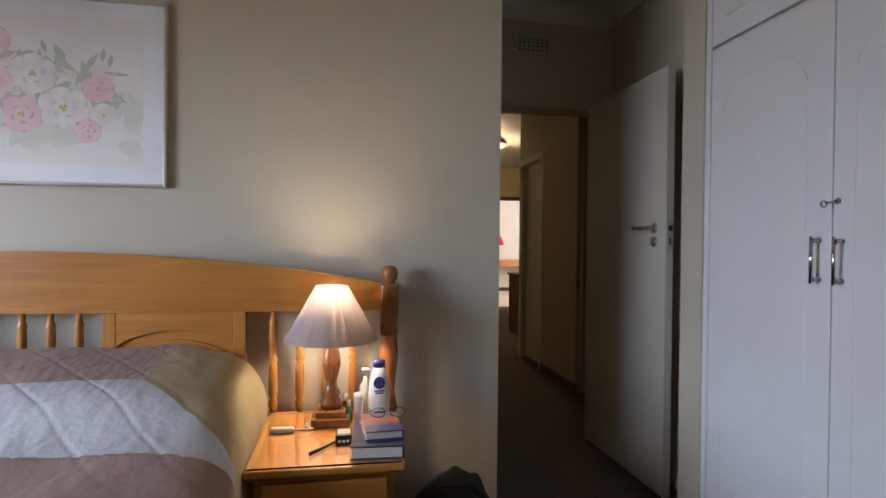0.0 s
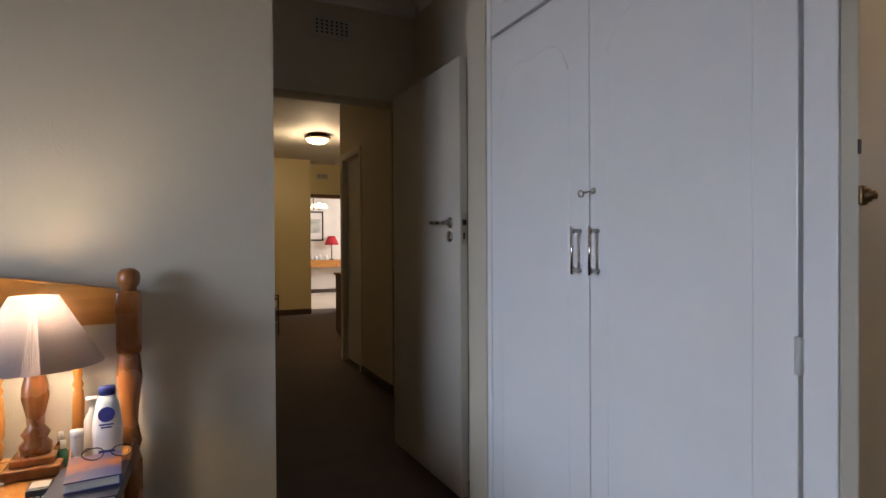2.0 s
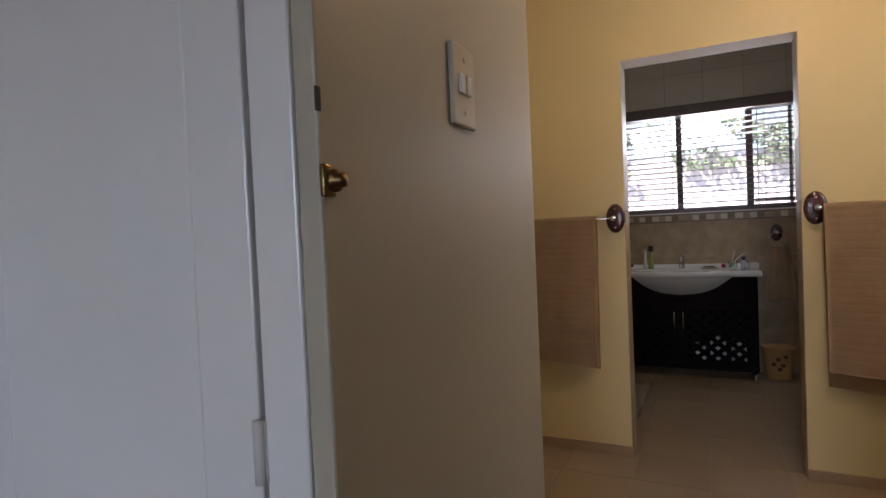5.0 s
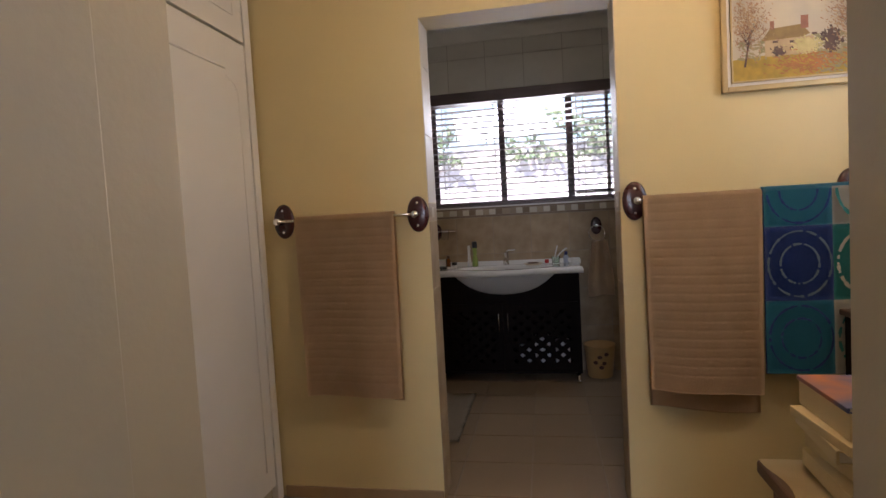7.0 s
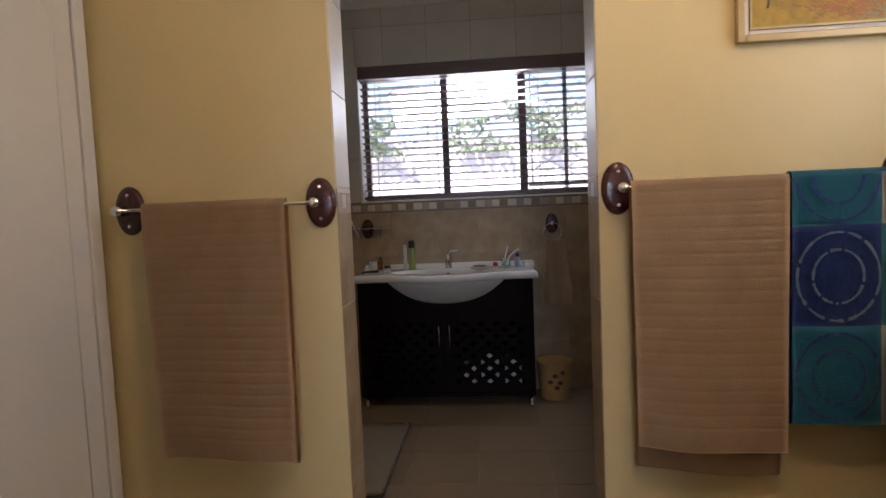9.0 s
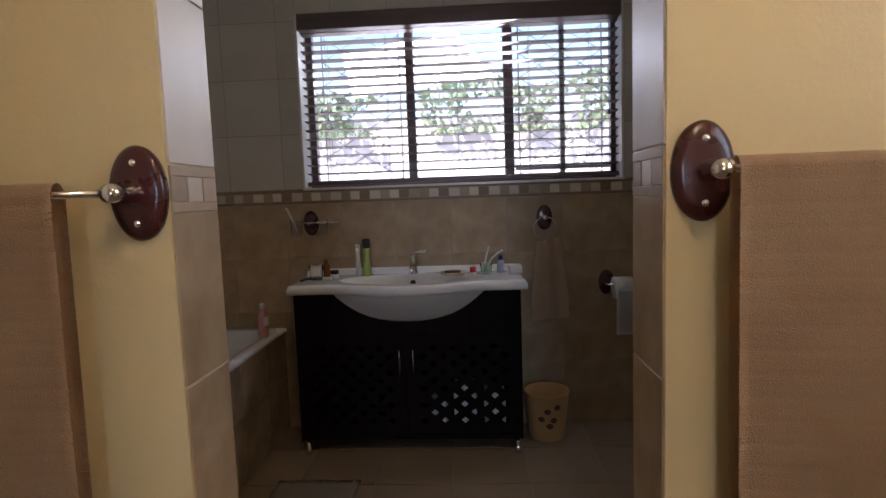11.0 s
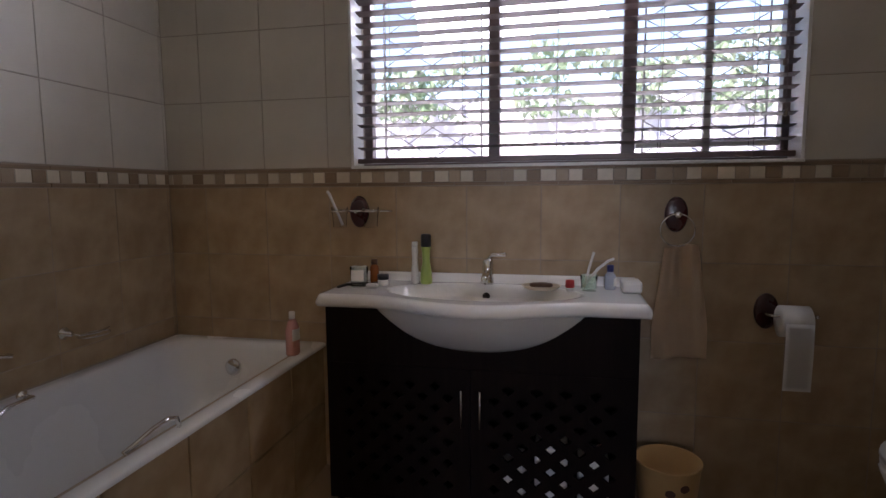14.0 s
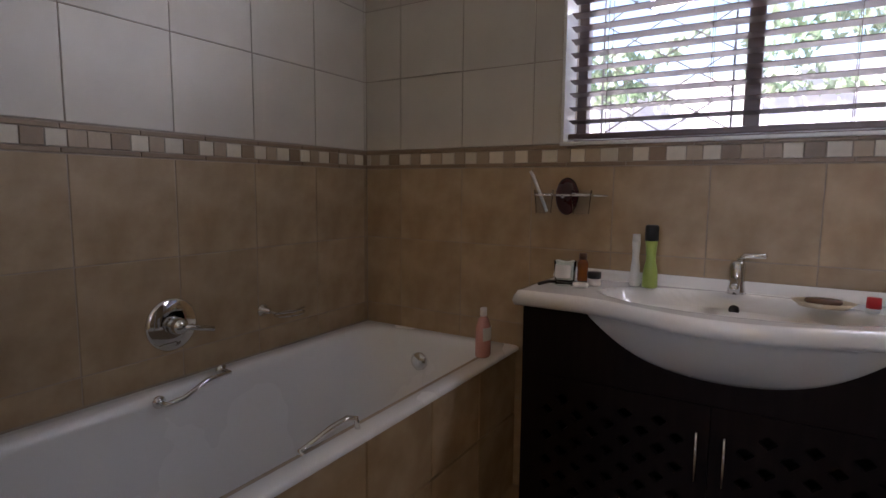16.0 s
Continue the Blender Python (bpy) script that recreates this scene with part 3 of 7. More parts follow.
# white frames and doors of the hall
frame2 = thing("door_frame", (1.83, 5.5, 0), "white gloss door frame in the hall wall", "door frame", kind="structure")
part("jamb", cube(1.866, 2.01, 5.04, 5.10, 0, 2.06, 0.004), M_WHITE, frame2)
part("jamb", cube(1.872, 2.01, 5.68, 5.74, 0, 2.06, 0.004), M_WHITE, frame2)
part("head", cube(1.86, 2.01, 5.04, 5.93, 2.02, 2.08, 0.004), M_WHITE, frame2)
hdoor = thing("door_2", (1.92, 5.5, 0), "white closed hall door in its frame", "door", kind="structure")
part("leaf", cube(1.93, 1.97, 5.102, 5.678, 0.01, 2.015, 0.003), M_WHITE, hdoor)
rdoor = thing("door_3", (2.25, 4.2, 0), "cream painted door of the hall recess", "door", kind="structure")
part("leaf", cube(1.90, 2.66, 4.19, 4.23, 0.01, 2.03, 0.003), M_PANEL, rdoor)
bm = lathe(bmesh.new(), [(0.018, 0), (0.018, 0.02), (0.026, 0.035), (0.02, 0.05), (0.001, 0.052)], (1.965, 4.19, 1.17), 14, (0, -1, 0))
part("door_handle", bm, M_DARK, rdoor, "dark metal door knob", True)
fframe = thing("door_frame", (2.95, 10.1, 0), "dark brown frame of the far doorway", "door frame", kind="structure")
part("jamb", cube(2.43, 2.49, 10.02, 10.22, 0, 2.06), M_BROWN, fframe)
part("jamb", cube(3.34, 3.40, 10.02, 10.22, 0, 2.06), M_BROWN, fframe)
part("head", cube(2.43, 3.40, 10.02, 10.22, 2.02, 2.08), M_BROWN, fframe)
air_vent(2.60, 2.82, 2.35, 2.455, 10.05, 6, 3, 0.016)


# ---- fitted wardrobes ----
def bar_handle(parent, f, a, z0, z1, label="chrome bar handle"):
    """Upright bar on two posts; f(out, along, z) gives the world point."""
    bm = rod(bmesh.new(), f(0.030, a, z0 - 0.012), f(0.030, a, z1 + 0.012), 0.0058, seg=14)
    h = part("handle", bm, M_CHROME, parent, label, True)
    for z in (z0, z1):
        bm = rod(bmesh.new(), f(0.0, a, z), f(0.030, a, z), 0.0055, seg=10)
        rod(bm, f(0.026, a, z - 0.006), f(0.026, a, z + 0.006), 0.009, seg=10)
        part("post", bm, M_STEEL, h, "", True)


def moulded_door(parent, name, f, a0, a1, z0, z1, arched, label="", barred=False):
    """Painted leaf with a raised moulding that follows its edge and curls at the head."""
    p0, p1 = f(0, a0, z0), f(-0.02, a1, z1)
    d = part(name, cube(min(p0[0], p1[0]), max(p0[0], p1[0]), min(p0[1], p1[1]), max(p0[1], p1[1]), z0, z1, 0.003), M_WHITE, parent, label)
    s = 1 if a1 > a0 else -1
    b0, b1, w = a0 + s * 0.07, a1 - s * 0.09, abs(a1 - a0)
    zt = z1 - 0.10
    if barred:
        # a straight bar over two curled corners
        part("moulding", tube(bmesh.new(), [f(0.0005, b0 - 0.09 * -s, z1 - 0.132), f(0.0005, b1 - s * 0.11, z1 - 0.132)], 0.0042, 6), M_WHITE, d, "", True)
        for e, t in ((b0, s), (b1, -s)):
            curl = [f(0.0, e + t * 0.085 * (1 - math.cos(k * math.pi / 16)), z1 - 0.235 + 0.075 * math.sin(k * math.pi / 16)) for k in range(9)]
            part("moulding", tube(bmesh.new(), [f(-0.001, e, z0 + 0.09)] + curl, 0.0034, 6), M_WHITE, d, "", True)
        return d
    pts = [f(-0.0012, b0, z0 + 0.09), f(-0.0012, b0, zt - 0.16)]
    n = 14
    if arched:
        for k in range(n + 1):
            u = k / n
            pts.append(f(-0.0012, b0 + (b1 - b0) * u, zt - 0.13 + 0.10 * math.sin(math.pi * u) ** 0.6 + 0.014 * math.sin(3 * math.pi * u)))
    else:
        pts += [f(-0.0012, b0, zt), f(-0.0012, b1, zt)]
    pts += [f(-0.0012, b1, zt - 0.16), f(-0.0012, b1, z0 + 0.09), f(-0.0012, b0, z0 + 0.09)]
    part("moulding", tube(bmesh.new(), pts, 0.0024, 6), M_WHITE, d, "", True)
    return d


stand(0.010, 0.014)
ward = thing("wardrobe", (1.7, 1.36, 0), "white painted built-in wardrobe with moulded double doors", "wardrobe")
fw = lambda out, a, z: (WARD_X - out, a, z)
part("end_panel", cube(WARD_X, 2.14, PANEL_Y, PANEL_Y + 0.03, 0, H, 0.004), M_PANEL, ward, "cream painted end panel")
part("side_frame", cube(WARD_X - 0.002, WARD_X + 0.05, PANEL_Y + 0.031, 0.826, 0, H, 0.003), M_WHITE, ward)
part("side_frame", cube(WARD_X - 0.002, WARD_X + 0.05, 1.945, 1.984, 0, H, 0.003), M_WHITE, ward)
part("carcass", cube(WARD_X + 0.024, 2.05, 0.80, 1.98, 0.0, H - 0.005), M_WHITE, ward)
dL = moulded_door(ward, "door", fw, 1.942, 1.413, 0.08, 1.925, True)
dR = moulded_door(ward, "door", fw, 1.409, 0.836, 0.08, 1.925, True)
moulded_door(ward, "top_door", fw, 1.942, 1.413, 1.938, 2.48, True)
moulded_door(ward, "top_door", fw, 1.409, 0.836, 1.938, 2.48, True)
bar_handle(dL, fw, 1.449, 1.10, 1.212)
bar_handle(dR, fw, 1.374, 1.10, 1.210)
bm = lathe(bmesh.new(), [(0.009, 0), (0.009, 0.004), (0.006, 0.006)], fw(0, 1.392, 1.322), 14, (-1, 0, 0))
tube(bm, [fw(0.004, 1.392, 1.322), fw(0.03, 1.398, 1.316)], 0.003, 8)
ring = [fw(0.037 + 0.009 * math.cos(a), 1.402, 1.313 + 0.009 * math.sin(a)) for a in np.linspace(0, 2 * math.pi, 15)]
tube(bm, ring, 0.0024, 6)
part("key", bm, M_STEEL, dL, "small steel key in the lock", True)
for z in (0.965, 1.75, 0.25):
    bm = rod(bmesh.new(), fw(0.006, 0.831, z - 0.035), fw(0.006, 0.831, z + 0.035), 0.007, seg=10)
    box(bm, WARD_X - 0.005, WARD_X, 0.823, 0.831, z - 0.033, z + 0.033)
    part("hinge", bm, M_HINGE, ward, "white painted butt hinge", True)
# catch on the end panel, and the worn keyhole above it
bm = cube(1.397, 1.417, PANEL_Y - 0.008, PANEL_Y, 1.238, 1.272, 0.003)
lathe(bm, [(0.012, 0), (0.012, 0.005), (0.007, 0.008), (0.008, 0.014), (0.0005, 0.016)], (1.412, PANEL_Y - 0.007, 1.255), 14, (0, -1, 0))
part("catch", bm, M_BRASS, ward, "tarnished brass ball catch", True)
part("keeper", cube(1.396, 1.404, PANEL_Y - 0.003, PANEL_Y, 1.325, 1.350, 0.001), M_DARK, ward)

sw = thing("light_switch", (1.762, PANEL_Y, 1.362), "ivory two-lever light switch plate on the end panel", "light switch")
part("plate", cube(1.720, 1.804, PANEL_Y - 0.009, PANEL_Y, 1.364, 1.492, 0.003), M_SWITCH, sw)
for x in (1.748, 1.772):
    part("rocker", cube(x - 0.009, x + 0.009, PANEL_Y - 0.014, PANEL_Y - 0.009, 1.414, 1.445, 0.002), M_PLASTW, sw)
for z in (1.386, 1.470):
    part("screw", lathe(bmesh.new(), [(0.004, 0), (0.0035, 0.0015)], (1.762, PANEL_Y - 0.009, z), 10, (0, -1, 0)), M_STEEL, sw)

stand(0.0, 0.03)
ward2 = thing("wardrobe", (3.0, 1.8, 0), "cream painted built-in dressing wardrobe with moulded doors", "wardrobe")
f2 = lambda out, a, z: (a, 1.50 - out, z)
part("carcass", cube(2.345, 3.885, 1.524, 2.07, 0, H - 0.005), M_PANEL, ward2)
part("side_frame", cube(3.838, 3.885, 1.494, 1.524, 0, H - 0.006, 0.003), M_WHITE, ward2)
for a0, a1, near in ((3.834, 3.13, True), (3.124, 2.42, True)):
    d = moulded_door(ward2, "door", f2, a0, a1, 0.08, 1.985, True, barred=a0 - a1 > 0.5)
    moulded_door(ward2, "top_door", f2, a0, a1, 1.997, 2.55, True)
    bar_handle(d, f2, a1 + 0.046 if near else a0 - 0.046, 1.125, 1.225)
    if near and a0 > 3:
        bm = lathe(bmesh.new(), [(0.009, 0), (0.009, 0.004), (0.006, 0.006)], f2(0, 3.172, 1.355), 14, (0, -1, 0))
        tube(bm, [f2(0.004, 3.172, 1.355), f2(0.03, 3.176, 1.353), f2(0.045, 3.180, 1.352)], 0.0035, 8)
        part("key", bm, M_STEEL, d, "small steel key in the lock", True)

# ---- bedroom ----
stand(0, 0)
HB_Y = 2.20                    # middle of the headboard
HB_C = -1.04                   # middle of the bed
head = thing("headboard", (HB_C, HB_Y, 0), "honey pine headboard with turned spindles and arched rail", "headboard")
for s in (-1, 1):
    x = HB_C + s * 1.267
    bm = lathe(bmesh.new(), [(0.034, 0.0), (0.034, 0.50), (0.025, 0.53), (0.034, 0.56), (0.022, 0.62), (0.027, 0.68), (0.037, 0.76), (0.030, 0.83), (0.026, 0.845)], (x, HB_Y, 0), 24)
    box(bm, x - 0.034, x + 0.034, HB_Y - 0.034, HB_Y + 0.034, 0.84, 1.035, 0.008)
    lathe(bm, [(0.024, 1.03), (0.022, 1.045), (0.030, 1.055), (0.033, 1.075), (0.030, 1.093), (0.018, 1.104), (0.001, 1.106)], (x, HB_Y, 0), 24)
    part("post", bm, M_PINED, head, "turned darker pine post", True)


def rail_top(x):
    u = abs(x - HB_C) / 1.235
    return 1.150 - 0.108 * u ** 2.0


out = [(HB_C + 1.235 * k / 30, rail_top(HB_C + 1.235 * k / 30)) for k in range(-30, 31)]
bm = prism(bmesh.new(), out + [(HB_C + 1.235, 0.935), (HB_C - 1.235, 0.935)], "y", HB_Y - 0.016, HB_Y + 0.016)
part("top_rail", bm, M_PINEX, head)
part("bottom_rail", cube(HB_C - 1.235, HB_C + 1.235, HB_Y - 0.016, HB_Y + 0.016, 0.44, 0.555, 0.003), M_PINEX, head)


def spindle(x):
    p = [(0.010, 0.556), (0.014, 0.575), (0.017, 0.595), (0.011, 0.608), (0.017, 0.625), (0.0165, 0.70), (0.0145, 0.735), (0.0105, 0.742), (0.0165, 0.755), (0.0105, 0.77), (0.0135, 0.79), (0.0155, 0.84), (0.0135, 0.88), (0.0165, 0.893), (0.010, 0.905), (0.009, 0.934)]
    part("spindle", lathe(bmesh.new(), p, (x, HB_Y, 0), 16), M_PINE, head, "", True)


for x in (-0.202, -0.106, -0.010, 0.090):
    spindle(x)
    spindle(2 * HB_C - x)
for x in (-0.86, -0.95, -1.04, -1.13, -1.22):
    spindle(x)
for s in (1, -1):
    a, b = HB_C + s * (0.258), HB_C + s * (0.742)
    lo, hi = min(a, b), max(a, b)
    part("stile", cube(lo, lo + 0.045, HB_Y - 0.015, HB_Y + 0.015, 0.556, 0.934, 0.003), M_PINE, head)
    part("stile", cube(hi - 0.045, hi, HB_Y - 0.015, HB_Y + 0.015, 0.556, 0.934, 0.003), M_PINE, head)
    w0, w1 = lo + 0.0455, hi - 0.0455
    arch = [(w0 + (w1 - w0) * k / 16, 0.815 + 0.055 * math.sin(math.pi * k / 16) ** 0.7) for k in range(17)]
    bm = prism(bmesh.new(), arch + [(w1, 0.934), (w0, 0.934)], "y", HB_Y - 0.014, HB_Y + 0.014)
    part("panel_head", bm, M_PINEX, head)
    part("panel_back", cube(w0, w1, HB_Y - 0.003, HB_Y + 0.006, 0.556, 0.88), M_PINEX, head)
    arch = [(w0 + 0.03 + (w1 - w0 - 0.06) * k / 16, 0.79 + 0.045 * math.sin(math.pi * k / 16) ** 0.7) for k in range(17)]
    part("raised_panel", prism(bmesh.new(), arch + [(w1 - 0.03, 0.57), (w0 + 0.03, 0.57)], "y", HB_Y - 0.012, HB_Y - 0.0031), M_PINEX, head)

BX0, BX1 = HB_C - 0.745, HB_C + 0.745
bed = thing("bed", (HB_C, 1.15, 0), "double bed made up with a quilted spread", "bed")
part("base", cube(BX0 + 0.02, BX1 - 0.02, 0.18, 2.17, 0.06, 0.34, 0.02), M_PINKQ, bed)
part("mattress", cube(BX0, BX1, 0.15, 2.18, 0.342, 0.60, 0.05, 4), M_CREAMQ, bed)
for sx in (-1, 1):
    for y in (0.28, 2.05):
        part("leg", rod(bmesh.new(), (HB_C + sx * 0.6, y, 0), (HB_C + sx * 0.6, y, 0.06), 0.03), M_PINED, bed)


def soft(x, y, s=1.0):
    return s * (noise.noise((x * 5, y * 5, 1.7)) * 0.012 + noise.noise((x * 17, y * 13, 4.2)) * 0.002)


def spread_z(x, y):
    """Height of the bedspread: it rides over the pillows towards the headboard and falls at the sides."""
    e = max(0.0, min(1.0, (0.785 - abs(x - HB_C)) / 0.34))
    rise = 1 / (1 + math.exp(-(y - 1.66) / 0.065))
    edge = math.sqrt(max(0.0, 1 - (1 - e) ** 2))
    return 0.612 + rise * (0.150 + 0.13 * max(0.0, y - 1.86)) * (0.30 + 0.70 * edge)


def spread_point(u, v, y0, y1, lift):
    """u runs across the bed and down both sides, v along it."""
    y = y0 + (y1 - y0) * v
    s = (u - 0.5) * 2.30
    half = 0.760
    a = abs(s)
    sign = 1 if s > 0 else -1
    if a <= half - 0.10:
        x, z = a, spread_z(HB_C + a, y)
    else:
        k = min((a - half + 0.10) / 0.16, 1.0)
        drop = max(0.0, a - half - 0.06)
        top = spread_z(HB_C + half - 0.10, y)
        x = half - 0.10 + 0.165 * math.sin(k * math.pi / 2) + 0.05 * drop
        z = top - (top - 0.50) * (1 - math.cos(k * math.pi / 2)) * 0.75 - drop
    q = (abs((x * sign * 5.2 + y * 5.2) % 1.0 - 0.5), abs((x * sign * 5.2 - y * 5.2) % 1.0 - 0.5))
    seam = -0.0045 * math.exp(-(min(q) / 0.030) ** 2)
    n = soft(x * sign, y) + 0.0022 * noise.noise((x * sign * 30, y * 16, 3.0)) + 0.0012 * noise.noise((x * sign * 70, y * 22, 6.0))
    return Vector((HB_C + sign * x + 0.008 * noise.noise((y * 9, z * 6, 2.0)), y, z + lift + n + seam))


def border(y):
    """Where the cream, lamp-yellowed side of the spread begins; it runs inwards towards the pillows."""
    return max(0.50, min(0.88, 0.535 + 1.09 * (1.83 - y)))


def sheet(bm, y0, y1, lift, nu, nv, across):
    """A band of the spread; across(u, y) gives the metres from the bed's middle line."""
    def f(u, v):
        y = y0 + (y1 - y0) * v
        return spread_point(0.5 + across(u, y) / 2.30, v, y0, y1, lift)
    return grid(bm, nu, nv, f)


def cloth_part(name, bm, m, lbl):
    bmesh.ops.solidify(bm, geom=list(bm.faces), thickness=0.012)
    return part(name, bm, m, bed, lbl, True)


for name, y0, y1, lift, m, lbl, nv in (
        ("bedspread_foot", 0.16, 1.565, 0.019, M_PINKQ, "dusty pink quilted band of the spread", 120),
        ("bedspread", 1.565, 1.86, 0.021, M_QUILT, "pale quilted band of the spread", 60),
        ("bedspread_head", 1.86, 2.165, 0.019, M_PINKQ, "dusty pink band of the spread drawn over the pillows", 50)):
    cloth_part(name, sheet(bmesh.new(), y0, y1, lift, 190, nv, lambda u, y: (2 * u - 1) * border(y)), m, lbl)
# both sides carry the lamp's yellow in their cloth colour
sides = bmesh.new()
for k in (-1, 1):
    sheet(sides, 0.16, 2.165, 0.019, 50, 200, lambda u, y: k * (border(y) - 0.006 + (1.15 - border(y)) * u))
cloth_part("bedspread_side", sides, M_CREAMQ, "cream quilted side of the spread, yellowed as by lamplight")
# pillows under the spread


def pillow(cx, cy, cz, w, d, h, m, label, tilt=0.0):
    bm = bmesh.new()
    bmesh.ops.create_uvsphere(bm, u_segments=36, v_segments=18, radius=1.0)
    for v in bm.verts:
        c = v.co
        k = [math.copysign(abs(t) ** e, t) for t, e in ((c.x, 0.55), (c.y, 0.55), (c.z, 0.8))]
        flat = 1 - 0.55 * max(abs(k[0]), abs(k[1])) ** 4
        v.co = Vector((k[0] * w / 2, k[1] * d / 2, k[2] * h / 2 * flat + 0.006 * noise.noise((c.x * 6, c.y * 6, cx))))
    bmesh.ops.transform(bm, matrix=Matrix.Translation((cx, cy, cz)) @ Matrix.Rotation(tilt, 4, "X"), verts=bm.verts)
    return solid("pillow", bm, m, label, "pillow", smooth=True, group="pillows on the bed")


pillow(HB_C + 0.36, 1.91, 0.672, 0.68, 0.42, 0.17, M_PINKQ, "dusty pink pillow lying under the bedspread", 0.05)
pillow(HB_C - 0.36, 1.91, 0.672, 0.68, 0.42, 0.17, M_PINKQ, "dusty pink pillow lying under the bedspread", 0.05)

# bedside cabinet
ns = thing("bedside_cabinet", (0.012, 1.90, 0), "honey pine bedside cabinet with a drawer", "bedside cabinet")
NX0, NX1, NY0, NY1, NZ = -0.212, 0.238, 1.655, 2.16, 0.558
part("top", cube(NX0, NX1, NY0, NY1, NZ - 0.022, NZ, 0.006, 3), M_PINEX, ns)
part("apron", cube(NX0 + 0.012, NX1 - 0.012, NY0 + 0.012, NY1 - 0.012, NZ - 0.034, NZ - 0.0225, 0.003), M_PINED, ns)
part("body", cube(NX0 + 0.025, NX1 - 0.025, NY0 + 0.03, NY1 - 0.01, 0.06, NZ - 0.0345), M_PINE, ns)
d = part("drawer", cube(NX0 + 0.05, NX1 - 0.05, NY0 + 0.012, NY0 + 0.0295, 0.345, NZ - 0.045, 0.004), M_PINEX, ns)
part("knob", lathe(bmesh.new(), [(0.009, 0), (0.008, 0.012), (0.018, 0.02), (0.019, 0.028), (0.010, 0.036), (0.0005, 0.037)], (0.012, NY0 + 0.012, 0.455), 18, (0, -1, 0)), M_PINED, d, "turned wooden knob", True)
d = part("door", cube(NX0 + 0.05, NX1 - 0.05, NY0 + 0.012, NY0 + 0.0295, 0.09, 0.335, 0.004), M_PINEX, ns)
part("knob", lathe(bmesh.new(), [(0.009, 0), (0.008, 0.012), (0.018, 0.02), (0.019, 0.028), (0.0005, 0.037)], (0.15, NY0 + 0.012, 0.22), 18, (0, -1, 0)), M_PINED, d, "", True)
part("plinth", cube(NX0 + 0.03, NX1 - 0.03, NY0 + 0.04, NY1 - 0.02, 0, 0.0595), M_PINED, ns)
gt = solid("glass_sheet", cube(NX0 + 0.008, NX1 - 0.008, NY0 + 0.008, NY1 - 0.008, NZ + 0.0005, NZ + 0.0055, 0.001), M_GLASS, "clear glass sheet lying on the bedside cabinet", "glass top")
gt.visible_shadow = False
T = NZ + 0.006

# lamp on the cabinet
lampx, lampy = 0.015, 2.04
tl = thing("table_lamp", (lampx, lampy, T), "lit table lamp with turned pine base and linen shade", "lamp")
bm = cube(lampx - 0.065, lampx + 0.065, lampy - 0.065, lampy + 0.065, T, T + 0.028, 0.004)
part("base", bm, M_PINED, tl)
part("step", cube(lampx - 0.050, lampx + 0.050, lampy - 0.050, lampy + 0.050, T + 0.0285, T + 0.05, 0.004), M_PINED, tl)
p = [(0.036, 0.0505), (0.038, 0.075), (0.026, 0.088), (0.034, 0.105), (0.020, 0.125), (0.021, 0.15), (0.032, 0.20), (0.031, 0.23), (0.017, 0.285), (0.014, 0.30), (0.025, 0.312), (0.024, 0.33), (0.012, 0.345), (0.011, 0.36)]
part("stem", lathe(bmesh.new(), [(r, T + h) for r, h in p], (lampx, lampy, 0), 24), M_PINED, tl, "", True)
bm = bmesh.new()
R0, R1, Z0, Z1 = 0.161, 0.056, 0.853, 1.040
seg = 48
lo = [bm.verts.new((lampx + R0 * math.cos(2 * math.pi * k / seg), lampy + R0 * math.sin(2 * math.pi * k / seg), Z0)) for k in range(seg)]
hi = [bm.verts.new((lampx + R1 * math.cos(2 * math.pi * k / seg), lampy + R1 * math.sin(2 * math.pi * k / seg), Z1)) for k in range(seg)]
for k in range(seg):
    bm.faces.new((lo[k], lo[(k + 1) % seg], hi[(k + 1) % seg], hi[k]))
bmesh.ops.solidify(bm, geom=list(bm.faces), thickness=0.0015)
part("shade", bm, M_SHADE, tl, "linen cone shade", True)
bm = bmesh.new()
for k in range(3):
    a = 2 * math.pi * k / 3 + 0.4
    rod(bm, (lampx, lampy, 0.995), (lampx + 0.060 * math.cos(a), lampy + 0.060 * math.sin(a), 1.02), 0.0015, seg=6)
part("carrier", bm, M_BRASS, tl)
part("bulb_holder", rod(bmesh.new(), (lampx, lampy, T + 0.36), (lampx, lampy, 0.885), 0.012), M_BRASS, tl)
cord = solid("lamp_switch", cube(-0.175, -0.10, 1.935, 1.962, T, T + 0.018, 0.006), M_PLASTW, "white inline lamp switch lying on the cabinet", "switch")
bm = tube(bmesh.new(), [(-0.10, 1.948, T + 0.008), (-0.07, 1.953, T + 0.005), (-0.04, 1.965, T + 0.004), (-0.066, 1.985, T + 0.004), (-0.066, 2.02, T + 0.006)], 0.003, 8)
part("cord", bm, M_PLASTW, cord, "", True)


def bottle(name, at, profile, m, label, cap=None, capm=None, squash=1.0, bar=None):
    b = thing(name, at, label, "bottle")
    part("body", lathe(bmesh.new(), profile, at, 20, squash=squash), m, b, "", True)
    if cap:
        part("cap", lathe(bmesh.new(), cap, at, 20, squash=squash), capm, b, "", True)
    for r, z0, z1, mm in bar or ():
        # a label band standing just proud of the body
        bm = bmesh.new()
        n = 10
        w = 2.0
        def ringpt(a, z):
            return Vector((at[0] + r * math.cos(a), at[1] + squash * r * math.sin(a), at[2] + z))
        grid(bm, n, 1, lambda u, v: ringpt(-math.pi / 2 - w / 2 + w * u, z0 + (z1 - z0) * v))
        part("label_band", bm, mm, b, "", True)
    return b


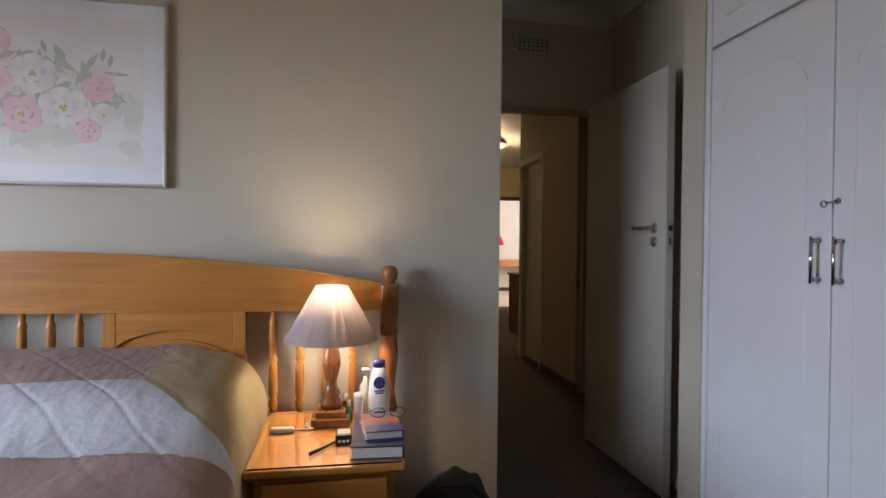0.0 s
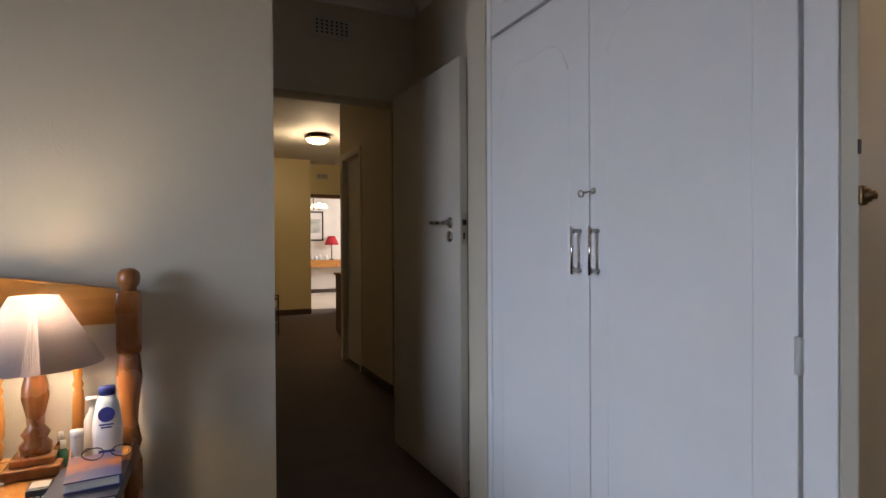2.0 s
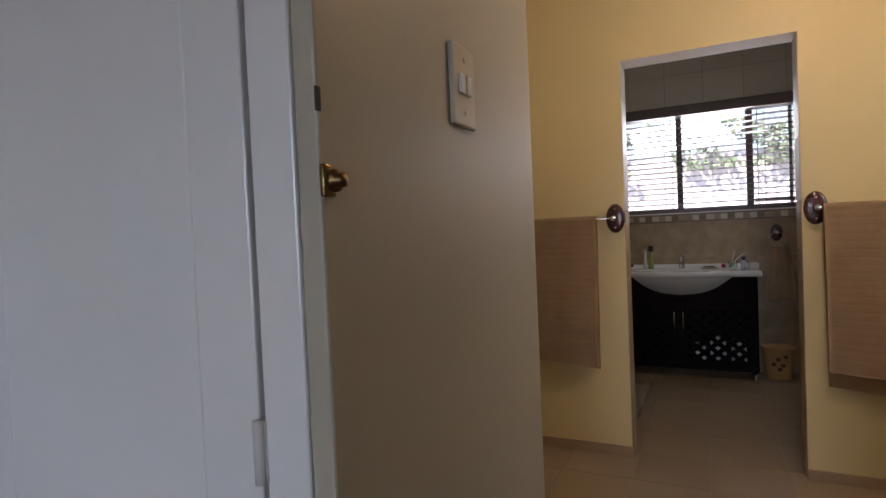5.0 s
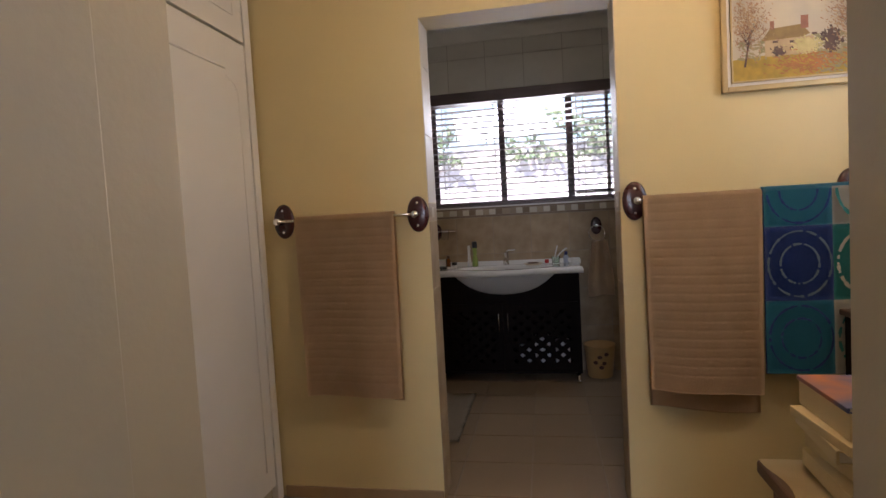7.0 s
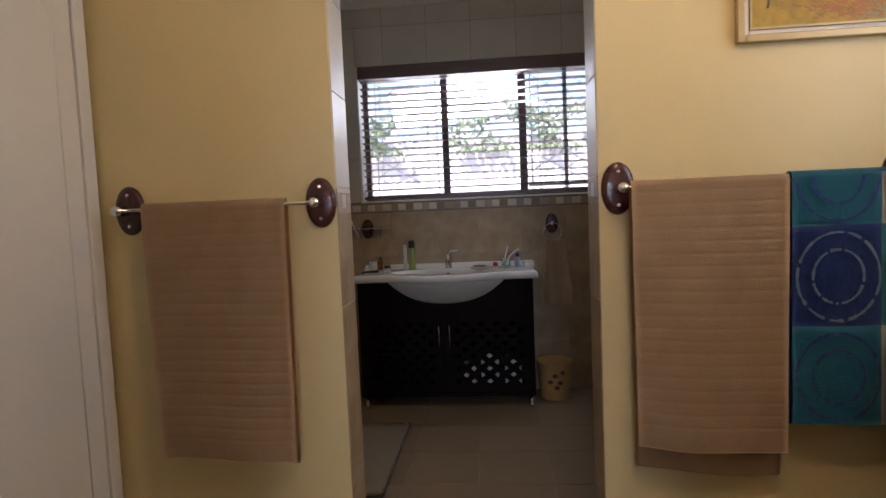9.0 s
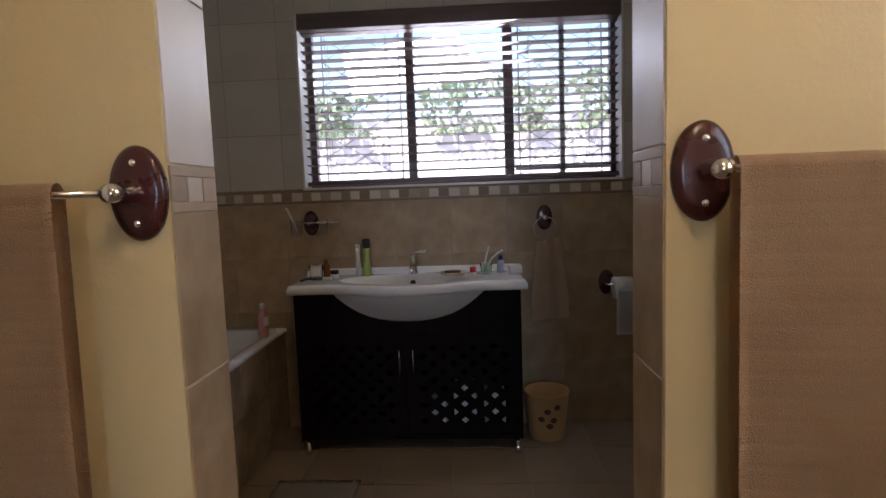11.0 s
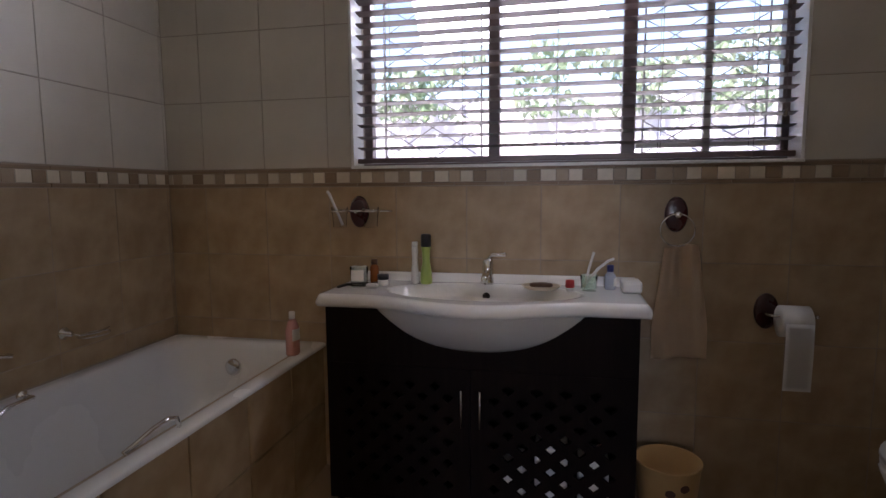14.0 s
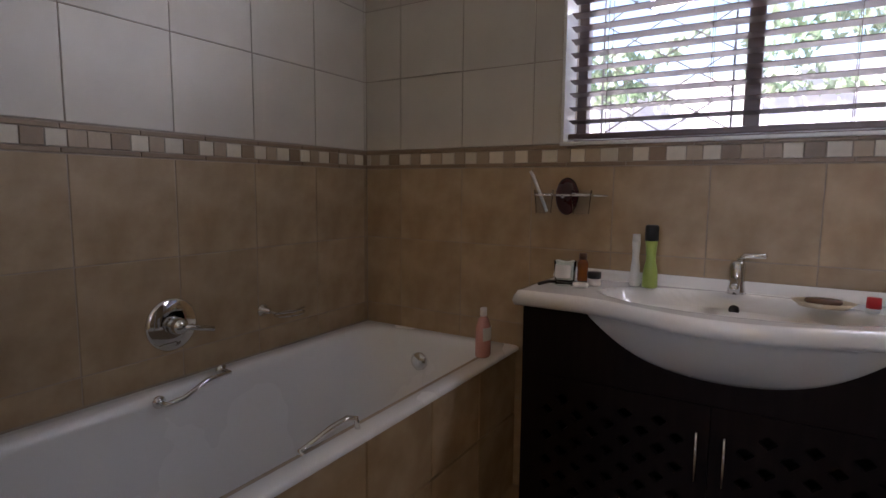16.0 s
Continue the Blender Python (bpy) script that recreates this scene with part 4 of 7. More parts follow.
LOT = [(0.030, 0.0), (0.037, 0.006), (0.038, 0.09), (0.034, 0.13), (0.027, 0.165), (0.020, 0.185)]
bt = bottle("lotion_bottle", (0.182, 2.045, T), LOT, M_PLASTW, "white lotion bottle with a dark blue cap", [(0.021, 0.186), (0.022, 0.20), (0.020, 0.212), (0.001, 0.213)], M_BLUEP, 0.6)
bm = lathe(bmesh.new(), [(0.021, 0), (0.021, 0.0015)], (0.182, 2.045 - 0.0215, T + 0.135), 20, (0, -1, 0.12))
part("logo_disc", bm, M_BLUEP, bt)
for z, w in ((0.105, 0.018), (0.097, 0.014), (0.026, 0.020)):
    part("text_bar", cube(0.182 - w, 0.182 + w, 2.045 - 0.0240, 2.045 - 0.0225, T + z, T + z + (0.004 if z > 0.05 else 0.009)), M_BLUEP, bt)
bottle("pump_bottle", (0.137, 2.115, T), [(0.020, 0), (0.022, 0.005), (0.022, 0.10), (0.010, 0.125), (0.008, 0.14)], M_PLASTW, "white pump bottle on the bedside cabinet", [(0.009, 0.141), (0.009, 0.155), (0.016, 0.16), (0.016, 0.168), (0.001, 0.169)], M_PLASTW)
bottle("tube", (0.110, 2.035, T), [(0.014, 0), (0.015, 0.004), (0.016, 0.075), (0.017, 0.078)], M_PLASTW, "small white tube standing on its cap", [(0.017, 0.079), (0.017, 0.098), (0.001, 0.099)], M_PLASTW)
bottle("dropper_bottle", (0.076, 2.045, T), [(0.012, 0), (0.013, 0.003), (0.013, 0.04), (0.006, 0.05)], M_GREENP, "small green medicine bottle", [(0.008, 0.051), (0.007, 0.072), (0.001, 0.073)], M_PLASTW)
bottle("dropper_bottle", (0.064, 2.085, T), [(0.011, 0), (0.012, 0.003), (0.012, 0.05), (0.006, 0.06)], M_TINT, "small amber medicine bottle", [(0.008, 0.061), (0.007, 0.085), (0.001, 0.086)], M_PLASTW)


def book(at, size, rz, cover, label, pages=M_PAGES, group="books"):
    x, y, z = at
    w, d, h = size
    b = thing("book", at, label, "book", group)
    m = Matrix.Translation((x, y, z)) @ Matrix.Rotation(radians(rz), 4, "Z")
    def place(bm):
        bmesh.ops.transform(bm, matrix=m, verts=bm.verts)
        return bm
    t = min(0.0035, h * 0.12)
    part("cover", place(box(cube(-w / 2, w / 2, -d / 2, d / 2, 0, t), -w / 2, w / 2, -d / 2, d / 2, h - t, h)), cover, b)
    part("page_block", place(cube(-w / 2 + 0.004, w / 2 - 0.005, -d / 2 + 0.004, d / 2 - 0.004, t, h - t)), pages, b)
    part("spine", place(cube(w / 2 - 0.004, w / 2 + 0.001, -d / 2, d / 2, 0.0003, h - 0.0003, 0.001)), cover, b)
    return b


book((0.165, 1.795, T), (0.155, 0.225, 0.038), -3, M_COVERB, "thick dark hardback lying on the cabinet", group="bedside books")
book((0.176, 1.820, T + 0.0385), (0.115, 0.175, 0.026), 5, M_COVERO, "orange and blue paperback on the hardback", group="bedside books")
gl = thing("spectacles", (0.20, 1.86, T + 0.065), "pair of spectacles lying on the paperback", "spectacles")
bm = bmesh.new()
for s in (-1, 1):
    tube(bm, [(0.20 + s * 0.032 + 0.024 * math.cos(a), 1.86 + 0.004 * math.sin(2 * a), T + 0.0655 + 0.0155 + 0.015 * math.sin(a)) for a in np.linspace(0, 2 * math.pi, 17)], 0.0014, 6)
    tube(bm, [(0.20 + s * 0.056, 1.86, T + 0.085), (0.20 + s * 0.055, 1.92, T + 0.078), (0.20 + s * 0.05, 1.955, T + 0.067)], 0.0014, 6)
part("rim", bm, M_DARK, gl)
rc = thing("clock_radio", (0.060, 1.845, T), "small black travel clock lying on the cabinet", "clock")
part("body", cube(0.036, 0.088, 1.81, 1.875, T, T + 0.032, 0.006), M_BLACK, rc)
part("dial", cube(0.042, 0.082, 1.82, 1.862, T + 0.0322, T + 0.0335), M_SWITCH, rc)
for k in range(3):
    part("button", cube(0.044 + 0.013 * k, 0.053 + 0.013 * k, 1.807, 1.8102, T + 0.008, T + 0.016, 0.001), M_SWITCH, rc)
pen = solid("pen", rod(bmesh.new(), (-0.035, 1.735, T + 0.006), (0.035, 1.825, T + 0.006), 0.0055, 0.004), M_BLACK, "black ballpoint pen lying on the cabinet", "pen", smooth=True)
bag = bmesh.new()
bmesh.ops.create_uvsphere(bag, u_segments=28, v_segments=16, radius=1.0)
for v in bag.verts:
    c = v.co
    z = c.z if c.z > -0.6 else -0.6
    v.co = Vector((0.47 + 0.16 * c.x * (1 + 0.15 * noise.noise(c * 2)), 2.11 + 0.14 * c.y, 0.130 + 0.205 * z * (1 + 0.12 * noise.noise(c * 3))))
bg_ = solid("bag", bag, M_BLACKBAG, "black soft bag standing on the carpet", "bag", smooth=True)
part("strap", tube(bmesh.new(), [(0.37, 2.05, 0.26), (0.41, 2.01, 0.325), (0.51, 2.01, 0.328), (0.57, 2.05, 0.26)], 0.009, 8), M_BLACKBAG, bg_, "", True)


# flower print over the bed
def framed(name, label, x0, x1, z0, z1, fw_, m, f, border):
    """A frame in the plane that f(across, out, z) maps; returns the thing."""
    at = f((x0 + x1) / 2, 0, z0)
    t = thing(name, at, label, "picture")
    def slab(a0, a1, o0, o1, c0, c1, bev=0.0):
        p, q = f(a0, o0, c0), f(a1, o1, c1)
        return cube(min(p[0], q[0]), max(p[0], q[0]), min(p[1], q[1]), max(p[1], q[1]), min(p[2], q[2]), max(p[2], q[2]), bev)
    fr = part("frame", slab(x0, x0 + fw_, 0.002, 0.024, z0, z1, 0.003), m, t)
    part("frame", slab(x1 - fw_, x1, 0.002, 0.024, z0, z1, 0.003), m, t)
    part("frame", slab(x0 + fw_, x1 - fw_, 0.002, 0.0235, z0, z0 + fw_, 0.003), m, t)
    part("frame", slab(x0 + fw_, x1 - fw_, 0.002, 0.0235, z1 - fw_, z1, 0.003), m, t)
    return t, slab


fb = lambda a, o, z: (a, BED_Y - o, z)
stand(0.010, 0)
SHIFT.z = -0.017
pic, slab = framed("picture", "framed watercolour print of pink and white flowers", -1.568, -0.604, 1.404, 2.086, 0.012, M_SILVER, fb, 0.05)
part("mount", slab(-1.558, -0.614, 0.004, 0.010, 1.414, 2.076), M_PAPER, pic)
part("print", slab(-1.485, -0.690, 0.0102, 0.0112, 1.480, 2.015), M_PAPER2, pic)
g = part("glazing", slab(-1.557, -0.615, 0.0155, 0.017, 1.415, 2.075), M_PICGLASS, pic)
g.visible_shadow = False
rng = random.Random(5)


def petal(bm, cx, cz, a, r, w, f, o):
    """One flat rounded petal that points away from the flower's heart."""
    pts = []
    for k in range(14):
        t = 2 * math.pi * k / 14
        u, v = 0.56 * r + 0.46 * r * math.cos(t), w * math.sin(t) * (1 + 0.25 * math.cos(t)) * (0.94 + 0.12 * rng.random())
        pts.append(bm.verts.new(f(cx + u * math.cos(a) - v * math.sin(a), o, cz + u * math.sin(a) * 0.9 + v * math.cos(a))))
    bm.faces.new(pts)


def leaf(bm, cx, cz, a, L, W, o):
    q = [(L, 0), (0.45 * L, 0.8 * W), (-0.2 * L, W), (-L, 0), (-0.2 * L, -W), (0.45 * L, -0.8 * W)]
    bm.faces.new([bm.verts.new(fb(cx + u * math.cos(a) - v * math.sin(a), o, cz + u * math.sin(a) + v * math.cos(a))) for u, v in q])


wash, leaves = bmesh.new(), bmesh.new()
for k in range(70):
    leaf(wash, max(-1.47, min(-0.72, rng.gauss(-1.04, 0.19))), rng.gauss(1.70, 0.07), rng.random() * 6.28, 0.03 + 0.04 * rng.random(), 0.018 + 0.02 * rng.random(), 0.0113 + 0.000002 * k)
for k in range(85):
    leaf(leaves, max(-1.45, min(-0.78, rng.gauss(-1.05, 0.15))), rng.gauss(1.745, 0.075), rng.random() * 6.28, 0.022 + 0.028 * rng.random(), 0.007 + 0.010 * rng.random(), 0.0115 + 0.000002 * k)
for x, z in ((-0.80, 1.86), (-0.825, 1.88), (-1.02, 1.90), (-1.035, 1.865)):
    leaf(leaves, x, z, 1.3 + rng.random(), 0.026, 0.009, 0.0116)
part("wash", wash, M_WASH, pic)
part("leaves", leaves, M_LEAFI, pic)
SPOTS = [(-1.187, 1.912, 0.062, 0), (-1.056, 1.800, 0.080, 1), (-1.187, 1.764, 0.072, 0), (-1.089, 1.654, 0.074, 0), (-1.208, 1.637, 0.066, 1), (-0.954, 1.683, 0.084, 1), (-0.841, 1.757, 0.056, 0), (-0.820, 1.662, 0.048, 1), (-0.873, 1.603, 0.048, 0), (-1.34, 1.785, 0.076, 1), (-1.36, 1.650, 0.066, 0), (-1.32, 1.90, 0.055, 0)]
for i, (cx, cz, r, k) in enumerate(SPOTS):
    light, deep, by_ = bmesh.new(), bmesh.new(), bmesh.new()
    o = 0.0119 + i * 0.00016
    ph = rng.random() * 6
    for j in range(6):
        petal(deep, cx, cz, ph + j * 1.047 + 0.5, r * 0.98, r * 0.36, fb, o + j * 0.000004)
    for j in range(6):
        petal(light, cx, cz, ph + j * 1.047, r, r * (0.36 + 0.06 * rng.random()), fb, o + 0.00004 + j * 0.000004)
    for j in range(5):
        petal(deep, cx, cz, ph + j * 1.257, r * 0.52, r * 0.19, fb, o + 0.00008 + j * 0.000004)
    for j in range(5):
        petal(light, cx, cz, ph + j * 1.257 + 0.4, r * 0.46, r * 0.17, fb, o + 0.00011 + j * 0.000004)
    for j in range(3):
        petal(by_, cx, cz, ph + j * 2.1, r * 0.17, r * 0.08, fb, o + 0.00014)
    fl = part("blossom", light, M_PETALW if k else M_PETALP, pic, "white painted blossom" if k else "pink painted blossom")
    part("petal_shade", deep, M_PETALG if k else M_PETALD, fl)
    part("stamen", by_, M_YOLK, fl)

SHIFT.z = 0.0
stand(0, 0)
# ---- hall and far room ----


def dome_light(x, y, z, name="ceiling_light"):
    t = thing(name, (x, y, z - 0.13), "lit round ceiling light with a brass rim", "ceiling light")
    part("rim", lathe(bmesh.new(), [(0.15, z - 0.03), (0.165, z - 0.035), (0.165, z - 0.055), (0.15, z - 0.06)], (x, y, 0), 32), M_BRASS, t, "", True)
    part("canopy", lathe(bmesh.new(), [(0.13, z - 0.002), (0.13, z - 0.03)], (x, y, 0), 32), M_BRASS, t, "", True)
    part("bowl", lathe(bmesh.new(), [(0.150, z - 0.061), (0.135, z - 0.085), (0.09, z - 0.11), (0.03, z - 0.122), (0.001, z - 0.123)], (x, y, 0), 32), M_FROST, t, "glowing opal bowl", True)


dome_light(2.02, 7.40, HALL_H)
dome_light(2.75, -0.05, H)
t = thing("cabinet", (2.40, 6.9, 0), "dark red-brown cabinet against the hall wall", "cabinet")
part("body", cube(2.22, 2.60, 6.45, 7.3, 0.04, 0.78, 0.01), M_SOFA, t)
part("top", cube(2.20, 2.62, 6.43, 7.32, 0.7805, 0.81, 0.006), M_SOFA, t)
part("plinth", cube(2.24, 2.58, 6.47, 7.28, 0, 0.0395), M_SOFA, t)
t = thing("trolley", (1.36, 7.72, 0), "dark two-tier serving trolley standing in the hall", "trolley")
for z in (0.14, 0.46):
    sh_ = part("shelf", cube(1.18, 1.54, 7.55, 7.90, z, z + 0.02, 0.004), M_BROWN, t)
    for y in (7.55, 7.89):
        part("rail", rod(bmesh.new(), (1.18, y, z + 0.06), (1.54, y, z + 0.06), 0.008), M_DARK, sh_)
for x in (1.19, 1.53):
    for y in (7.56, 7.89):
        part("post", rod(bmesh.new(), (x, y, 0), (x, y, 0.53), 0.010), M_DARK, t)
solid("storage_box", cube(1.21, 1.51, 7.58, 7.87, 0.1605, 0.36, 0.010), M_BLACKBAG, "dark grey box standing on the trolley's shelf", "box")
solid("tray", cube(1.24, 1.48, 7.60, 7.84, 0.4805, 0.50, 0.006), M_STEEL, "small metal tray on the hall trolley", "tray")
# wooden pendant hung beside the bedroom doorway
t = thing("wall_ornament", (0.705, 3.25, 1.70), "carved wooden pendant with beads on the wall", "ornament")
part("plaque", cube(0.690, 0.748, 3.226, 3.252, 1.97, 2.27, 0.010, 3), M_PINEX, t)
part("cord", rod(bmesh.new(), (0.719, 3.24, 1.70), (0.719, 3.24, 1.975), 0.003), M_DARK, t)
for z, m in ((1.90, M_BROWN), (1.83, M_LIME), (1.72, M_PINE)):
    part("bead", lathe(bmesh.new(), [(0.006, z - 0.025), (0.018, z - 0.012), (0.018, z + 0.012), (0.006, z + 0.025)], (0.719, 3.24, 0), 14), m, t, "", True)
t = thing("table", (3.75, 13.3, 0), "honey pine side table with a drawer", "table")
part("tabletop", cube(3.05, 4.45, 13.05, 13.55, 0.775, 0.81, 0.006), M_PINEX, t)
part("drawer", cube(3.11, 3.74, 13.08, 13.10, 0.645, 0.774, 0.003), M_PINEX, t)
part("drawer", cube(3.76, 4.39, 13.08, 13.10, 0.645, 0.774, 0.003), M_PINEX, t)
part("apron", cube(3.10, 4.40, 13.101, 13.53, 0.645, 0.7745), M_PINEX, t)
for x in (3.07, 4.37):
    for y in (13.09, 13.46):
        part("leg", cube(x, x + 0.06, y, y + 0.06, 0, 0.7745, 0.004), M_PINE, t)
t = thing("table_lamp", (3.70, 13.3, 0.81), "table lamp with a red cone shade", "lamp")
part("stem", lathe(bmesh.new(), [(0.06, 0.8105), (0.06, 0.825), (0.012, 0.84), (0.012, 1.17)], (3.70, 13.3, 0), 16), M_DARK, t, "", True)
part("shade", lathe(bmesh.new(), [(0.17, 1.17), (0.09, 1.38), (0.088, 1.38), (0.168, 1.171)], (3.70, 13.3, 0), 28), M_REDSHADE, t, "", True)
for x, h in ((3.30, 0.10), (3.40, 0.14), (3.54, 0.12)):
    solid("mug", lathe(bmesh.new(), [(0.04, 0.8105), (0.042, 0.8105 + h), (0.037, 0.8105 + h), (0.035, 0.825), (0.001, 0.824)], (x, 13.2, 0), 18), M_PLASTW, "white cup standing on the side table", "cup", smooth=True, group="cups on the side table")
ff = lambda a, o, z: (a, 13.6 - o, z)
pic2, slab2 = framed("picture", "small dark-framed landscape print", 3.19, 3.57, 1.27, 1.99, 0.035, M_DARK, ff, 0.05)
part("print", slab2(3.22, 3.54, 0.004, 0.012, 1.30, 1.96), M_PAPER, pic2)
part("print_band", slab2(3.26, 3.50, 0.0122, 0.013, 1.46, 1.80), mat("grey_green_print", (0.28, 0.30, 0.26), 0.8, second=(0.5, 0.5, 0.45), scale=6), pic2)
ch = thing("chandelier", (2.98, 12.0, 1.90), "lit chandelier with pale glass shades", "chandelier")
part("stem", rod(bmesh.new(), (2.98, 12.0, 1.95), (2.98, 12.0, HALL_H), 0.012), M_BRASS, ch)
for k in range(5):
    a = 2 * math.pi * k / 5
    c = (2.98 + 0.22 * math.cos(a), 12.0 + 0.22 * math.sin(a))
    arm = part("arm", tube(bmesh.new(), [(2.98, 12, 1.97), ((2.98 + c[0]) / 2, (12 + c[1]) / 2, 1.93), (c[0], c[1], 1.97)], 0.008), M_BRASS, ch, "", True)
    part("shade", lathe(bmesh.new(), [(0.03, 2.06), (0.06, 2.03), (0.085, 1.97), (0.08, 1.965), (0.02, 1.98)], (c[0], c[1], 0), 18), M_BULBW, arm, "glowing glass shade", True)

# ---- dressing passage ----


def rail(y0, y1, z, name_label):
    """Towel rail: a bar between two oval mahogany wall plates with chrome turned ends."""
    t = thing("towel_rail", (TOWEL_X, (y0 + y1) / 2, z), name_label, "towel rail", "towel rails")
    for y in (y0, y1):
        bm = lathe(bmesh.new(), [(0.046, 0.0), (0.046, 0.008), (0.042, 0.014), (0.031, 0.017), (0.0005, 0.018)], (TOWEL_X, y, z), 40, (-1, 0, 0), 1.62)
        plate = part("plate", bm, M_MAHOG, t, "glossy oval mahogany plate", True)
        for s in (-1, 1):
            part("screw", lathe(bmesh.new(), [(0.006, 0), (0.006, 0.002), (0.003, 0.004)], (TOWEL_X - 0.0155, y, z + s * 0.047), 12, (-1, 0, 0)), M_CHROME, plate, "", True)
        bm = lathe(bmesh.new(), [(0.014, 0.016), (0.016, 0.022), (0.010, 0.030), (0.016, 0.040), (0.010, 0.050), (0.014, 0.058), (0.014, 0.080), (0.001, 0.082)], (TOWEL_X, y, z), 18, (-1, 0, 0))
        part("end_post", bm, M_CHROME, t, "turned chrome end", True)
    part("bar", rod(bmesh.new(), (TOWEL_X - 0.066, y0, z), (TOWEL_X - 0.066, y1, z), 0.006), M_CHROME, t, "", True)
    return t


stand(0.005, 0.033)
rail(1.400, 0.800, 1.237, "chrome towel rail on oval mahogany plates")
stand(0.005, 0.070)
rail(-0.100, -0.850, 1.240, "long chrome towel rail on oval mahogany plates")


def towel(y0, y1, zbar, front, back, m, label, ribs=0.0, seed=0, xo=0.066, shrink=0.04, name="towel"):
    """A towel folded over the bar: front and back hang, with soft waves and woven ribs."""
    xb = TOWEL_X - xo
    R = 0.012
    L = front + back + math.pi * R
    def f(u, v):
        s = L * v
        y = y0 + (y1 - y0) * u
        if s < front:
            x, z, h = xb - R, zbar - (front - s), (front - s) / front
            side = -1
        elif s < front + math.pi * R:
            a = (s - front) / R
            x, z, h, side = xb - R * math.cos(a), zbar + R * math.sin(a), 0, 0
        else:
            d = s - front - math.pi * R
            x, z, h, side = xb + R, zbar - d, d / back, 1
        yc = (y0 + y1) / 2
        y = yc + (y - yc) * (1 - shrink * h)
        wob = 0.010 * h * math.sin(7 * u + seed) + 0.006 * h * noise.noise((u * 4, z * 3, seed))
        rib = ribs * (0.5 + 0.5 * math.cos(2 * math.pi * z / 0.034)) ** 9 if side == -1 and h < 0.93 else 0
        if side == -1:
            x += -0.008 * h + wob * 1.2 + rib - 0.003
        elif side == 1:
            x += 0.010 * h * (1 + math.sin(5 * u + seed)) * 0.5 + 0.003
            x = min(x, TOWEL_X - 0.012)
        z += 0.010 * h * math.sin(3.1 * u + seed) * (1 if side == -1 else 1.5)
        return Vector((x, y, z))
    bm = grid(bmesh.new(), 24, 380, f)
    bmesh.ops.solidify(bm, geom=list(bm.faces), thickness=0.006)
    return solid(name, bm, m, label, "towel", smooth=True, group="towels on the rails")


stand(0.005, 0.033)
towel(1.318, 0.885, 1.243, 0.762, 0.775, M_TOWEL, "beige ribbed towel hanging over the rail", 0.0012, 0.6)
stand(0.005, 0.070)
towel(-0.119, -0.527, 1.246, 0.735, 0.812, M_TOWEL, "large beige ribbed towel hanging over the rail", 0.0012, 2.1)

# patterned towel: squares of teal, navy and white with rings
pt = thing("patterned_towel", (TOWEL_X - 0.066, -0.72, 0.50), "teal, navy and white towel with ring pattern", "towel", "towels on the rails")
PX = TOWEL_X - 0.066 - 0.017
PL, PM_, PR, PB = -0.530, -0.752, -0.860, 0.582    # edges and hem of the towel
PZ1, PZ2 = 1.117, 0.848
cells = [(PL, PM_, PZ1, 1.252, M_TEAL), (PL, PM_, PZ2, PZ1, M_NAVY), (PL, PM_, PB, PZ2, M_TEAL),
         (PM_, PR, PZ1, 1.252, M_WTOWEL), (PM_, PR, PZ2, PZ1, M_GREENT), (PM_, PR, PB, PZ2, M_WTOWEL)]


def towel_x(y, z):
    h = max(0, (1.25 - z) / 0.75)
    return PX - 0.008 * h + 0.006 * h * math.sin(22 * y + 1) + 0.003 * noise.noise((y * 9, z * 6, 8))


for y0, y1, z0, z1, m in cells:
    bm = grid(bmesh.new(), 10, 14, lambda u, v: Vector((towel_x(y0 + (y1 - y0) * u, z0 + (z1 - z0) * v), y0 + (y1 - y0) * u, z0 + (z1 - z0) * v)))
    bmesh.ops.solidify(bm, geom=list(bm.faces), thickness=0.006)
    part("square", bm, m, pt, "", True)
bm = grid(bmesh.new(), 10, 8, lambda u, v: Vector((TOWEL_X - 0.066 - 0.017 * math.cos(math.pi * v), PL + (PR - PL) * u, 1.252 + 0.012 * math.sin(math.pi * v))))
bmesh.ops.solidify(bm, geom=list(bm.faces), thickness=0.004)
part("fold", bm, M_TEAL, pt, "", True)
part("back", cube(TOWEL_X - 0.050, TOWEL_X - 0.044, PR, PL - 0.01, 0.57, 1.252), M_NAVY, pt)


def rings(cy, cz, radii, m, ymin, ymax, zmin, zmax):
    for r, w in radii:
        bm = bmesh.new()
        n = 56
        for k in range(n):
            a0, a1 = 2 * math.pi * k / n, 2 * math.pi * (k + 1) / n
            ww = w * (0.6 + 0.8 * rng.random())
            q = [(cy + rr * math.cos(a), cz + rr * 1.15 * math.sin(a)) for rr, a in ((r - ww, a0), (r + ww, a0), (r + ww, a1), (r - ww, a1))]
            if all(ymin < y < ymax and zmin < z < zmax for y, z in q) and rng.random() < 0.9:
                bm.faces.new([bm.verts.new((towel_x(y, z) - 0.0075, y, z)) for y, z in q])
        if bm.faces:
            part("ring", bm, m, pt)


CL, CR = (PL + PM_) / 2, PR - 0.004
for cz, lo, hi, left, right in ((1.245, PZ1, 1.25, M_NAVY, M_GREENT), (0.982, PZ2, PZ1, M_RINGC, M_WTOWEL), (0.714, PB, PZ2, M_NAVY, M_GREENT)):
    rings(CL, cz, [(0.102, 0.0032), (0.062, 0.0032)], left, PM_, PL, lo, hi)
    rings(CR, cz, [(0.100, 0.0045), (0.052, 0.0045)], right, PR, PM_, lo, hi)

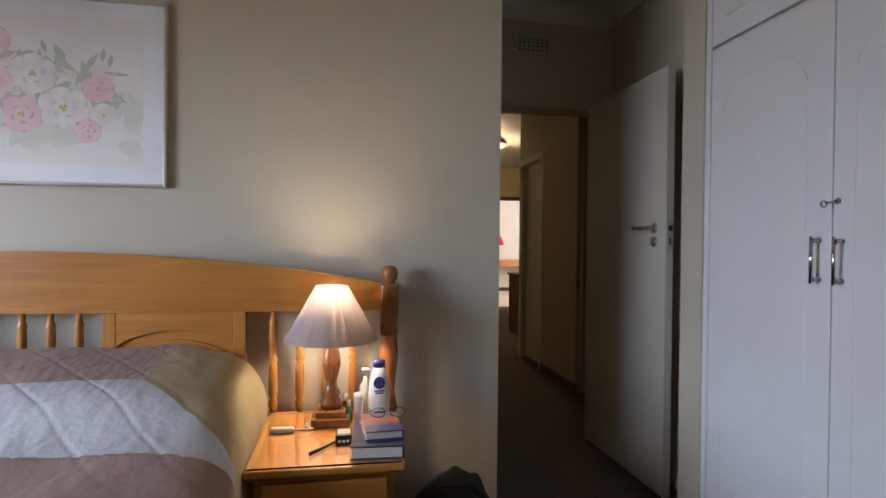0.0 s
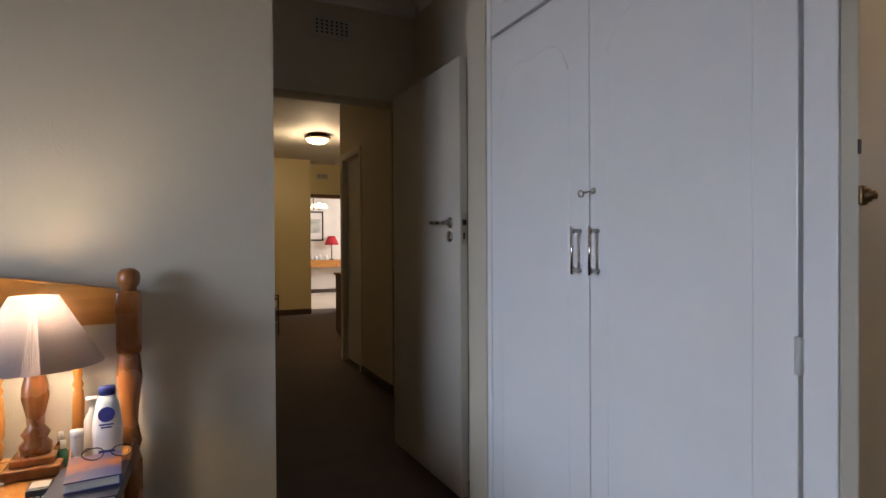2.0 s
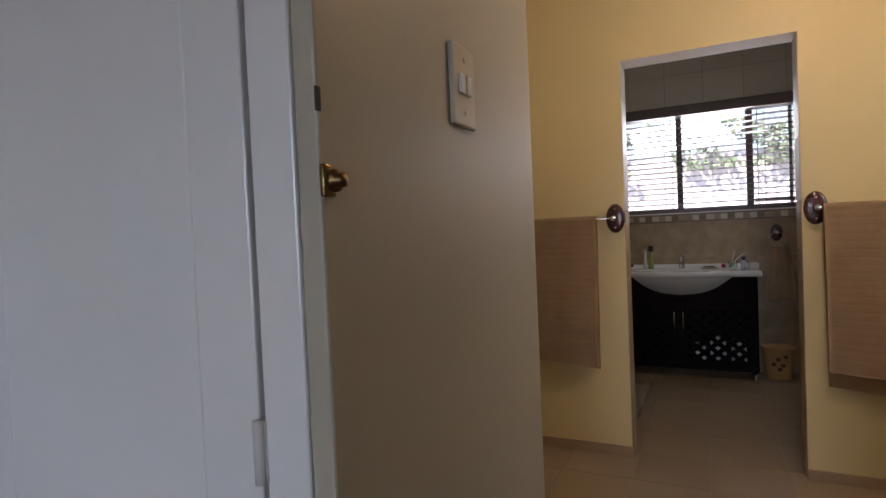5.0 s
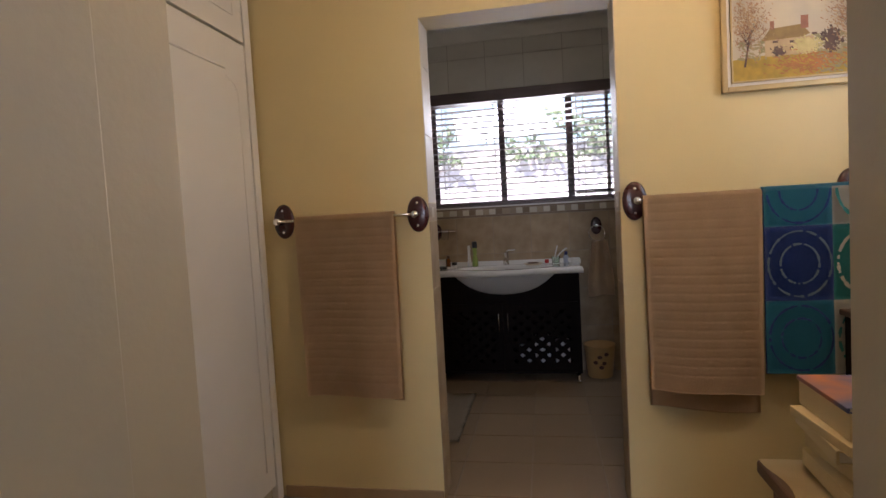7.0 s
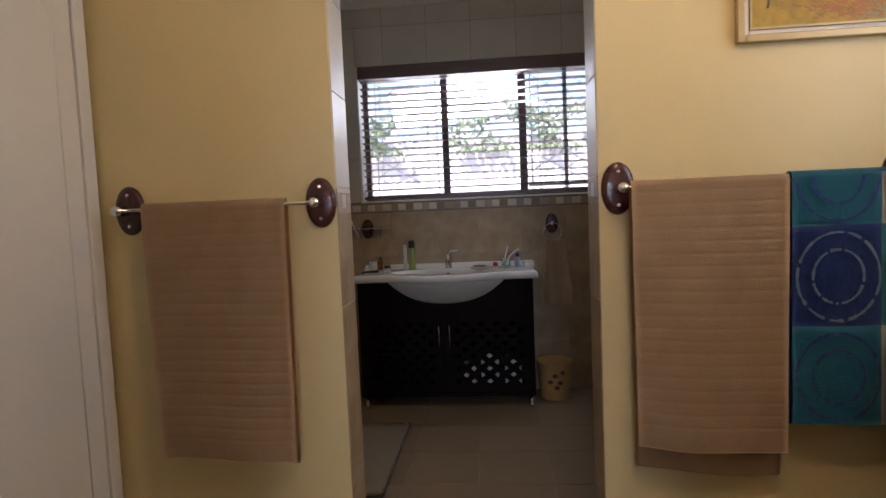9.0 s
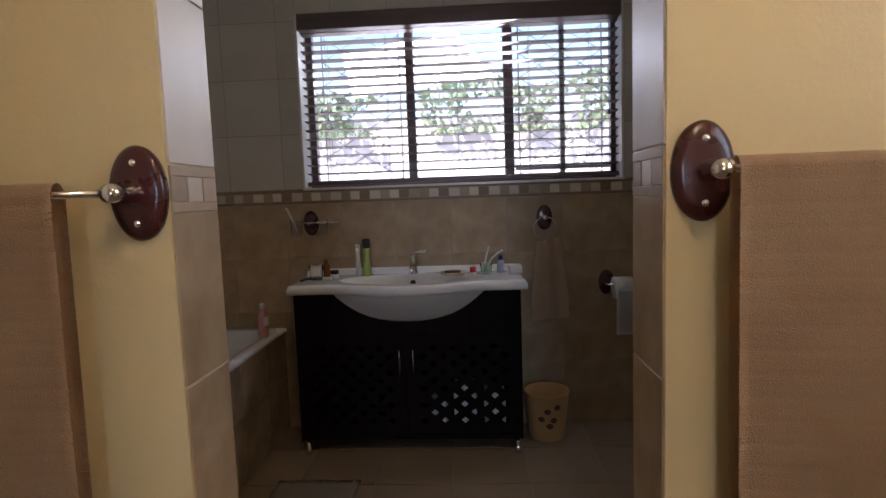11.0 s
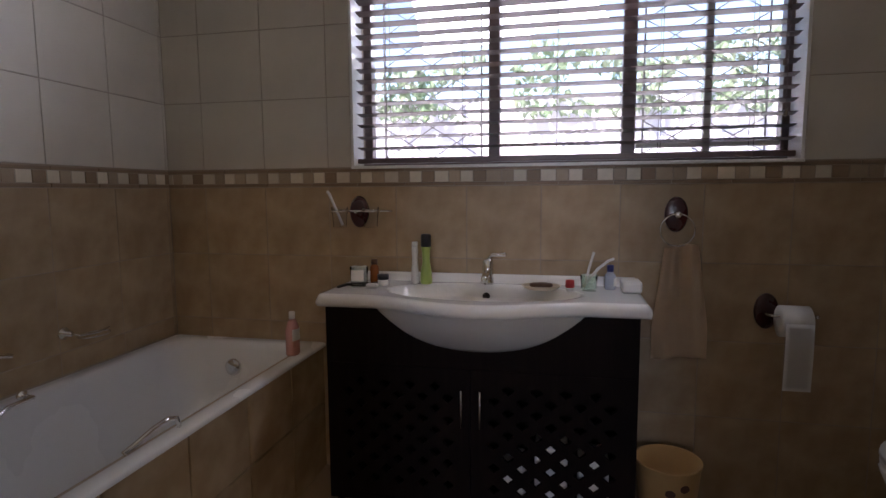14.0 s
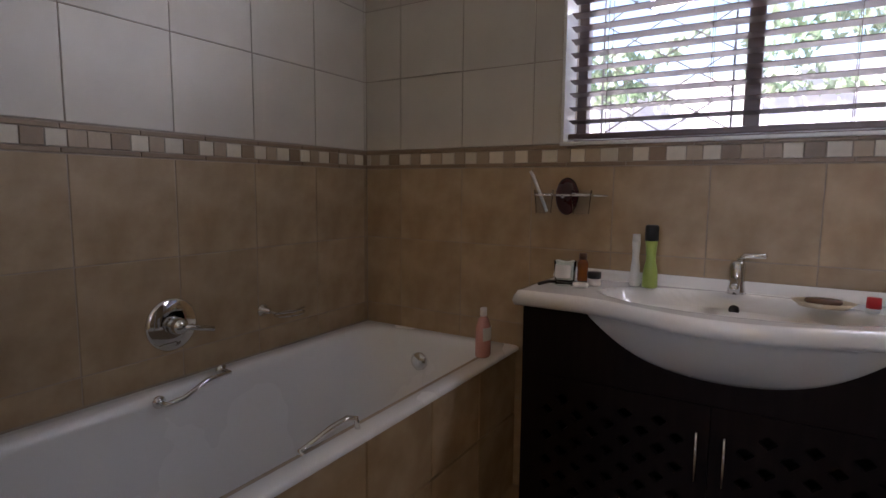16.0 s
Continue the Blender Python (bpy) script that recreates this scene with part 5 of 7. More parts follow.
# landscape painting
ft = lambda a, o, z: (TOWEL_X - o, a, z)
oil, slab3 = framed("painting", "gilt-framed painting of a cottage between autumn trees", -0.930, -0.422, 1.618, 2.02, 0.020, M_GILT, ft, 0.05)
for k, (e, w, out, m) in enumerate(((0.0203, 0.011, 0.018, M_PAPER), (0.0316, 0.007, 0.0225, M_GILT))):
    x0, x1, z0, z1 = -0.930 + e, -0.422 - e, 1.618 + e, 2.02 - e
    for p0, p1, q0, q1 in ((x0, x0 + w, z0, z1), (x1 - w, x1, z0, z1), (x0 + w, x1 - w, z0, z0 + w), (x0 + w, x1 - w, z1 - w, z1)):
        part("slip", slab3(p0, p1, 0.004, out, q0, q1, 0.0015), m, oil)
part("canvas", slab3(-0.891, -0.461, 0.006, 0.0120, 1.657, 1.981), mat("painted_sky", (0.60, 0.53, 0.40), 0.6, second=(0.52, 0.47, 0.38), scale=9), oil)


def ink(name, c, c2):
    return mat(name, c, 0.6, second=c2, scale=30)


def daub(name, pts, m, o):
    bm = bmesh.new()
    bm.faces.new([bm.verts.new(ft(a, o, z)) for a, z in pts])
    part(name, bm, m, oil)


def strokes(name, n, where, length, width, slope, m, o):
    """Many small brush marks; where() gives the place of each."""
    bm = bmesh.new()
    for k in range(n):
        x, z = where()
        a, L, W = rng.gauss(slope, 0.5), length * (0.5 + rng.random()), width * (0.5 + rng.random())
        pts = [(x + u * math.cos(a) - w * math.sin(a), z + u * math.sin(a) + w * math.cos(a)) for u, w in ((L, 0), (0.2 * L, W), (-L, 0), (-0.2 * L, -W))]
        if all(-0.889 < p[0] < -0.463 and 1.659 < p[1] < 1.979 for p in pts):
            bm.faces.new([bm.verts.new(ft(p[0], o + 0.000001 * k, p[1])) for p in pts])
    tagged(part(name, bm, m, oil), kind="stuff")


def span(x0, x1, z0, z1):
    return lambda: (rng.uniform(x0, x1), rng.uniform(z0, z1))


def blot(x, z, sx, sz):
    return lambda: (rng.gauss(x, sx), rng.gauss(z, sz))


I_STRAW, I_RUST = ink("painted_straw", (0.50, 0.33, 0.05), (0.36, 0.25, 0.05)), ink("painted_rust", (0.48, 0.20, 0.06), (0.36, 0.16, 0.06))
I_SAGE, I_DARK = ink("painted_sage", (0.27, 0.25, 0.13), (0.36, 0.31, 0.18)), ink("painted_umber", (0.085, 0.055, 0.05), (0.15, 0.09, 0.07))
I_ROOF, I_WALL = ink("painted_thatch", (0.33, 0.22, 0.08), (0.26, 0.17, 0.07)), ink("painted_plaster", (0.54, 0.40, 0.24), (0.46, 0.33, 0.19))
I_BRICK, I_BUSH = ink("painted_brick", (0.38, 0.16, 0.10), (0.30, 0.13, 0.09)), ink("painted_pale_bush", (0.66, 0.58, 0.28), (0.52, 0.45, 0.20))
I_LEAF = ink("painted_dry_leaf", (0.42, 0.24, 0.14), (0.30, 0.17, 0.11))
daub("painted_field", [(-0.462, 1.658), (-0.89, 1.658), (-0.89, 1.735), (-0.70, 1.75), (-0.462, 1.735)], I_STRAW, 0.0122)
daub("painted_house", [(-0.572, 1.737), (-0.572, 1.798), (-0.735, 1.798), (-0.735, 1.737)], I_WALL, 0.0124)
daub("painted_roof", [(-0.560, 1.794), (-0.590, 1.835), (-0.695, 1.842), (-0.722, 1.806), (-0.70, 1.797)], I_ROOF, 0.0126)
daub("painted_chimney", [(-0.692, 1.826), (-0.692, 1.872), (-0.717, 1.872), (-0.717, 1.826)], I_BRICK, 0.0127)
daub("painted_chimney", [(-0.590, 1.832), (-0.590, 1.862), (-0.604, 1.862), (-0.604, 1.832)], I_BRICK, 0.0127)
for x, z in ((-0.598, 1.783), (-0.655, 1.779), (-0.655, 1.757), (-0.727, 1.800)):
    daub("painted_window", [(x, z), (x - 0.018, z), (x - 0.018, z + 0.008), (x, z + 0.008)], I_DARK, 0.01275)
strokes("painted_haze", 240, span(-0.885, -0.467, 1.73, 1.80), 0.012, 0.004, 0.0, I_SAGE, 0.01215)
strokes("painted_grass", 420, span(-0.70, -0.467, 1.66, 1.725), 0.008, 0.0018, 1.2, I_STRAW, 0.0128)
strokes("painted_path", 260, blot(-0.71, 1.705, 0.055, 0.020), 0.010, 0.0025, 0.2, I_RUST, 0.0133)
strokes("painted_verge", 300, span(-0.885, -0.74, 1.66, 1.745), 0.009, 0.002, 0.4, I_SAGE, 0.0129)
strokes("painted_shade", 120, blot(-0.79, 1.775, 0.014, 0.022), 0.009, 0.004, 0.6, I_DARK, 0.0134)
strokes("painted_shrub", 220, blot(-0.712, 1.768, 0.024, 0.014), 0.008, 0.0025, 0.6, I_BUSH, 0.0137)
strokes("painted_shrub", 90, blot(-0.618, 1.752, 0.010, 0.009), 0.006, 0.003, 0.6, I_DARK, 0.0136)
for cx, lean, sx in ((-0.513, 0.010, 0.032), (-0.856, -0.012, 0.036)):
    bm = bmesh.new()
    trunk = [(cx + lean, 1.706), (cx, 1.765), (cx - lean, 1.83)]
    for (xa, za), (xb, zb), w in ((trunk[0], trunk[1], 0.004), (trunk[1], trunk[2], 0.003)):
        bm.faces.new([bm.verts.new(ft(*p)) for p in ((xa - w, 0.0140, za), (xa + w, 0.0140, za), (xb + w * 0.7, 0.0140, zb), (xb - w * 0.7, 0.0140, zb))])
    for k in range(34):
        a, L = 0.4 + 2.3 * rng.random(), 0.05 + 0.10 * rng.random()
        x, z = cx + 0.012 * (rng.random() - 0.5), 1.765 + 0.07 * rng.random()
        e = (max(-0.885, min(-0.467, x + L * math.cos(a) * 0.9)), min(1.975, z + L * math.sin(a)))
        bm.faces.new([bm.verts.new(ft(p[0], 0.0141, p[1])) for p in ((x, z), (x + 0.0022, z), e)])
    part("painted_tree", bm, I_DARK, oil)
    strokes("painted_leaves", 420, blot(cx, 1.865, sx, 0.050), 0.0055, 0.0020, 0.9, I_LEAF, 0.0143)
    strokes("painted_blossom", 200, blot(cx, 1.875, sx, 0.050), 0.0050, 0.0018, 0.9, I_WALL, 0.0149)

# dark cabinet in the corner under the painting
dc = thing("cabinet", (3.62, -0.88, 0), "dark brown wooden cabinet standing in the corner", "cabinet")
part("body", cube(3.47, 3.79, -1.03, -0.775, 0.03, 0.795, 0.004), M_WENGE, dc)
part("top", cube(3.45, 3.80, -1.035, -0.762, 0.796, 0.818, 0.005), M_BROWN, dc)
part("plinth", cube(3.49, 3.78, -1.02, -0.79, 0, 0.0295), M_WENGE, dc)
part("door", cube(3.454, 3.4695, -1.02, -0.785, 0.06, 0.77, 0.003), M_WENGE, dc)

# table with a lace cloth and a pile of paperbacks
stand(0, 0)
st = thing("table", (2.55, -0.42, 0), "dark wooden table under a cloth and books", "table")
part("tabletop", cube(2.36, 2.735, -0.84, -0.045, 0.715, 0.740, 0.005), M_BROWN, st)
for x in (2.38, 2.675):
    for y in (-0.82, -0.105):
        part("leg", cube(x, x + 0.04, y, y + 0.04, 0, 0.7145, 0.003), M_BROWN, st)


def lace(u, v):
    x, y = 2.370 + 0.358 * u, -0.42 + 0.368 * v
    return Vector((x, y + 0.006 * math.sin(40 * x) * (v > 0.95), 0.7435 + 0.0015 * noise.noise((u * 9, v * 9, 0))))


cl = grid(bmesh.new(), 40, 24, lace)
bmesh.ops.solidify(cl, geom=list(cl.faces), thickness=0.002)
solid("cloth", cl, M_COVERC, "cream lace cloth lying on the table", "cloth")
z = 0.7460
for w, d, h, dx, dy, r in ((0.175, 0.112, 0.030, -0.015, 0.004, -3), (0.17, 0.11, 0.034, 0.000, -0.012, 4), (0.175, 0.11, 0.022, 0.010, 0.008, -5), (0.178, 0.112, 0.016, -0.006, 0.012, 3), (0.172, 0.108, 0.042, 0.004, 0.000, -1)):
    book((2.632 + dx, -0.168 + dy, z), (d, w, h), 90 + r, M_COVERC, "yellowed paperback in a pile on the table", M_PAGES, "pile of paperbacks")
    z += h + 0.0005
book((2.640, -0.166, z), (0.108, 0.172, 0.008), 89, M_COVERO, "blue and orange booklet on the pile of books", M_PAGES, "pile of paperbacks")
z = 0.7460
for h, dx, r in ((0.040, 0.0, 8), (0.030, 0.01, -6), (0.034, -0.01, 3), (0.022, 0.0, -4)):
    book((2.625 + dx, -0.300, z), (0.112, 0.178, h), 90 + r, M_COVERC, "yellowed paperback in a pile on the table", M_PAGES, "pile of paperbacks")
    z += h + 0.0005

# ---- bathroom fittings ----
stand(0.078, 0.065)
# bath: a rim, a tub that falls into it, and a tiled apron
RIM = 0.550
bath = thing("bathtub", (4.95, 1.55, 0), "white built-in bathtub with chrome grips", "bathtub")
A0, A1, B0, B1 = 4.005, BATH_X1 - 0.001, 1.248, BATH_Y1 - 0.001


def rounded(cx, cy, hx, hy, r, n=10):
    pts = []
    for sx, sy, a in ((1, 1, 0), (-1, 1, 90), (-1, -1, 180), (1, -1, 270)):
        for k in range(n + 1):
            t = radians(a + 90 * k / n)
            pts.append((cx + sx * (hx - r) + r * math.cos(t), cy + sy * (hy - r) + r * math.sin(t)))
    return pts


cx, cy = (A0 + A1) / 2, (B0 + B1) / 2
hx, hy = (A1 - A0) / 2, (B1 - B0) / 2
levels = [(hx, hy, 0.006, RIM - 0.016), (hx, hy, 0.008, RIM - 0.006), (hx - 0.006, hy - 0.006, 0.012, RIM), (hx - 0.055, hy - 0.052, 0.11, RIM), (hx - 0.066, hy - 0.062, 0.12, RIM - 0.006),
          (hx - 0.075, hy - 0.070, 0.13, RIM - 0.03), (hx - 0.10, hy - 0.085, 0.15, RIM - 0.20), (hx - 0.16, hy - 0.12, 0.17, RIM - 0.36), (hx - 0.24, hy - 0.18, 0.16, RIM - 0.405)]
bm = bmesh.new()
loops = [[bm.verts.new((x, y, z)) for x, y in rounded(cx, cy, a, b, r)] for a, b, r, z in levels]
for a, b in zip(loops, loops[1:]):
    for k in range(len(a)):
        bm.faces.new((a[k], a[(k + 1) % len(a)], b[(k + 1) % len(a)], b[k]))
bm.faces.new(loops[-1])
tub = part("tub", bm, M_ACRYL, bath, "", True)
part("apron", cube(A0, A1, B0 + 0.022, B0 + 0.09, 0, RIM - 0.017), M_GROUT, bath)
part("carcass", cube(A0, A0 + 0.02, B0 + 0.09, B1, 0, RIM - 0.017), M_GROUT, bath)
for i in range(6):
    for j in range(2):
        x0 = A1 - 0.29 * (i + 1) + 0.003
        x1 = A1 - 0.29 * i - 0.003
        z0, z1 = (0.003, 0.287) if j == 0 else (0.293, RIM - 0.018)
        if x1 > A0:
            part("tile", cube(max(x0, A0), x1, B0 + 0.012, B0 + 0.022, z0, z1, 0.002, 1), M_TILEB, bath)
# overflow
bm = lathe(bmesh.new(), [(0.036, 0), (0.036, 0.008), (0.028, 0.016), (0.012, 0.020), (0.0005, 0.021)], (5.722, 1.632, 0.447), 24, (-1, 0, 0.1))
part("overflow", bm, M_CHROME, bath, "round chrome overflow", True)
# grips on both inner sides
bm = tube(bmesh.new(), [(4.945, B0 + 0.040, RIM - 0.002), (4.942, B0 + 0.044, RIM + 0.026), (4.92, B0 + 0.050, RIM + 0.033), (4.875, B0 + 0.060, RIM + 0.024), (4.835, B0 + 0.076, RIM + 0.002), (4.805, B0 + 0.092, RIM - 0.014), (4.798, B0 + 0.070, RIM - 0.020)], 0.007, 10)
part("grip", bm, M_CHROME, bath, "bent chrome grip bar", True)
for y, s in ((B1 - 0.085, -1),):
    bm = bmesh.new()
    x0 = 4.806
    z = 0.548
    tube(bm, [(x0, y, z - 0.015), (x0, y + s * 0.035, z - 0.015), (x0 + 0.05, y + s * 0.042, z - 0.01), (x0 + 0.12, y + s * 0.045, z + 0.02), (x0 + 0.20, y + s * 0.042, z + 0.02), (x0 + 0.20, y, z + 0.02)], 0.007, 10)
    for px, pz in ((x0, z - 0.015), (x0 + 0.20, z + 0.02)):
        lathe(bm, [(0.018, 0), (0.018, 0.006), (0.008, 0.012)], (px, y - s * 0.002, pz), 16, (0, s, 0))
    part("grip", bm, M_CHROME, bath, "bent chrome grip bar", True)

# bath mixer
mx = thing("bath_mixer", (4.90, BATH_Y1, 0.65), "round chrome bath mixer with a lever", "tap")
part("plate", lathe(bmesh.new(), [(0.080, 0), (0.080, 0.004), (0.072, 0.010), (0.03, 0.013), (0.0005, 0.0135)], (4.905, BATH_Y1 - 0.002, 0.720), 40, (0, -1, 0)), M_CHROME, mx, "polished round plate", True)
bm = lathe(bmesh.new(), [(0.027, 0.012), (0.026, 0.03), (0.024, 0.05), (0.016, 0.06), (0.0005, 0.062)], (4.905, BATH_Y1, 0.720), 22, (0, -1, 0))
tube(bm, [(4.905, BATH_Y1 - 0.05, 0.72), (4.94, BATH_Y1 - 0.062, 0.712), (5.0, BATH_Y1 - 0.065, 0.695)], 0.009, 10)
part("lever", bm, M_CHROME, mx, "", True)
sd = thing("soap_dish", (5.30, BATH_Y1, 0.66), "chrome wire soap dish on the tiled wall", "soap dish")
bm = lathe(bmesh.new(), [(0.022, 0), (0.022, 0.006), (0.009, 0.010), (0.009, 0.035)], (5.24, BATH_Y1 - 0.001, 0.70), 18, (0, -1, 0))
tube(bm, [(5.24, BATH_Y1 - 0.035, 0.70), (5.26, BATH_Y1 - 0.05, 0.69), (5.33, BATH_Y1 - 0.055, 0.685), (5.39, BATH_Y1 - 0.05, 0.69)], 0.004, 8)
tube(bm, [(5.25 + 0.06 + 0.06 * math.cos(a), BATH_Y1 - 0.06 + 0.04 * math.sin(a), 0.683) for a in np.linspace(0, 2 * math.pi, 21)], 0.0025, 6)
part("bracket", bm, M_CHROME, sd, "", True)

# vanity
VY0, VY1, VC = 0.0, 1.111, 0.548
VT = 0.832
van = thing("vanity_unit", (5.63, VC, 0), "dark wenge vanity cabinet with pierced doors", "vanity unit")
CX = 5.466


def front_x(y):
    u = abs(y - VC) / 0.37
    b = 0.5 + 0.5 * math.cos(math.pi * min(1, u)) if u < 1 else 0.0
    return 5.436 - 0.105 * b ** 0.8


def belly(y):
    u = min(1.0, abs(y - VC) / 0.352)
    return 0.788 - 0.140 * (1 - u * u) ** 0.62 * (1 - 0.55 * u ** 5)


part("side", cube(CX + 0.001, 5.79, 0.030, 0.048, 0.075, 0.785), M_WENGE, van)
part("side", cube(CX + 0.001, 5.79, 1.070, 1.088, 0.075, 0.785), M_WENGE, van)
part("back", cube(5.776, 5.786, 0.0485, 1.0695, 0.1005, 0.745), M_WENGE, van)
part("divider", cube(CX + 0.03, 5.775, VC + 0.012, VC + 0.030, 0.1005, 0.60), M_WENGE, van)
part("floor_board", cube(CX + 0.02, 5.79, 0.0485, 1.0695, 0.085, 0.10), M_WENGE, van)
pts = [(0.030, 0.787)] + [(VC - 0.36 + 0.72 * k / 40, belly(VC - 0.36 + 0.72 * k / 40)) for k in range(41)] + [(1.088, 0.787)]
bm = prism(bmesh.new(), [(1.088, 0.585), (0.030, 0.585)] + pts, "x", CX - 0.0, CX + 0.018)
part("fascia", bm, M_WENGE, van)
part("plinth_rail", cube(CX + 0.002, CX + 0.02, 0.0485, 1.0695, 0.075, 0.098), M_WENGE, van)
for y in (0.055, 1.063):
    for x in (CX + 0.03, 5.76):
        part("foot", lathe(bmesh.new(), [(0.018, 0), (0.016, 0.01), (0.012, 0.074)], (x, y, 0), 14), M_CHROME, van, "chrome foot", True)


def pierced(y0, y1, z0, z1, name):
    """Door leaf with staggered diamond cut-outs."""
    bm = bmesh.new()
    x0, x1 = CX, CX + 0.016
    my, mz = 0.055, 0.045
    ny, nz = 9, 10
    cw, chh = (y1 - y0 - 2 * my) / ny, (z1 - z0 - 2 * mz) / nz
    ys = [y0] + [y0 + my + cw * i for i in range(ny + 1)] + [y1]
    zs = [z0] + [z0 + mz + chh * j for j in range(nz + 1)] + [z1]
    for i in range(ny + 2):
        for j in range(nz + 2):
            a, b, c_, d_ = ys[i], zs[j], ys[i + 1], zs[j + 1]
            c = [(a, b), (c_, b), (c_, d_), (a, d_)]
            if (i + j) % 2 or i in (0, ny + 1) or j in (0, nz + 1):
                for x in (x0, x1):
                    bm.faces.new([bm.verts.new((x, *p)) for p in c])
            else:
                m_, k_ = ((a + c_) / 2, (b + d_) / 2), 0.46
                d = [(m_[0], m_[1] - k_ * chh), (m_[0] + k_ * cw, m_[1]), (m_[0], m_[1] + k_ * chh), (m_[0] - k_ * cw, m_[1])]
                for x in (x0, x1):
                    cv = [bm.verts.new((x, *p)) for p in c]
                    dv = [bm.verts.new((x, *p)) for p in d]
                    for k in range(4):
                        bm.faces.new((cv[k], cv[(k + 1) % 4], dv[k]))
                        bm.faces.new((cv[k], dv[k], dv[k - 1]))
                for k in range(4):
                    p, q = d[k], d[(k + 1) % 4]
                    bm.faces.new([bm.verts.new(v) for v in ((x0, *p), (x0, *q), (x1, *q), (x1, *p))])
    for p, q in (((y0, z0), (y1, z0)), ((y1, z0), (y1, z1)), ((y1, z1), (y0, z1)), ((y0, z1), (y0, z0))):
        bm.faces.new([bm.verts.new(v) for v in ((x0, *p), (x0, *q), (x1, *q), (x1, *p))])
    bmesh.ops.remove_doubles(bm, verts=bm.verts, dist=0.0001)
    return part(name, bm, M_WENGE, van)


for y0, y1, hy_ in ((0.034, VC + 0.021, 0.536), (VC + 0.024, 1.084, 0.600)):
    d = pierced(y0, y1, 0.102, 0.583, "door")
    bm = rod(bmesh.new(), (CX - 0.016, hy_, 0.385), (CX - 0.016, hy_, 0.515), 0.004, seg=10)
    for z in (0.40, 0.50):
        rod(bm, (CX, hy_, z), (CX - 0.016, hy_, z), 0.003, seg=8)
    part("handle", bm, M_CHROME, d, "slim chrome bar handle", True)
# white washing kept inside, seen through the piercing
for k, (y, z, w, h) in enumerate(((0.16, 0.1005, 0.10, 0.20), (0.30, 0.1005, 0.11, 0.23), (0.43, 0.1005, 0.09, 0.16))):
    bm = cube(CX + 0.022, CX + 0.15, y - w / 2, y + w / 2, z, z + h, 0.02, 3)
    solid("paper_pack", bm, M_ROLL, "white pack of paper stored in the vanity", "paper pack", group="packs in the vanity")

# basin top
basin = thing("basin", (5.63, VC, 0.79), "white ceramic basin top with a bowed front", "basin")


def top_z(x, y):
    z = VT
    fx = front_x(y)
    c = (5.575, VC)
    e = ((y - c[1]) / 0.335) ** 2 + ((x - c[0]) / 0.165) ** 2
    if e < 1:
        z -= 0.115 * (1 - e) ** 0.55
    elif e < 1.25:
        z += 0.0
    if x > 5.772:
        z += 0.032 * min(1, (x - 5.772) / 0.010)
    return z


def top_pt(u, v):
    y = VY0 + (VY1 - VY0) * u
    fx = front_x(y)
    back = 5.80
    x = fx + (back - fx) * v
    ez = min(1.0, (x - fx) / 0.018)
    ey = min(1.0, min(y - VY0, VY1 - y) / 0.012)
    rnd = 0.020 * (1 - math.sqrt(max(0, 1 - (1 - ez) ** 2))) + 0.014 * (1 - math.sqrt(max(0, 1 - (1 - ey) ** 2)))
    return Vector((x, y, top_z(x, y) - rnd))


bm = bmesh.new()
NU, NV = 96, 70
vs = []
for i in range(NU + 1):
    u = i / NU
    row = []
    for j in range(NV + 1):
        v = (j / NV) ** 1.4
        row.append(bm.verts.new(top_pt(u, v)))
    y = VY0 + (VY1 - VY0) * u
    low = VT - 0.046
    fx = front_x(y)
    under = [(fx + 0.002, VT - 0.032), (fx + 0.012, low), (fx + 0.05, low), (5.80, low)]
    row = [bm.verts.new((x, y, z)) for x, z in reversed(under)] + row
    vs.append(row)
for a, b in zip(vs, vs[1:]):
    for k in range(len(a) - 1):
        bm.faces.new((a[k], b[k], b[k + 1], a[k + 1]))
    bm.faces.new((a[-1], b[-1], b[0], a[0]))
bm.faces.new(vs[0])
bm.faces.new(vs[-1])
part("top", bm, M_CERAMIC, basin, "", True)


def belly_pt(u, v):
    y = VC - 0.352 + 0.704 * u
    zb = belly(y)
    z = 0.787 + (zb - 0.787) * v
    x = front_x(y) + 0.030 + (CX - 0.004 - front_x(y) - 0.030) * v ** 2
    return Vector((min(x, CX - 0.002), y, z))


bm = grid(bmesh.new(), 48, 12, belly_pt)
bmesh.ops.solidify(bm, geom=list(bm.faces), thickness=0.0015)
part("belly", bm, M_CERAMIC, basin, "", True)
part("overflow", lathe(bmesh.new(), [(0.014, 0), (0.014, 0.003), (0.010, 0.004), (0.009, 0.001)], (5.702, VC, 0.792), 18, (-1, 0, 0.45)), M_DARK, basin, "", True)
part("drain", lathe(bmesh.new(), [(0.022, 0), (0.022, 0.003), (0.012, 0.004), (0.001, 0.002)], (5.575, VC, 0.717), 18), M_CHROME, basin, "", True)
LEDGE = VT + 0.0005
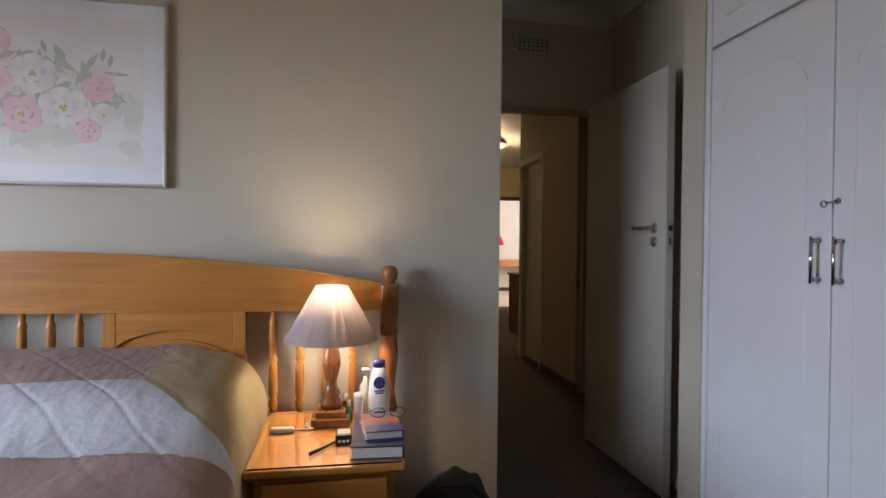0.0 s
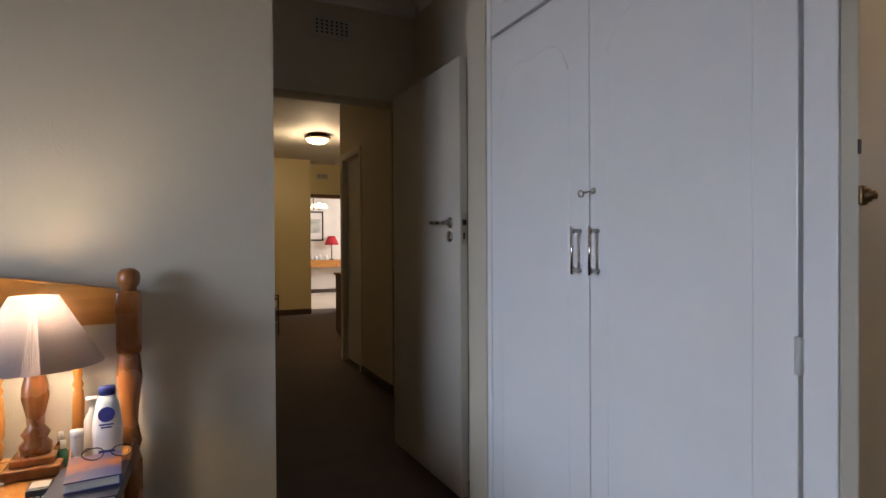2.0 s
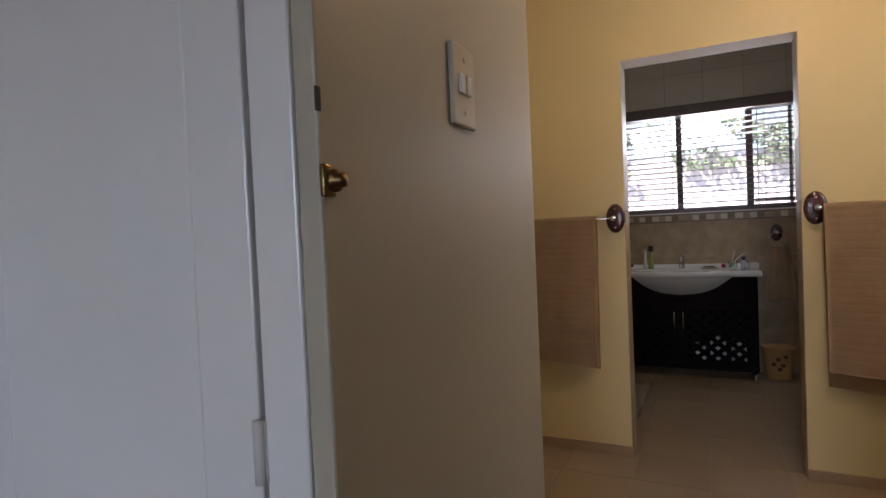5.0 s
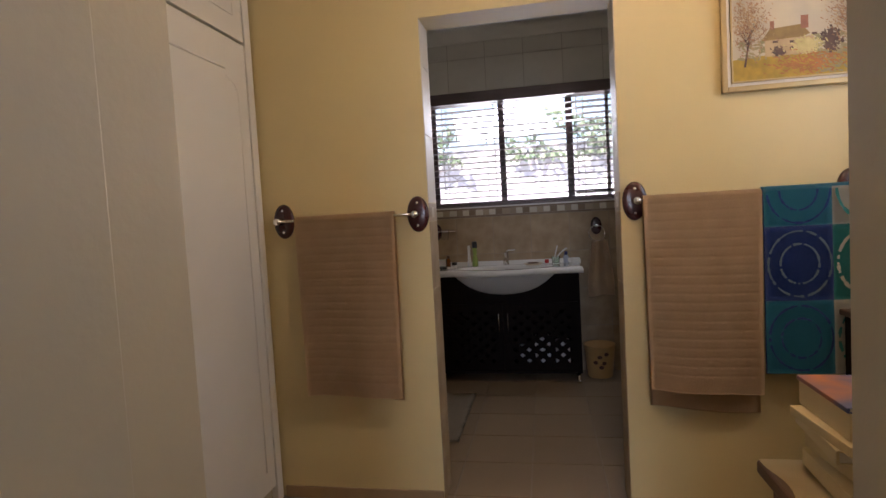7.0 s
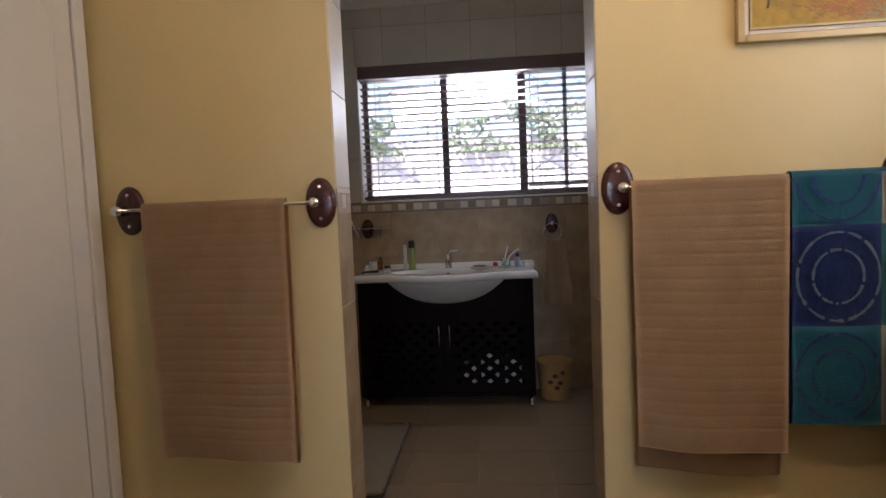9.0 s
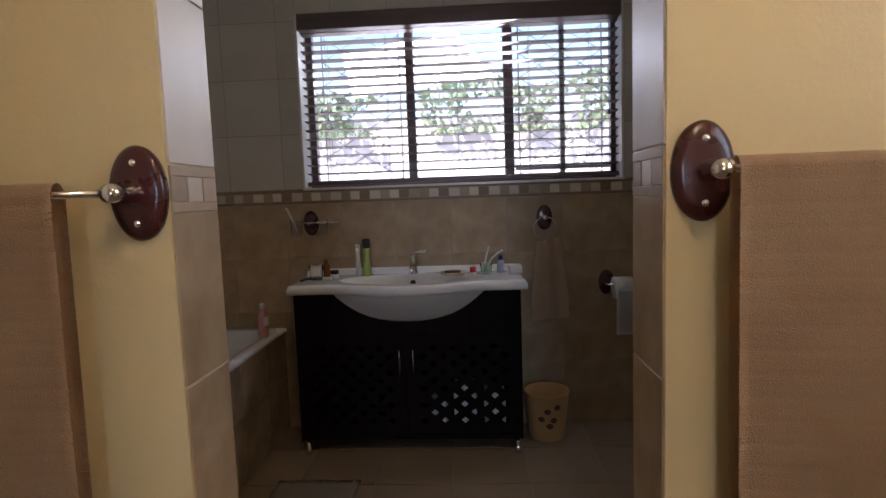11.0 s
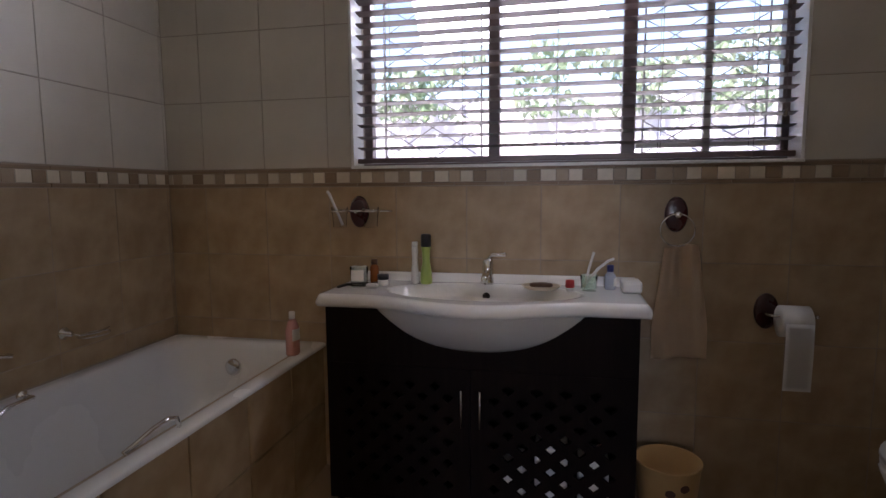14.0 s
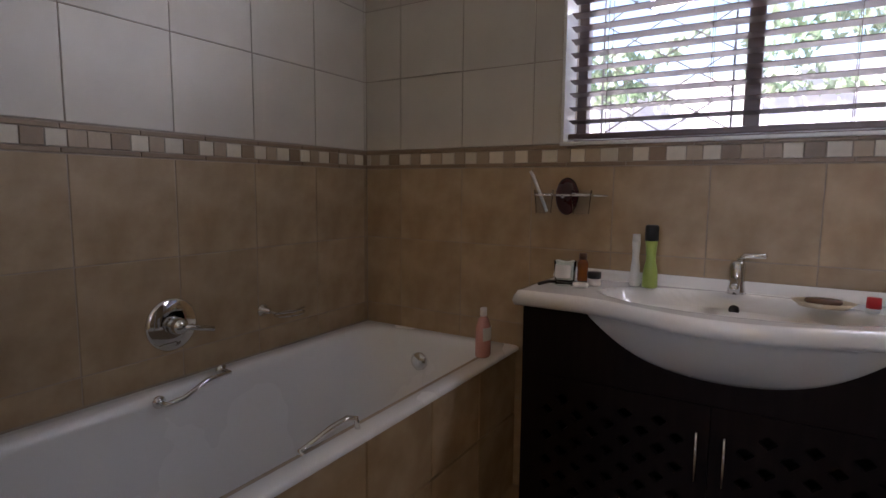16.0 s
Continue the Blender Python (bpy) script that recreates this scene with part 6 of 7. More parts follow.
# basin tap
tap = thing("basin_tap", (5.745, VC, LEDGE), "chrome single-lever basin tap", "tap")
bm = lathe(bmesh.new(), [(0.026, LEDGE), (0.024, LEDGE + 0.008), (0.021, LEDGE + 0.03), (0.021, LEDGE + 0.085), (0.017, LEDGE + 0.095), (0.001, LEDGE + 0.098)], (5.745, VC, 0), 22)
tube(bm, [(5.745, VC, LEDGE + 0.035), (5.70, VC, LEDGE + 0.045), (5.655, VC, LEDGE + 0.035), (5.640, VC, LEDGE + 0.022)], 0.013, 12)
part("body", bm, M_CHROME, tap, "", True)
part("lever", tube(bmesh.new(), [(5.745, VC, LEDGE + 0.096), (5.745, VC - 0.02, LEDGE + 0.112), (5.73, VC - 0.07, LEDGE + 0.115)], 0.008, 10), M_CHROME, tap, "", True)

S = VT + 0.0015
# things on the basin top
bottle("slim_bottle", (5.70, 0.822, S), [(0.011, 0), (0.016, 0.004), (0.013, 0.06), (0.010, 0.09), (0.012, 0.125), (0.012, 0.14)], M_PLASTW, "slim white bottle on the basin", [(0.0115, 0.1405), (0.011, 0.160), (0.001, 0.161)], M_PLASTW)
bottle("spray_bottle", (5.70, 0.778, S), [(0.019, 0), (0.023, 0.005), (0.021, 0.05), (0.014, 0.085), (0.016, 0.125), (0.019, 0.142)], M_LIME, "lime green spray bottle with a black cap", [(0.0195, 0.1425), (0.0195, 0.185), (0.016, 0.19), (0.001, 0.19)], M_BLACK)
cup = thing("glass_tumbler", (5.60, 1.01, S), "clear glass tumbler with a printed label", "glass")
cb = part("body", lathe(bmesh.new(), [(0.030, S), (0.034, S + 0.075), (0.0315, S + 0.075), (0.028, S + 0.010), (0.001, S + 0.009)], (5.60, 1.01, 0), 24), M_THIN, cup, "", True)
part("label_band", grid(bmesh.new(), 10, 1, lambda u, v: Vector((5.60 + 0.0335 * math.cos(2.4 + 1.6 * u), 1.01 + 0.0335 * math.sin(2.4 + 1.6 * u), S + 0.025 + 0.04 * v))), M_PLASTW, cup)
bottle("medicine_bottle", (5.70, 0.985, S), [(0.016, 0), (0.017, 0.004), (0.017, 0.06), (0.010, 0.07)], M_TINT, "small amber bottle on the basin", [(0.012, 0.071), (0.012, 0.09), (0.001, 0.091)], M_BROWN)
jar = bottle("jar", (5.64, 0.93, S), [(0.019, 0), (0.020, 0.004), (0.020, 0.022)], M_PLASTW, "small white jar with a black lid", [(0.021, 0.0225), (0.021, 0.042), (0.001, 0.043)], M_BLACK)
solid("razor", tube(bmesh.new(), [(5.55, 1.075, S + 0.004), (5.60, 1.06, S + 0.006), (5.63, 0.965, S + 0.006), (5.635, 0.95, S + 0.008)], 0.005, 8), M_BLACK, "black razor lying on the basin", "razor", smooth=True)
solid("toothpaste_tube", cube(5.565, 5.59, 0.93, 0.975, S, S + 0.016, 0.006), M_PLASTW, "crumpled white tube lying on the basin", "tube")
so = thing("soap_dish", (5.62, 0.345, S), "cream soap dish with a bar of soap", "soap dish")
part("dish", lathe(bmesh.new(), [(0.040, S), (0.052, S + 0.014), (0.049, S + 0.014), (0.038, S + 0.004), (0.001, S + 0.004)], (5.66, 0.345, 0), 26, squash=1.35), M_SOAP, so, "", True)
part("soap", lathe(bmesh.new(), [(0.024, S + 0.005), (0.030, S + 0.012), (0.028, S + 0.020), (0.001, S + 0.022)], (5.66, 0.345, 0), 20, squash=1.4), M_BROWN, so, "", True)
tg = thing("toothbrush_glass", (5.66, 0.18, S), "pale green glass holding toothbrushes", "glass")
part("body", lathe(bmesh.new(), [(0.026, S), (0.030, S + 0.055), (0.0275, S + 0.055), (0.024, S + 0.008), (0.001, S + 0.007)], (5.66, 0.18, 0), 22), glass("green_glass", (0.80, 0.92, 0.84), 0.03, 1.05), tg, "", True)
part("toothbrush", tube(bmesh.new(), [(5.66, 0.195, S + 0.01), (5.66, 0.18, S + 0.08), (5.66, 0.165, S + 0.135)], 0.0045, 8), M_PLASTW, tg, "", True)
part("toothbrush", tube(bmesh.new(), [(5.665, 0.20, S + 0.01), (5.67, 0.15, S + 0.075), (5.67, 0.115, S + 0.105), (5.67, 0.095, S + 0.112)], 0.005, 8), M_PLASTW, tg, "", True)
bottle("red_cap_bottle", (5.64, 0.245, S), [(0.012, 0), (0.014, 0.003), (0.015, 0.012)], M_PLASTW, "small tube with a red cap", [(0.016, 0.0125), (0.015, 0.038), (0.001, 0.039)], M_REDP)
bottle("mouthwash_bottle", (5.70, 0.105, S), [(0.017, 0), (0.019, 0.004), (0.019, 0.05), (0.010, 0.062)], mat("clear_blue_plastic", (0.45, 0.50, 0.62), 0.15), "clear bottle with a blue cap", [(0.012, 0.063), (0.012, 0.086), (0.001, 0.087)], M_BLUEP, bar=((0.0195, 0.012, 0.04, M_PLASTW),))
solid("soap_box", cube(5.62, 5.71, 0.006, 0.072, S, S + 0.040, 0.008, 3), M_PLASTW, "small white box on the basin's end", "box")

# bottle on the bath's corner
bb = bottle("bubble_bath_bottle", (5.62, 1.300, RIM + 0.001), [(0.028, 0), (0.033, 0.005), (0.033, 0.10), (0.022, 0.13), (0.012, 0.142)], M_PINKL, "pink bubble bath bottle on the bath's rim", [(0.0145, 0.1425), (0.0145, 0.170), (0.001, 0.171)], M_PLASTW, 0.75, ((0.0338, 0.060, 0.105, M_PLASTW),))


# oval-plated accessories on the window wall
def oval_plate(parent, y, z):
    bm = lathe(bmesh.new(), [(0.040, 0.0), (0.040, 0.007), (0.036, 0.012), (0.026, 0.015), (0.0005, 0.016)], (BATH_X1 - 0.001, y, z), 36, (-1, 0, 0), 1.6)
    return part("plate", bm, M_MAHOG, parent, "oval mahogany plate", True)


tr = thing("towel_ring", (BATH_X1, -0.128, 1.0), "chrome towel ring on an oval mahogany plate", "towel ring")
oval_plate(tr, -0.128, 1.095)
bm = lathe(bmesh.new(), [(0.010, 0.014), (0.012, 0.022), (0.008, 0.03), (0.012, 0.045), (0.001, 0.047)], (BATH_X1, -0.128, 1.095), 16, (-1, 0, 0))
part("stud", bm, M_CHROME, tr, "", True)
part("ring", tube(bmesh.new(), [(BATH_X1 - 0.04, -0.128 + 0.058 * math.cos(a), 1.040 + 0.058 * math.sin(a)) for a in np.linspace(0, 2 * math.pi, 33)], 0.0028, 8), M_CHROME, tr, "", True)


def hand_towel(u, v):
    y = -0.145 + (u - 0.5) * (0.115 + 0.075 * min(1, v * 1.4))
    z = 0.985 - 0.41 * v
    fold = 0.016 * math.sin(u * 13 + 1.0) * (1 - 0.5 * v) + 0.006 * noise.noise((u * 5, v * 4, 2))
    return Vector((BATH_X1 - 0.045 + fold - 0.008 * v, y, z + 0.008 * math.sin(5 * u)))


bm = grid(bmesh.new(), 40, 30, hand_towel)
bmesh.ops.solidify(bm, geom=list(bm.faces), thickness=0.008)
solid("hand_towel", bm, M_HANDT, "beige hand towel hanging through the ring", "towel", smooth=True)

hp = thing("toilet_roll_holder", (BATH_X1, -0.45, 0.70), "chrome roll holder on an oval mahogany plate", "toilet roll holder")
oval_plate(hp, -0.440, 0.752)
bm = tube(bmesh.new(), [(BATH_X1 - 0.012, -0.425, 0.752), (BATH_X1 - 0.075, -0.425, 0.752), (BATH_X1 - 0.085, -0.435, 0.752), (BATH_X1 - 0.085, -0.57, 0.752)], 0.005, 10)
lathe(bm, [(0.007, 0), (0.008, 0.006), (0.001, 0.011)], (BATH_X1 - 0.085, -0.568, 0.752), 12, (0, -1, 0))
part("arm", bm, M_CHROME, hp, "", True)
tp = thing("toilet_roll", (BATH_X1 - 0.085, -0.515, 0.70), "white toilet roll with paper hanging down", "toilet roll")
bm = bmesh.new()
cyl = [(0.022, -0.044), (0.054, -0.044), (0.054, 0.044), (0.022, 0.044)]
lathe(bm, cyl, (BATH_X1 - 0.085, -0.500, 0.735), 32, (0, -1, 0))
part("roll", bm, M_ROLL, tp, "", True)
bm = grid(bmesh.new(), 6, 14, lambda u, v: Vector((BATH_X1 - 0.140 - 0.003 * math.sin(4 * v), -0.457 - 0.086 * u, 0.738 - 0.23 * v)))
bmesh.ops.solidify(bm, geom=list(bm.faces), thickness=0.0015)
part("sheet", bm, M_ROLL, tp, "", True)

gh = thing("tumbler_holder", (BATH_X1, 1.083, 1.0), "chrome double tumbler holder on an oval plate", "tumbler holder")
oval_plate(gh, 1.083, 1.104)
bm = bmesh.new()
rod(bm, (BATH_X1 - 0.012, 1.083, 1.104), (BATH_X1 - 0.055, 1.083, 1.104), 0.006)
for y in (1.140, 1.010):
    tube(bm, [(BATH_X1 - 0.075 + 0.036 * math.cos(a), y + 0.036 * math.sin(a), 1.108) for a in np.linspace(0, 2 * math.pi, 25)], 0.003, 6)
tube(bm, [(BATH_X1 - 0.055, 1.17, 1.108), (BATH_X1 - 0.055, 0.93, 1.108)], 0.004, 8)
part("frame", bm, M_CHROME, gh, "", True)
for y in (1.140, 1.010):
    g = solid("tumbler", lathe(bmesh.new(), [(0.026, 1.045), (0.033, 1.125), (0.031, 1.125), (0.024, 1.05), (0.001, 1.049)], (BATH_X1 - 0.075, y, 0), 22), M_CLEARP, "clear tumbler held in the wall bracket", "glass", smooth=True, group="tumblers in the holder")
solid("toothbrush", tube(bmesh.new(), [(BATH_X1 - 0.075, 1.128, 1.052), (BATH_X1 - 0.078, 1.165, 1.14), (BATH_X1 - 0.078, 1.18, 1.175), (BATH_X1 - 0.085, 1.187, 1.187)], 0.0055, 8), M_PLASTW, "white toothbrush standing in the tumbler", "toothbrush", smooth=True)

# bin, mat, toilet
bn = thing("waste_bin", (5.67, -0.105, 0), "cream plastic bin with brown printed spots", "waste bin")
part("body", lathe(bmesh.new(), [(0.085, 0), (0.088, 0.006), (0.110, 0.228), (0.113, 0.231), (0.113, 0.238), (0.106, 0.235), (0.083, 0.012), (0.001, 0.010)], (5.67, -0.105, 0), 32), M_BIN, bn, "", True)
for a, z in ((3.05, 0.16), (3.35, 0.115), (2.75, 0.12), (3.15, 0.085), (3.5, 0.18)):
    r = 0.0885 + 0.0225 * z / 0.228
    part("spot", lathe(bmesh.new(), [(0.017, 0), (0.015, 0.001)], (5.67 + r * math.cos(a), -0.105 + r * math.sin(a), z), 12, (math.cos(a), math.sin(a), 0), 0.8), M_BINP, bn)
bm = grid(bmesh.new(), 20, 14, lambda u, v: Vector((4.42 + 0.80 * u, 0.755 + 0.36 * v, 0.012 + 0.003 * noise.noise((u * 7, v * 5, 0)))))
bmesh.ops.solidify(bm, geom=list(bm.faces), thickness=0.011)
solid("bath_mat", bm, M_MATB, "beige bath mat lying beside the tub", "bath mat", smooth=True)
wc = thing("toilet", (5.40, -1.0, 0), "white ceramic toilet with closed lid", "toilet")
WX, WY = 5.40, -0.86
bm = lathe(bmesh.new(), [(0.11, 0.0), (0.12, 0.02), (0.115, 0.16), (0.16, 0.30), (0.185, 0.375), (0.18, 0.385), (0.001, 0.386)], (WX, WY, 0), 32)
for v in bm.verts:
    v.co.y = WY + (v.co.y - WY) * 1.25
box(bm, WX - 0.11, WX + 0.11, -1.24, WY - 0.05, 0.0, 0.38, 0.02)
part("pan", bm, M_CERAMIC, wc, "", True)
bm = lathe(bmesh.new(), [(0.185, 0.387), (0.19, 0.392), (0.19, 0.400), (0.186, 0.404)], (WX, WY, 0), 36)
for v in bm.verts:
    v.co.y = WY + (v.co.y - WY) * 1.2
part("seat", bm, M_PLASTW, wc, "", True)
bm = lathe(bmesh.new(), [(0.186, 0.4065), (0.192, 0.410), (0.190, 0.424), (0.16, 0.432), (0.001, 0.434)], (WX, WY, 0), 36)
for v in bm.verts:
    v.co.y = WY + (v.co.y - WY) * 1.2
part("lid", bm, M_PLASTW, wc, "", True)
part("cistern", cube(WX - 0.19, WX + 0.19, -1.44, -1.24, 0.40, 0.76, 0.025, 3), M_CERAMIC, wc)
part("cistern_lid", cube(WX - 0.2, WX + 0.2, -1.445, -1.23, 0.761, 0.79, 0.01), M_CERAMIC, wc)
part("flush_button", lathe(bmesh.new(), [(0.02, 0.79), (0.018, 0.798)], (WX, -1.34, 0), 16), M_CHROME, wc)

# shower screen
SY, SX = -0.405, 4.842
sh = thing("shower_screen", (4.5, SY, 0), "framed glass shower screen with a white handle", "shower")
part("corner_post", cube(SX - 0.01, SX + 0.05, SY - 0.06, SY, 0.0, 2.0, 0.006), M_ALU, sh, "satin aluminium corner post")
part("post", cube(4.062, 4.09, SY - 0.03, SY - 0.005, 0.0, 2.0, 0.003), M_ALU, sh)
part("top_rail", cube(4.09, SX - 0.011, SY - 0.03, SY - 0.005, 1.96, 2.0, 0.003), M_ALU, sh)
part("bottom_rail", cube(4.09, SX - 0.011, SY - 0.03, SY - 0.005, 0.10, 0.14, 0.003), M_ALU, sh)
part("top_rail", cube(SX + 0.005, SX + 0.035, -1.445, SY - 0.061, 1.96, 2.0, 0.003), M_ALU, sh)
part("bottom_rail", cube(SX + 0.005, SX + 0.035, -1.445, SY - 0.061, 0.10, 0.14, 0.003), M_ALU, sh)
gp = part("pane", cube(4.091, SX - 0.012, SY - 0.020, SY - 0.014, 0.141, 1.959), M_GLASS, sh)
gp.visible_shadow = False
gp = part("pane", cube(SX + 0.017, SX + 0.023, -1.444, SY - 0.062, 0.141, 1.959), M_GLASS, sh)
gp.visible_shadow = False
bm = rod(bmesh.new(), (SX - 0.10, SY + 0.02, 1.165), (SX - 0.20, SY + 0.02, 1.165), 0.018, seg=16)
for x in (SX - 0.105, SX - 0.195):
    lathe(bm, [(0.021, -0.012), (0.024, 0), (0.021, 0.012)], (x, SY + 0.02, 1.165), 16, (1, 0, 0))
    rod(bm, (x, SY + 0.02, 1.165), (x, SY - 0.013, 1.165), 0.009)
part("handle", bm, M_PLASTW, sh, "white plastic pull handle", True)
solid("shower_tray", cube(4.065, SX + 0.06, -1.445, SY + 0.0, 0.0, 0.099, 0.01), M_ACRYL, "low white acrylic shower tray inside the screen", "shower tray")

# ---- bathroom window and blind ----
w1 = thing("window_1", (5.95, 0.29, WIN_Z0), "wide bathroom window in three lights", "window", kind="structure")
WXF = 5.945
structure("window_sill", cube(BATH_X1 - 0.012, 5.93, WIN_Y0 + 0.001, WIN_Y1 - 0.001, WIN_Z0 - 0.0, WIN_Z0 + 0.012, 0.003), M_WHITE, "white painted window sill", "window sill")
structure("window_reveal", cube(BATH_X1 - 0.002, 5.93, WIN_Y1 - 0.012, WIN_Y1 - 0.0005, WIN_Z0 + 0.013, WIN_Z1, 0.001), M_WHITE, "white painted window reveal", "window reveal")
structure("window_reveal", cube(BATH_X1 - 0.002, 5.93, WIN_Y0 + 0.0005, WIN_Y0 + 0.012, WIN_Z0 + 0.013, WIN_Z1, 0.001), M_WHITE, "white painted window reveal", "window reveal")
for y, w in ((WIN_Y1 - 0.04, 0.035), (0.540, 0.045), (0.020, 0.05), (WIN_Y0 + 0.005, 0.035)):
    part("window_frame", cube(WXF, WXF + 0.05, y - w / 2 + 0.01, y + w / 2 + 0.01, WIN_Z0 + 0.04, WIN_Z1 - 0.04, 0.003), M_BLIND, w1, "dark painted upright")
for z in (WIN_Z0 + 0.013, WIN_Z1 - 0.04):
    part("window_frame", cube(WXF, WXF + 0.05, WIN_Y0 + 0.002, WIN_Y1 - 0.002, z, z + 0.038, 0.003), M_BLIND, w1)
part("sash_bar", cube(WXF + 0.01, WXF + 0.04, -0.265, -0.240, WIN_Z0 + 0.05, WIN_Z1 - 0.041), M_WHITE, w1)
part("sash_bar", cube(WXF + 0.01, WXF + 0.04, -0.50, 0.0, 1.345, 1.375), M_WHITE, w1)
for y0, y1 in ((-0.505, 0.0), (0.052, 0.522), (0.572, 1.068)):
    g = part("pane", cube(WXF + 0.03, WXF + 0.034, y0, y1, WIN_Z0 + 0.05, WIN_Z1 - 0.042), M_GLASS, w1)
    g.visible_shadow = False
for y0, y1 in ((-0.47, -0.03), (0.61, 1.03)):
    bm = bmesh.new()
    for y in (y0, y1):
        rod(bm, (WXF + 0.065, y, WIN_Z0 + 0.03), (WXF + 0.065, y, WIN_Z1 - 0.05), 0.004, seg=6)
    n = 6
    dz = (WIN_Z1 - WIN_Z0 - 0.12) / n
    w = (y1 - y0) / 2
    for k in range(n):
        z = WIN_Z0 + 0.05 + k * dz
        for j in range(2):
            a = y0 + j * w
            rod(bm, (WXF + 0.065, a, z), (WXF + 0.065, a + w, z + dz), 0.0026, seg=6)
            rod(bm, (WXF + 0.065, a + w, z), (WXF + 0.065, a, z + dz), 0.0026, seg=6)
    part("burglar_bars", bm, M_BARS, w1, "thin diamond burglar bars")

bl = thing("venetian_blind", (5.875, 0.29, WIN_Z0 + 0.02), "dark wooden venetian blind with open slats", "blind")
BLX = 5.868
part("valance", cube(5.806, 5.90, WIN_Y0 + 0.013, WIN_Y1 - 0.013, 2.083, 2.163, 0.004), M_BLIND, bl)
z = 1.361
n = 17
pitch = 0.0445
sl = bpy.data.meshes.new("slat")
b_ = cube(-0.024, 0.024, -(WIN_Y1 - WIN_Y0) / 2 + 0.018, (WIN_Y1 - WIN_Y0) / 2 - 0.018, -0.0014, 0.0014)
bmesh.ops.rotate(b_, verts=b_.verts, matrix=Matrix.Rotation(radians(7), 3, "Y"))
b_.to_mesh(sl)
b_.free()
sl.materials.append(M_BLIND)
for k in range(n):
    o = new("slat", sl)
    o.parent = bl
    o.location = Vector((BLX, (WIN_Y0 + WIN_Y1) / 2, z + pitch * k)) - ORIGIN[bl]
    o.rotation_euler = (0.004 * (rng.random() - 0.5), 0.05 * (rng.random() - 0.5), 0)
part("bottom_rail", cube(BLX - 0.025, BLX + 0.025, WIN_Y0 + 0.016, WIN_Y1 - 0.016, 1.298, 1.318, 0.004), M_BLIND, bl)
for y in (0.97, 0.66, 0.30, -0.07, -0.38):
    bm = rod(bmesh.new(), (BLX - 0.027, y, 1.30), (BLX - 0.027, y, 2.06), 0.0012, seg=5)
    rod(bm, (BLX + 0.027, y, 1.30), (BLX + 0.027, y, 2.06), 0.0012, seg=5)
    part("cord", bm, M_BLIND, bl)
    part("cord_button", lathe(bmesh.new(), [(0.006, 1.286), (0.006, 1.294)], (BLX, y, 0), 10), M_BLIND, bl)
bm = bmesh.new()
rod(bm, (BLX - 0.034, -0.475, 1.45), (BLX - 0.034, -0.475, 2.06), 0.0012, seg=5)
rod(bm, (BLX - 0.034, -0.465, 1.62), (BLX - 0.034, -0.465, 2.06), 0.0012, seg=5)
for y, zz in ((-0.475, 1.44), (-0.465, 1.61), (-0.47, 1.80)):
    lathe(bm, [(0.004, zz + 0.02), (0.008, zz + 0.012), (0.008, zz), (0.004, zz - 0.006)], (BLX - 0.034, y, 0), 10)
part("pull_cord", bm, M_BLIND, bl, "pull cords with turned toggles")

stand(0, 0)
# ---- garden outside the window ----
structure("ground", cube(-400, 400, -400, 400, -0.25, -0.15), M_PAVE, "pale sunlit paving outside the house", "ground")
structure("garden_wall", cube(10.2, 10.4, -12, 12, -0.15, 2.25), M_GWALL, "grey plastered garden wall", "garden wall")
hedge = bmesh.new()
for k in range(6500):
    y, h = rng.uniform(-6, 6), rng.random()
    top = 2.70 + 0.30 * noise.noise((y * 0.8, 0, 0))
    c = Vector((10.1 - 0.25 * rng.random() - 0.15 * noise.noise((y * 2, h * 3, 1)), y, 2.0 + (top - 2.0) * h))
    if noise.noise((y * 1.3, c.z * 2.0, 5)) < -0.18:
        continue
    q = Euler((rng.random() * 6, rng.random() * 6, rng.random() * 6)).to_matrix()
    s = 0.03 + 0.04 * rng.random()
    hedge.faces.new([hedge.verts.new(c + q @ Vector(p) * s) for p in ((1, 0, 0), (0, 0.55, 0.1), (-1, 0, 0), (0, -0.55, 0.1))])
tagged(part("hedge", hedge, M_LEAF), "creeper of green leaves along the garden wall", "hedge", kind="stuff")

# ---- tiles: pieces of floors and walls ----
TILES = {}


def tile_mesh(key, w, h, d, m):
    """One bevelled tile in the xz plane, face towards -y; shared by alike pieces."""
    k = (key, round(w, 4), round(h, 4))
    if k not in TILES:
        e = min(0.0012, w / 5)
        me = bpy.data.meshes.new(key)
        v = [(-w / 2, 0, -h / 2), (w / 2, 0, -h / 2), (w / 2, 0, h / 2), (-w / 2, 0, h / 2),
             (-w / 2, -d + e, -h / 2), (w / 2, -d + e, -h / 2), (w / 2, -d + e, h / 2), (-w / 2, -d + e, h / 2),
             (-w / 2 + e, -d, -h / 2 + e), (w / 2 - e, -d, -h / 2 + e), (w / 2 - e, -d, h / 2 - e), (-w / 2 + e, -d, h / 2 - e)]
        f = [(8, 9, 10, 11)]
        for i in range(4):
            j = (i + 1) % 4
            f += [(i, j, j + 4, i + 4), (i + 4, j + 4, j + 8, i + 8)]
        me.from_pydata(v, [], f)
        me.materials.append(m)
        TILES[k] = me
    return TILES[k]


def tile(parent, name, m, at, w, h, rz, d=0.0035, rx=0.0):
    ob = new(name, tile_mesh(m.name, w, h, d, m))
    ob.parent = parent
    ob.location = at
    ob.rotation_euler = (rx + radians(0.12 * (rng.random() - 0.5)), 0, radians(rz) + radians(0.15 * (rng.random() - 0.5)))
    return ob


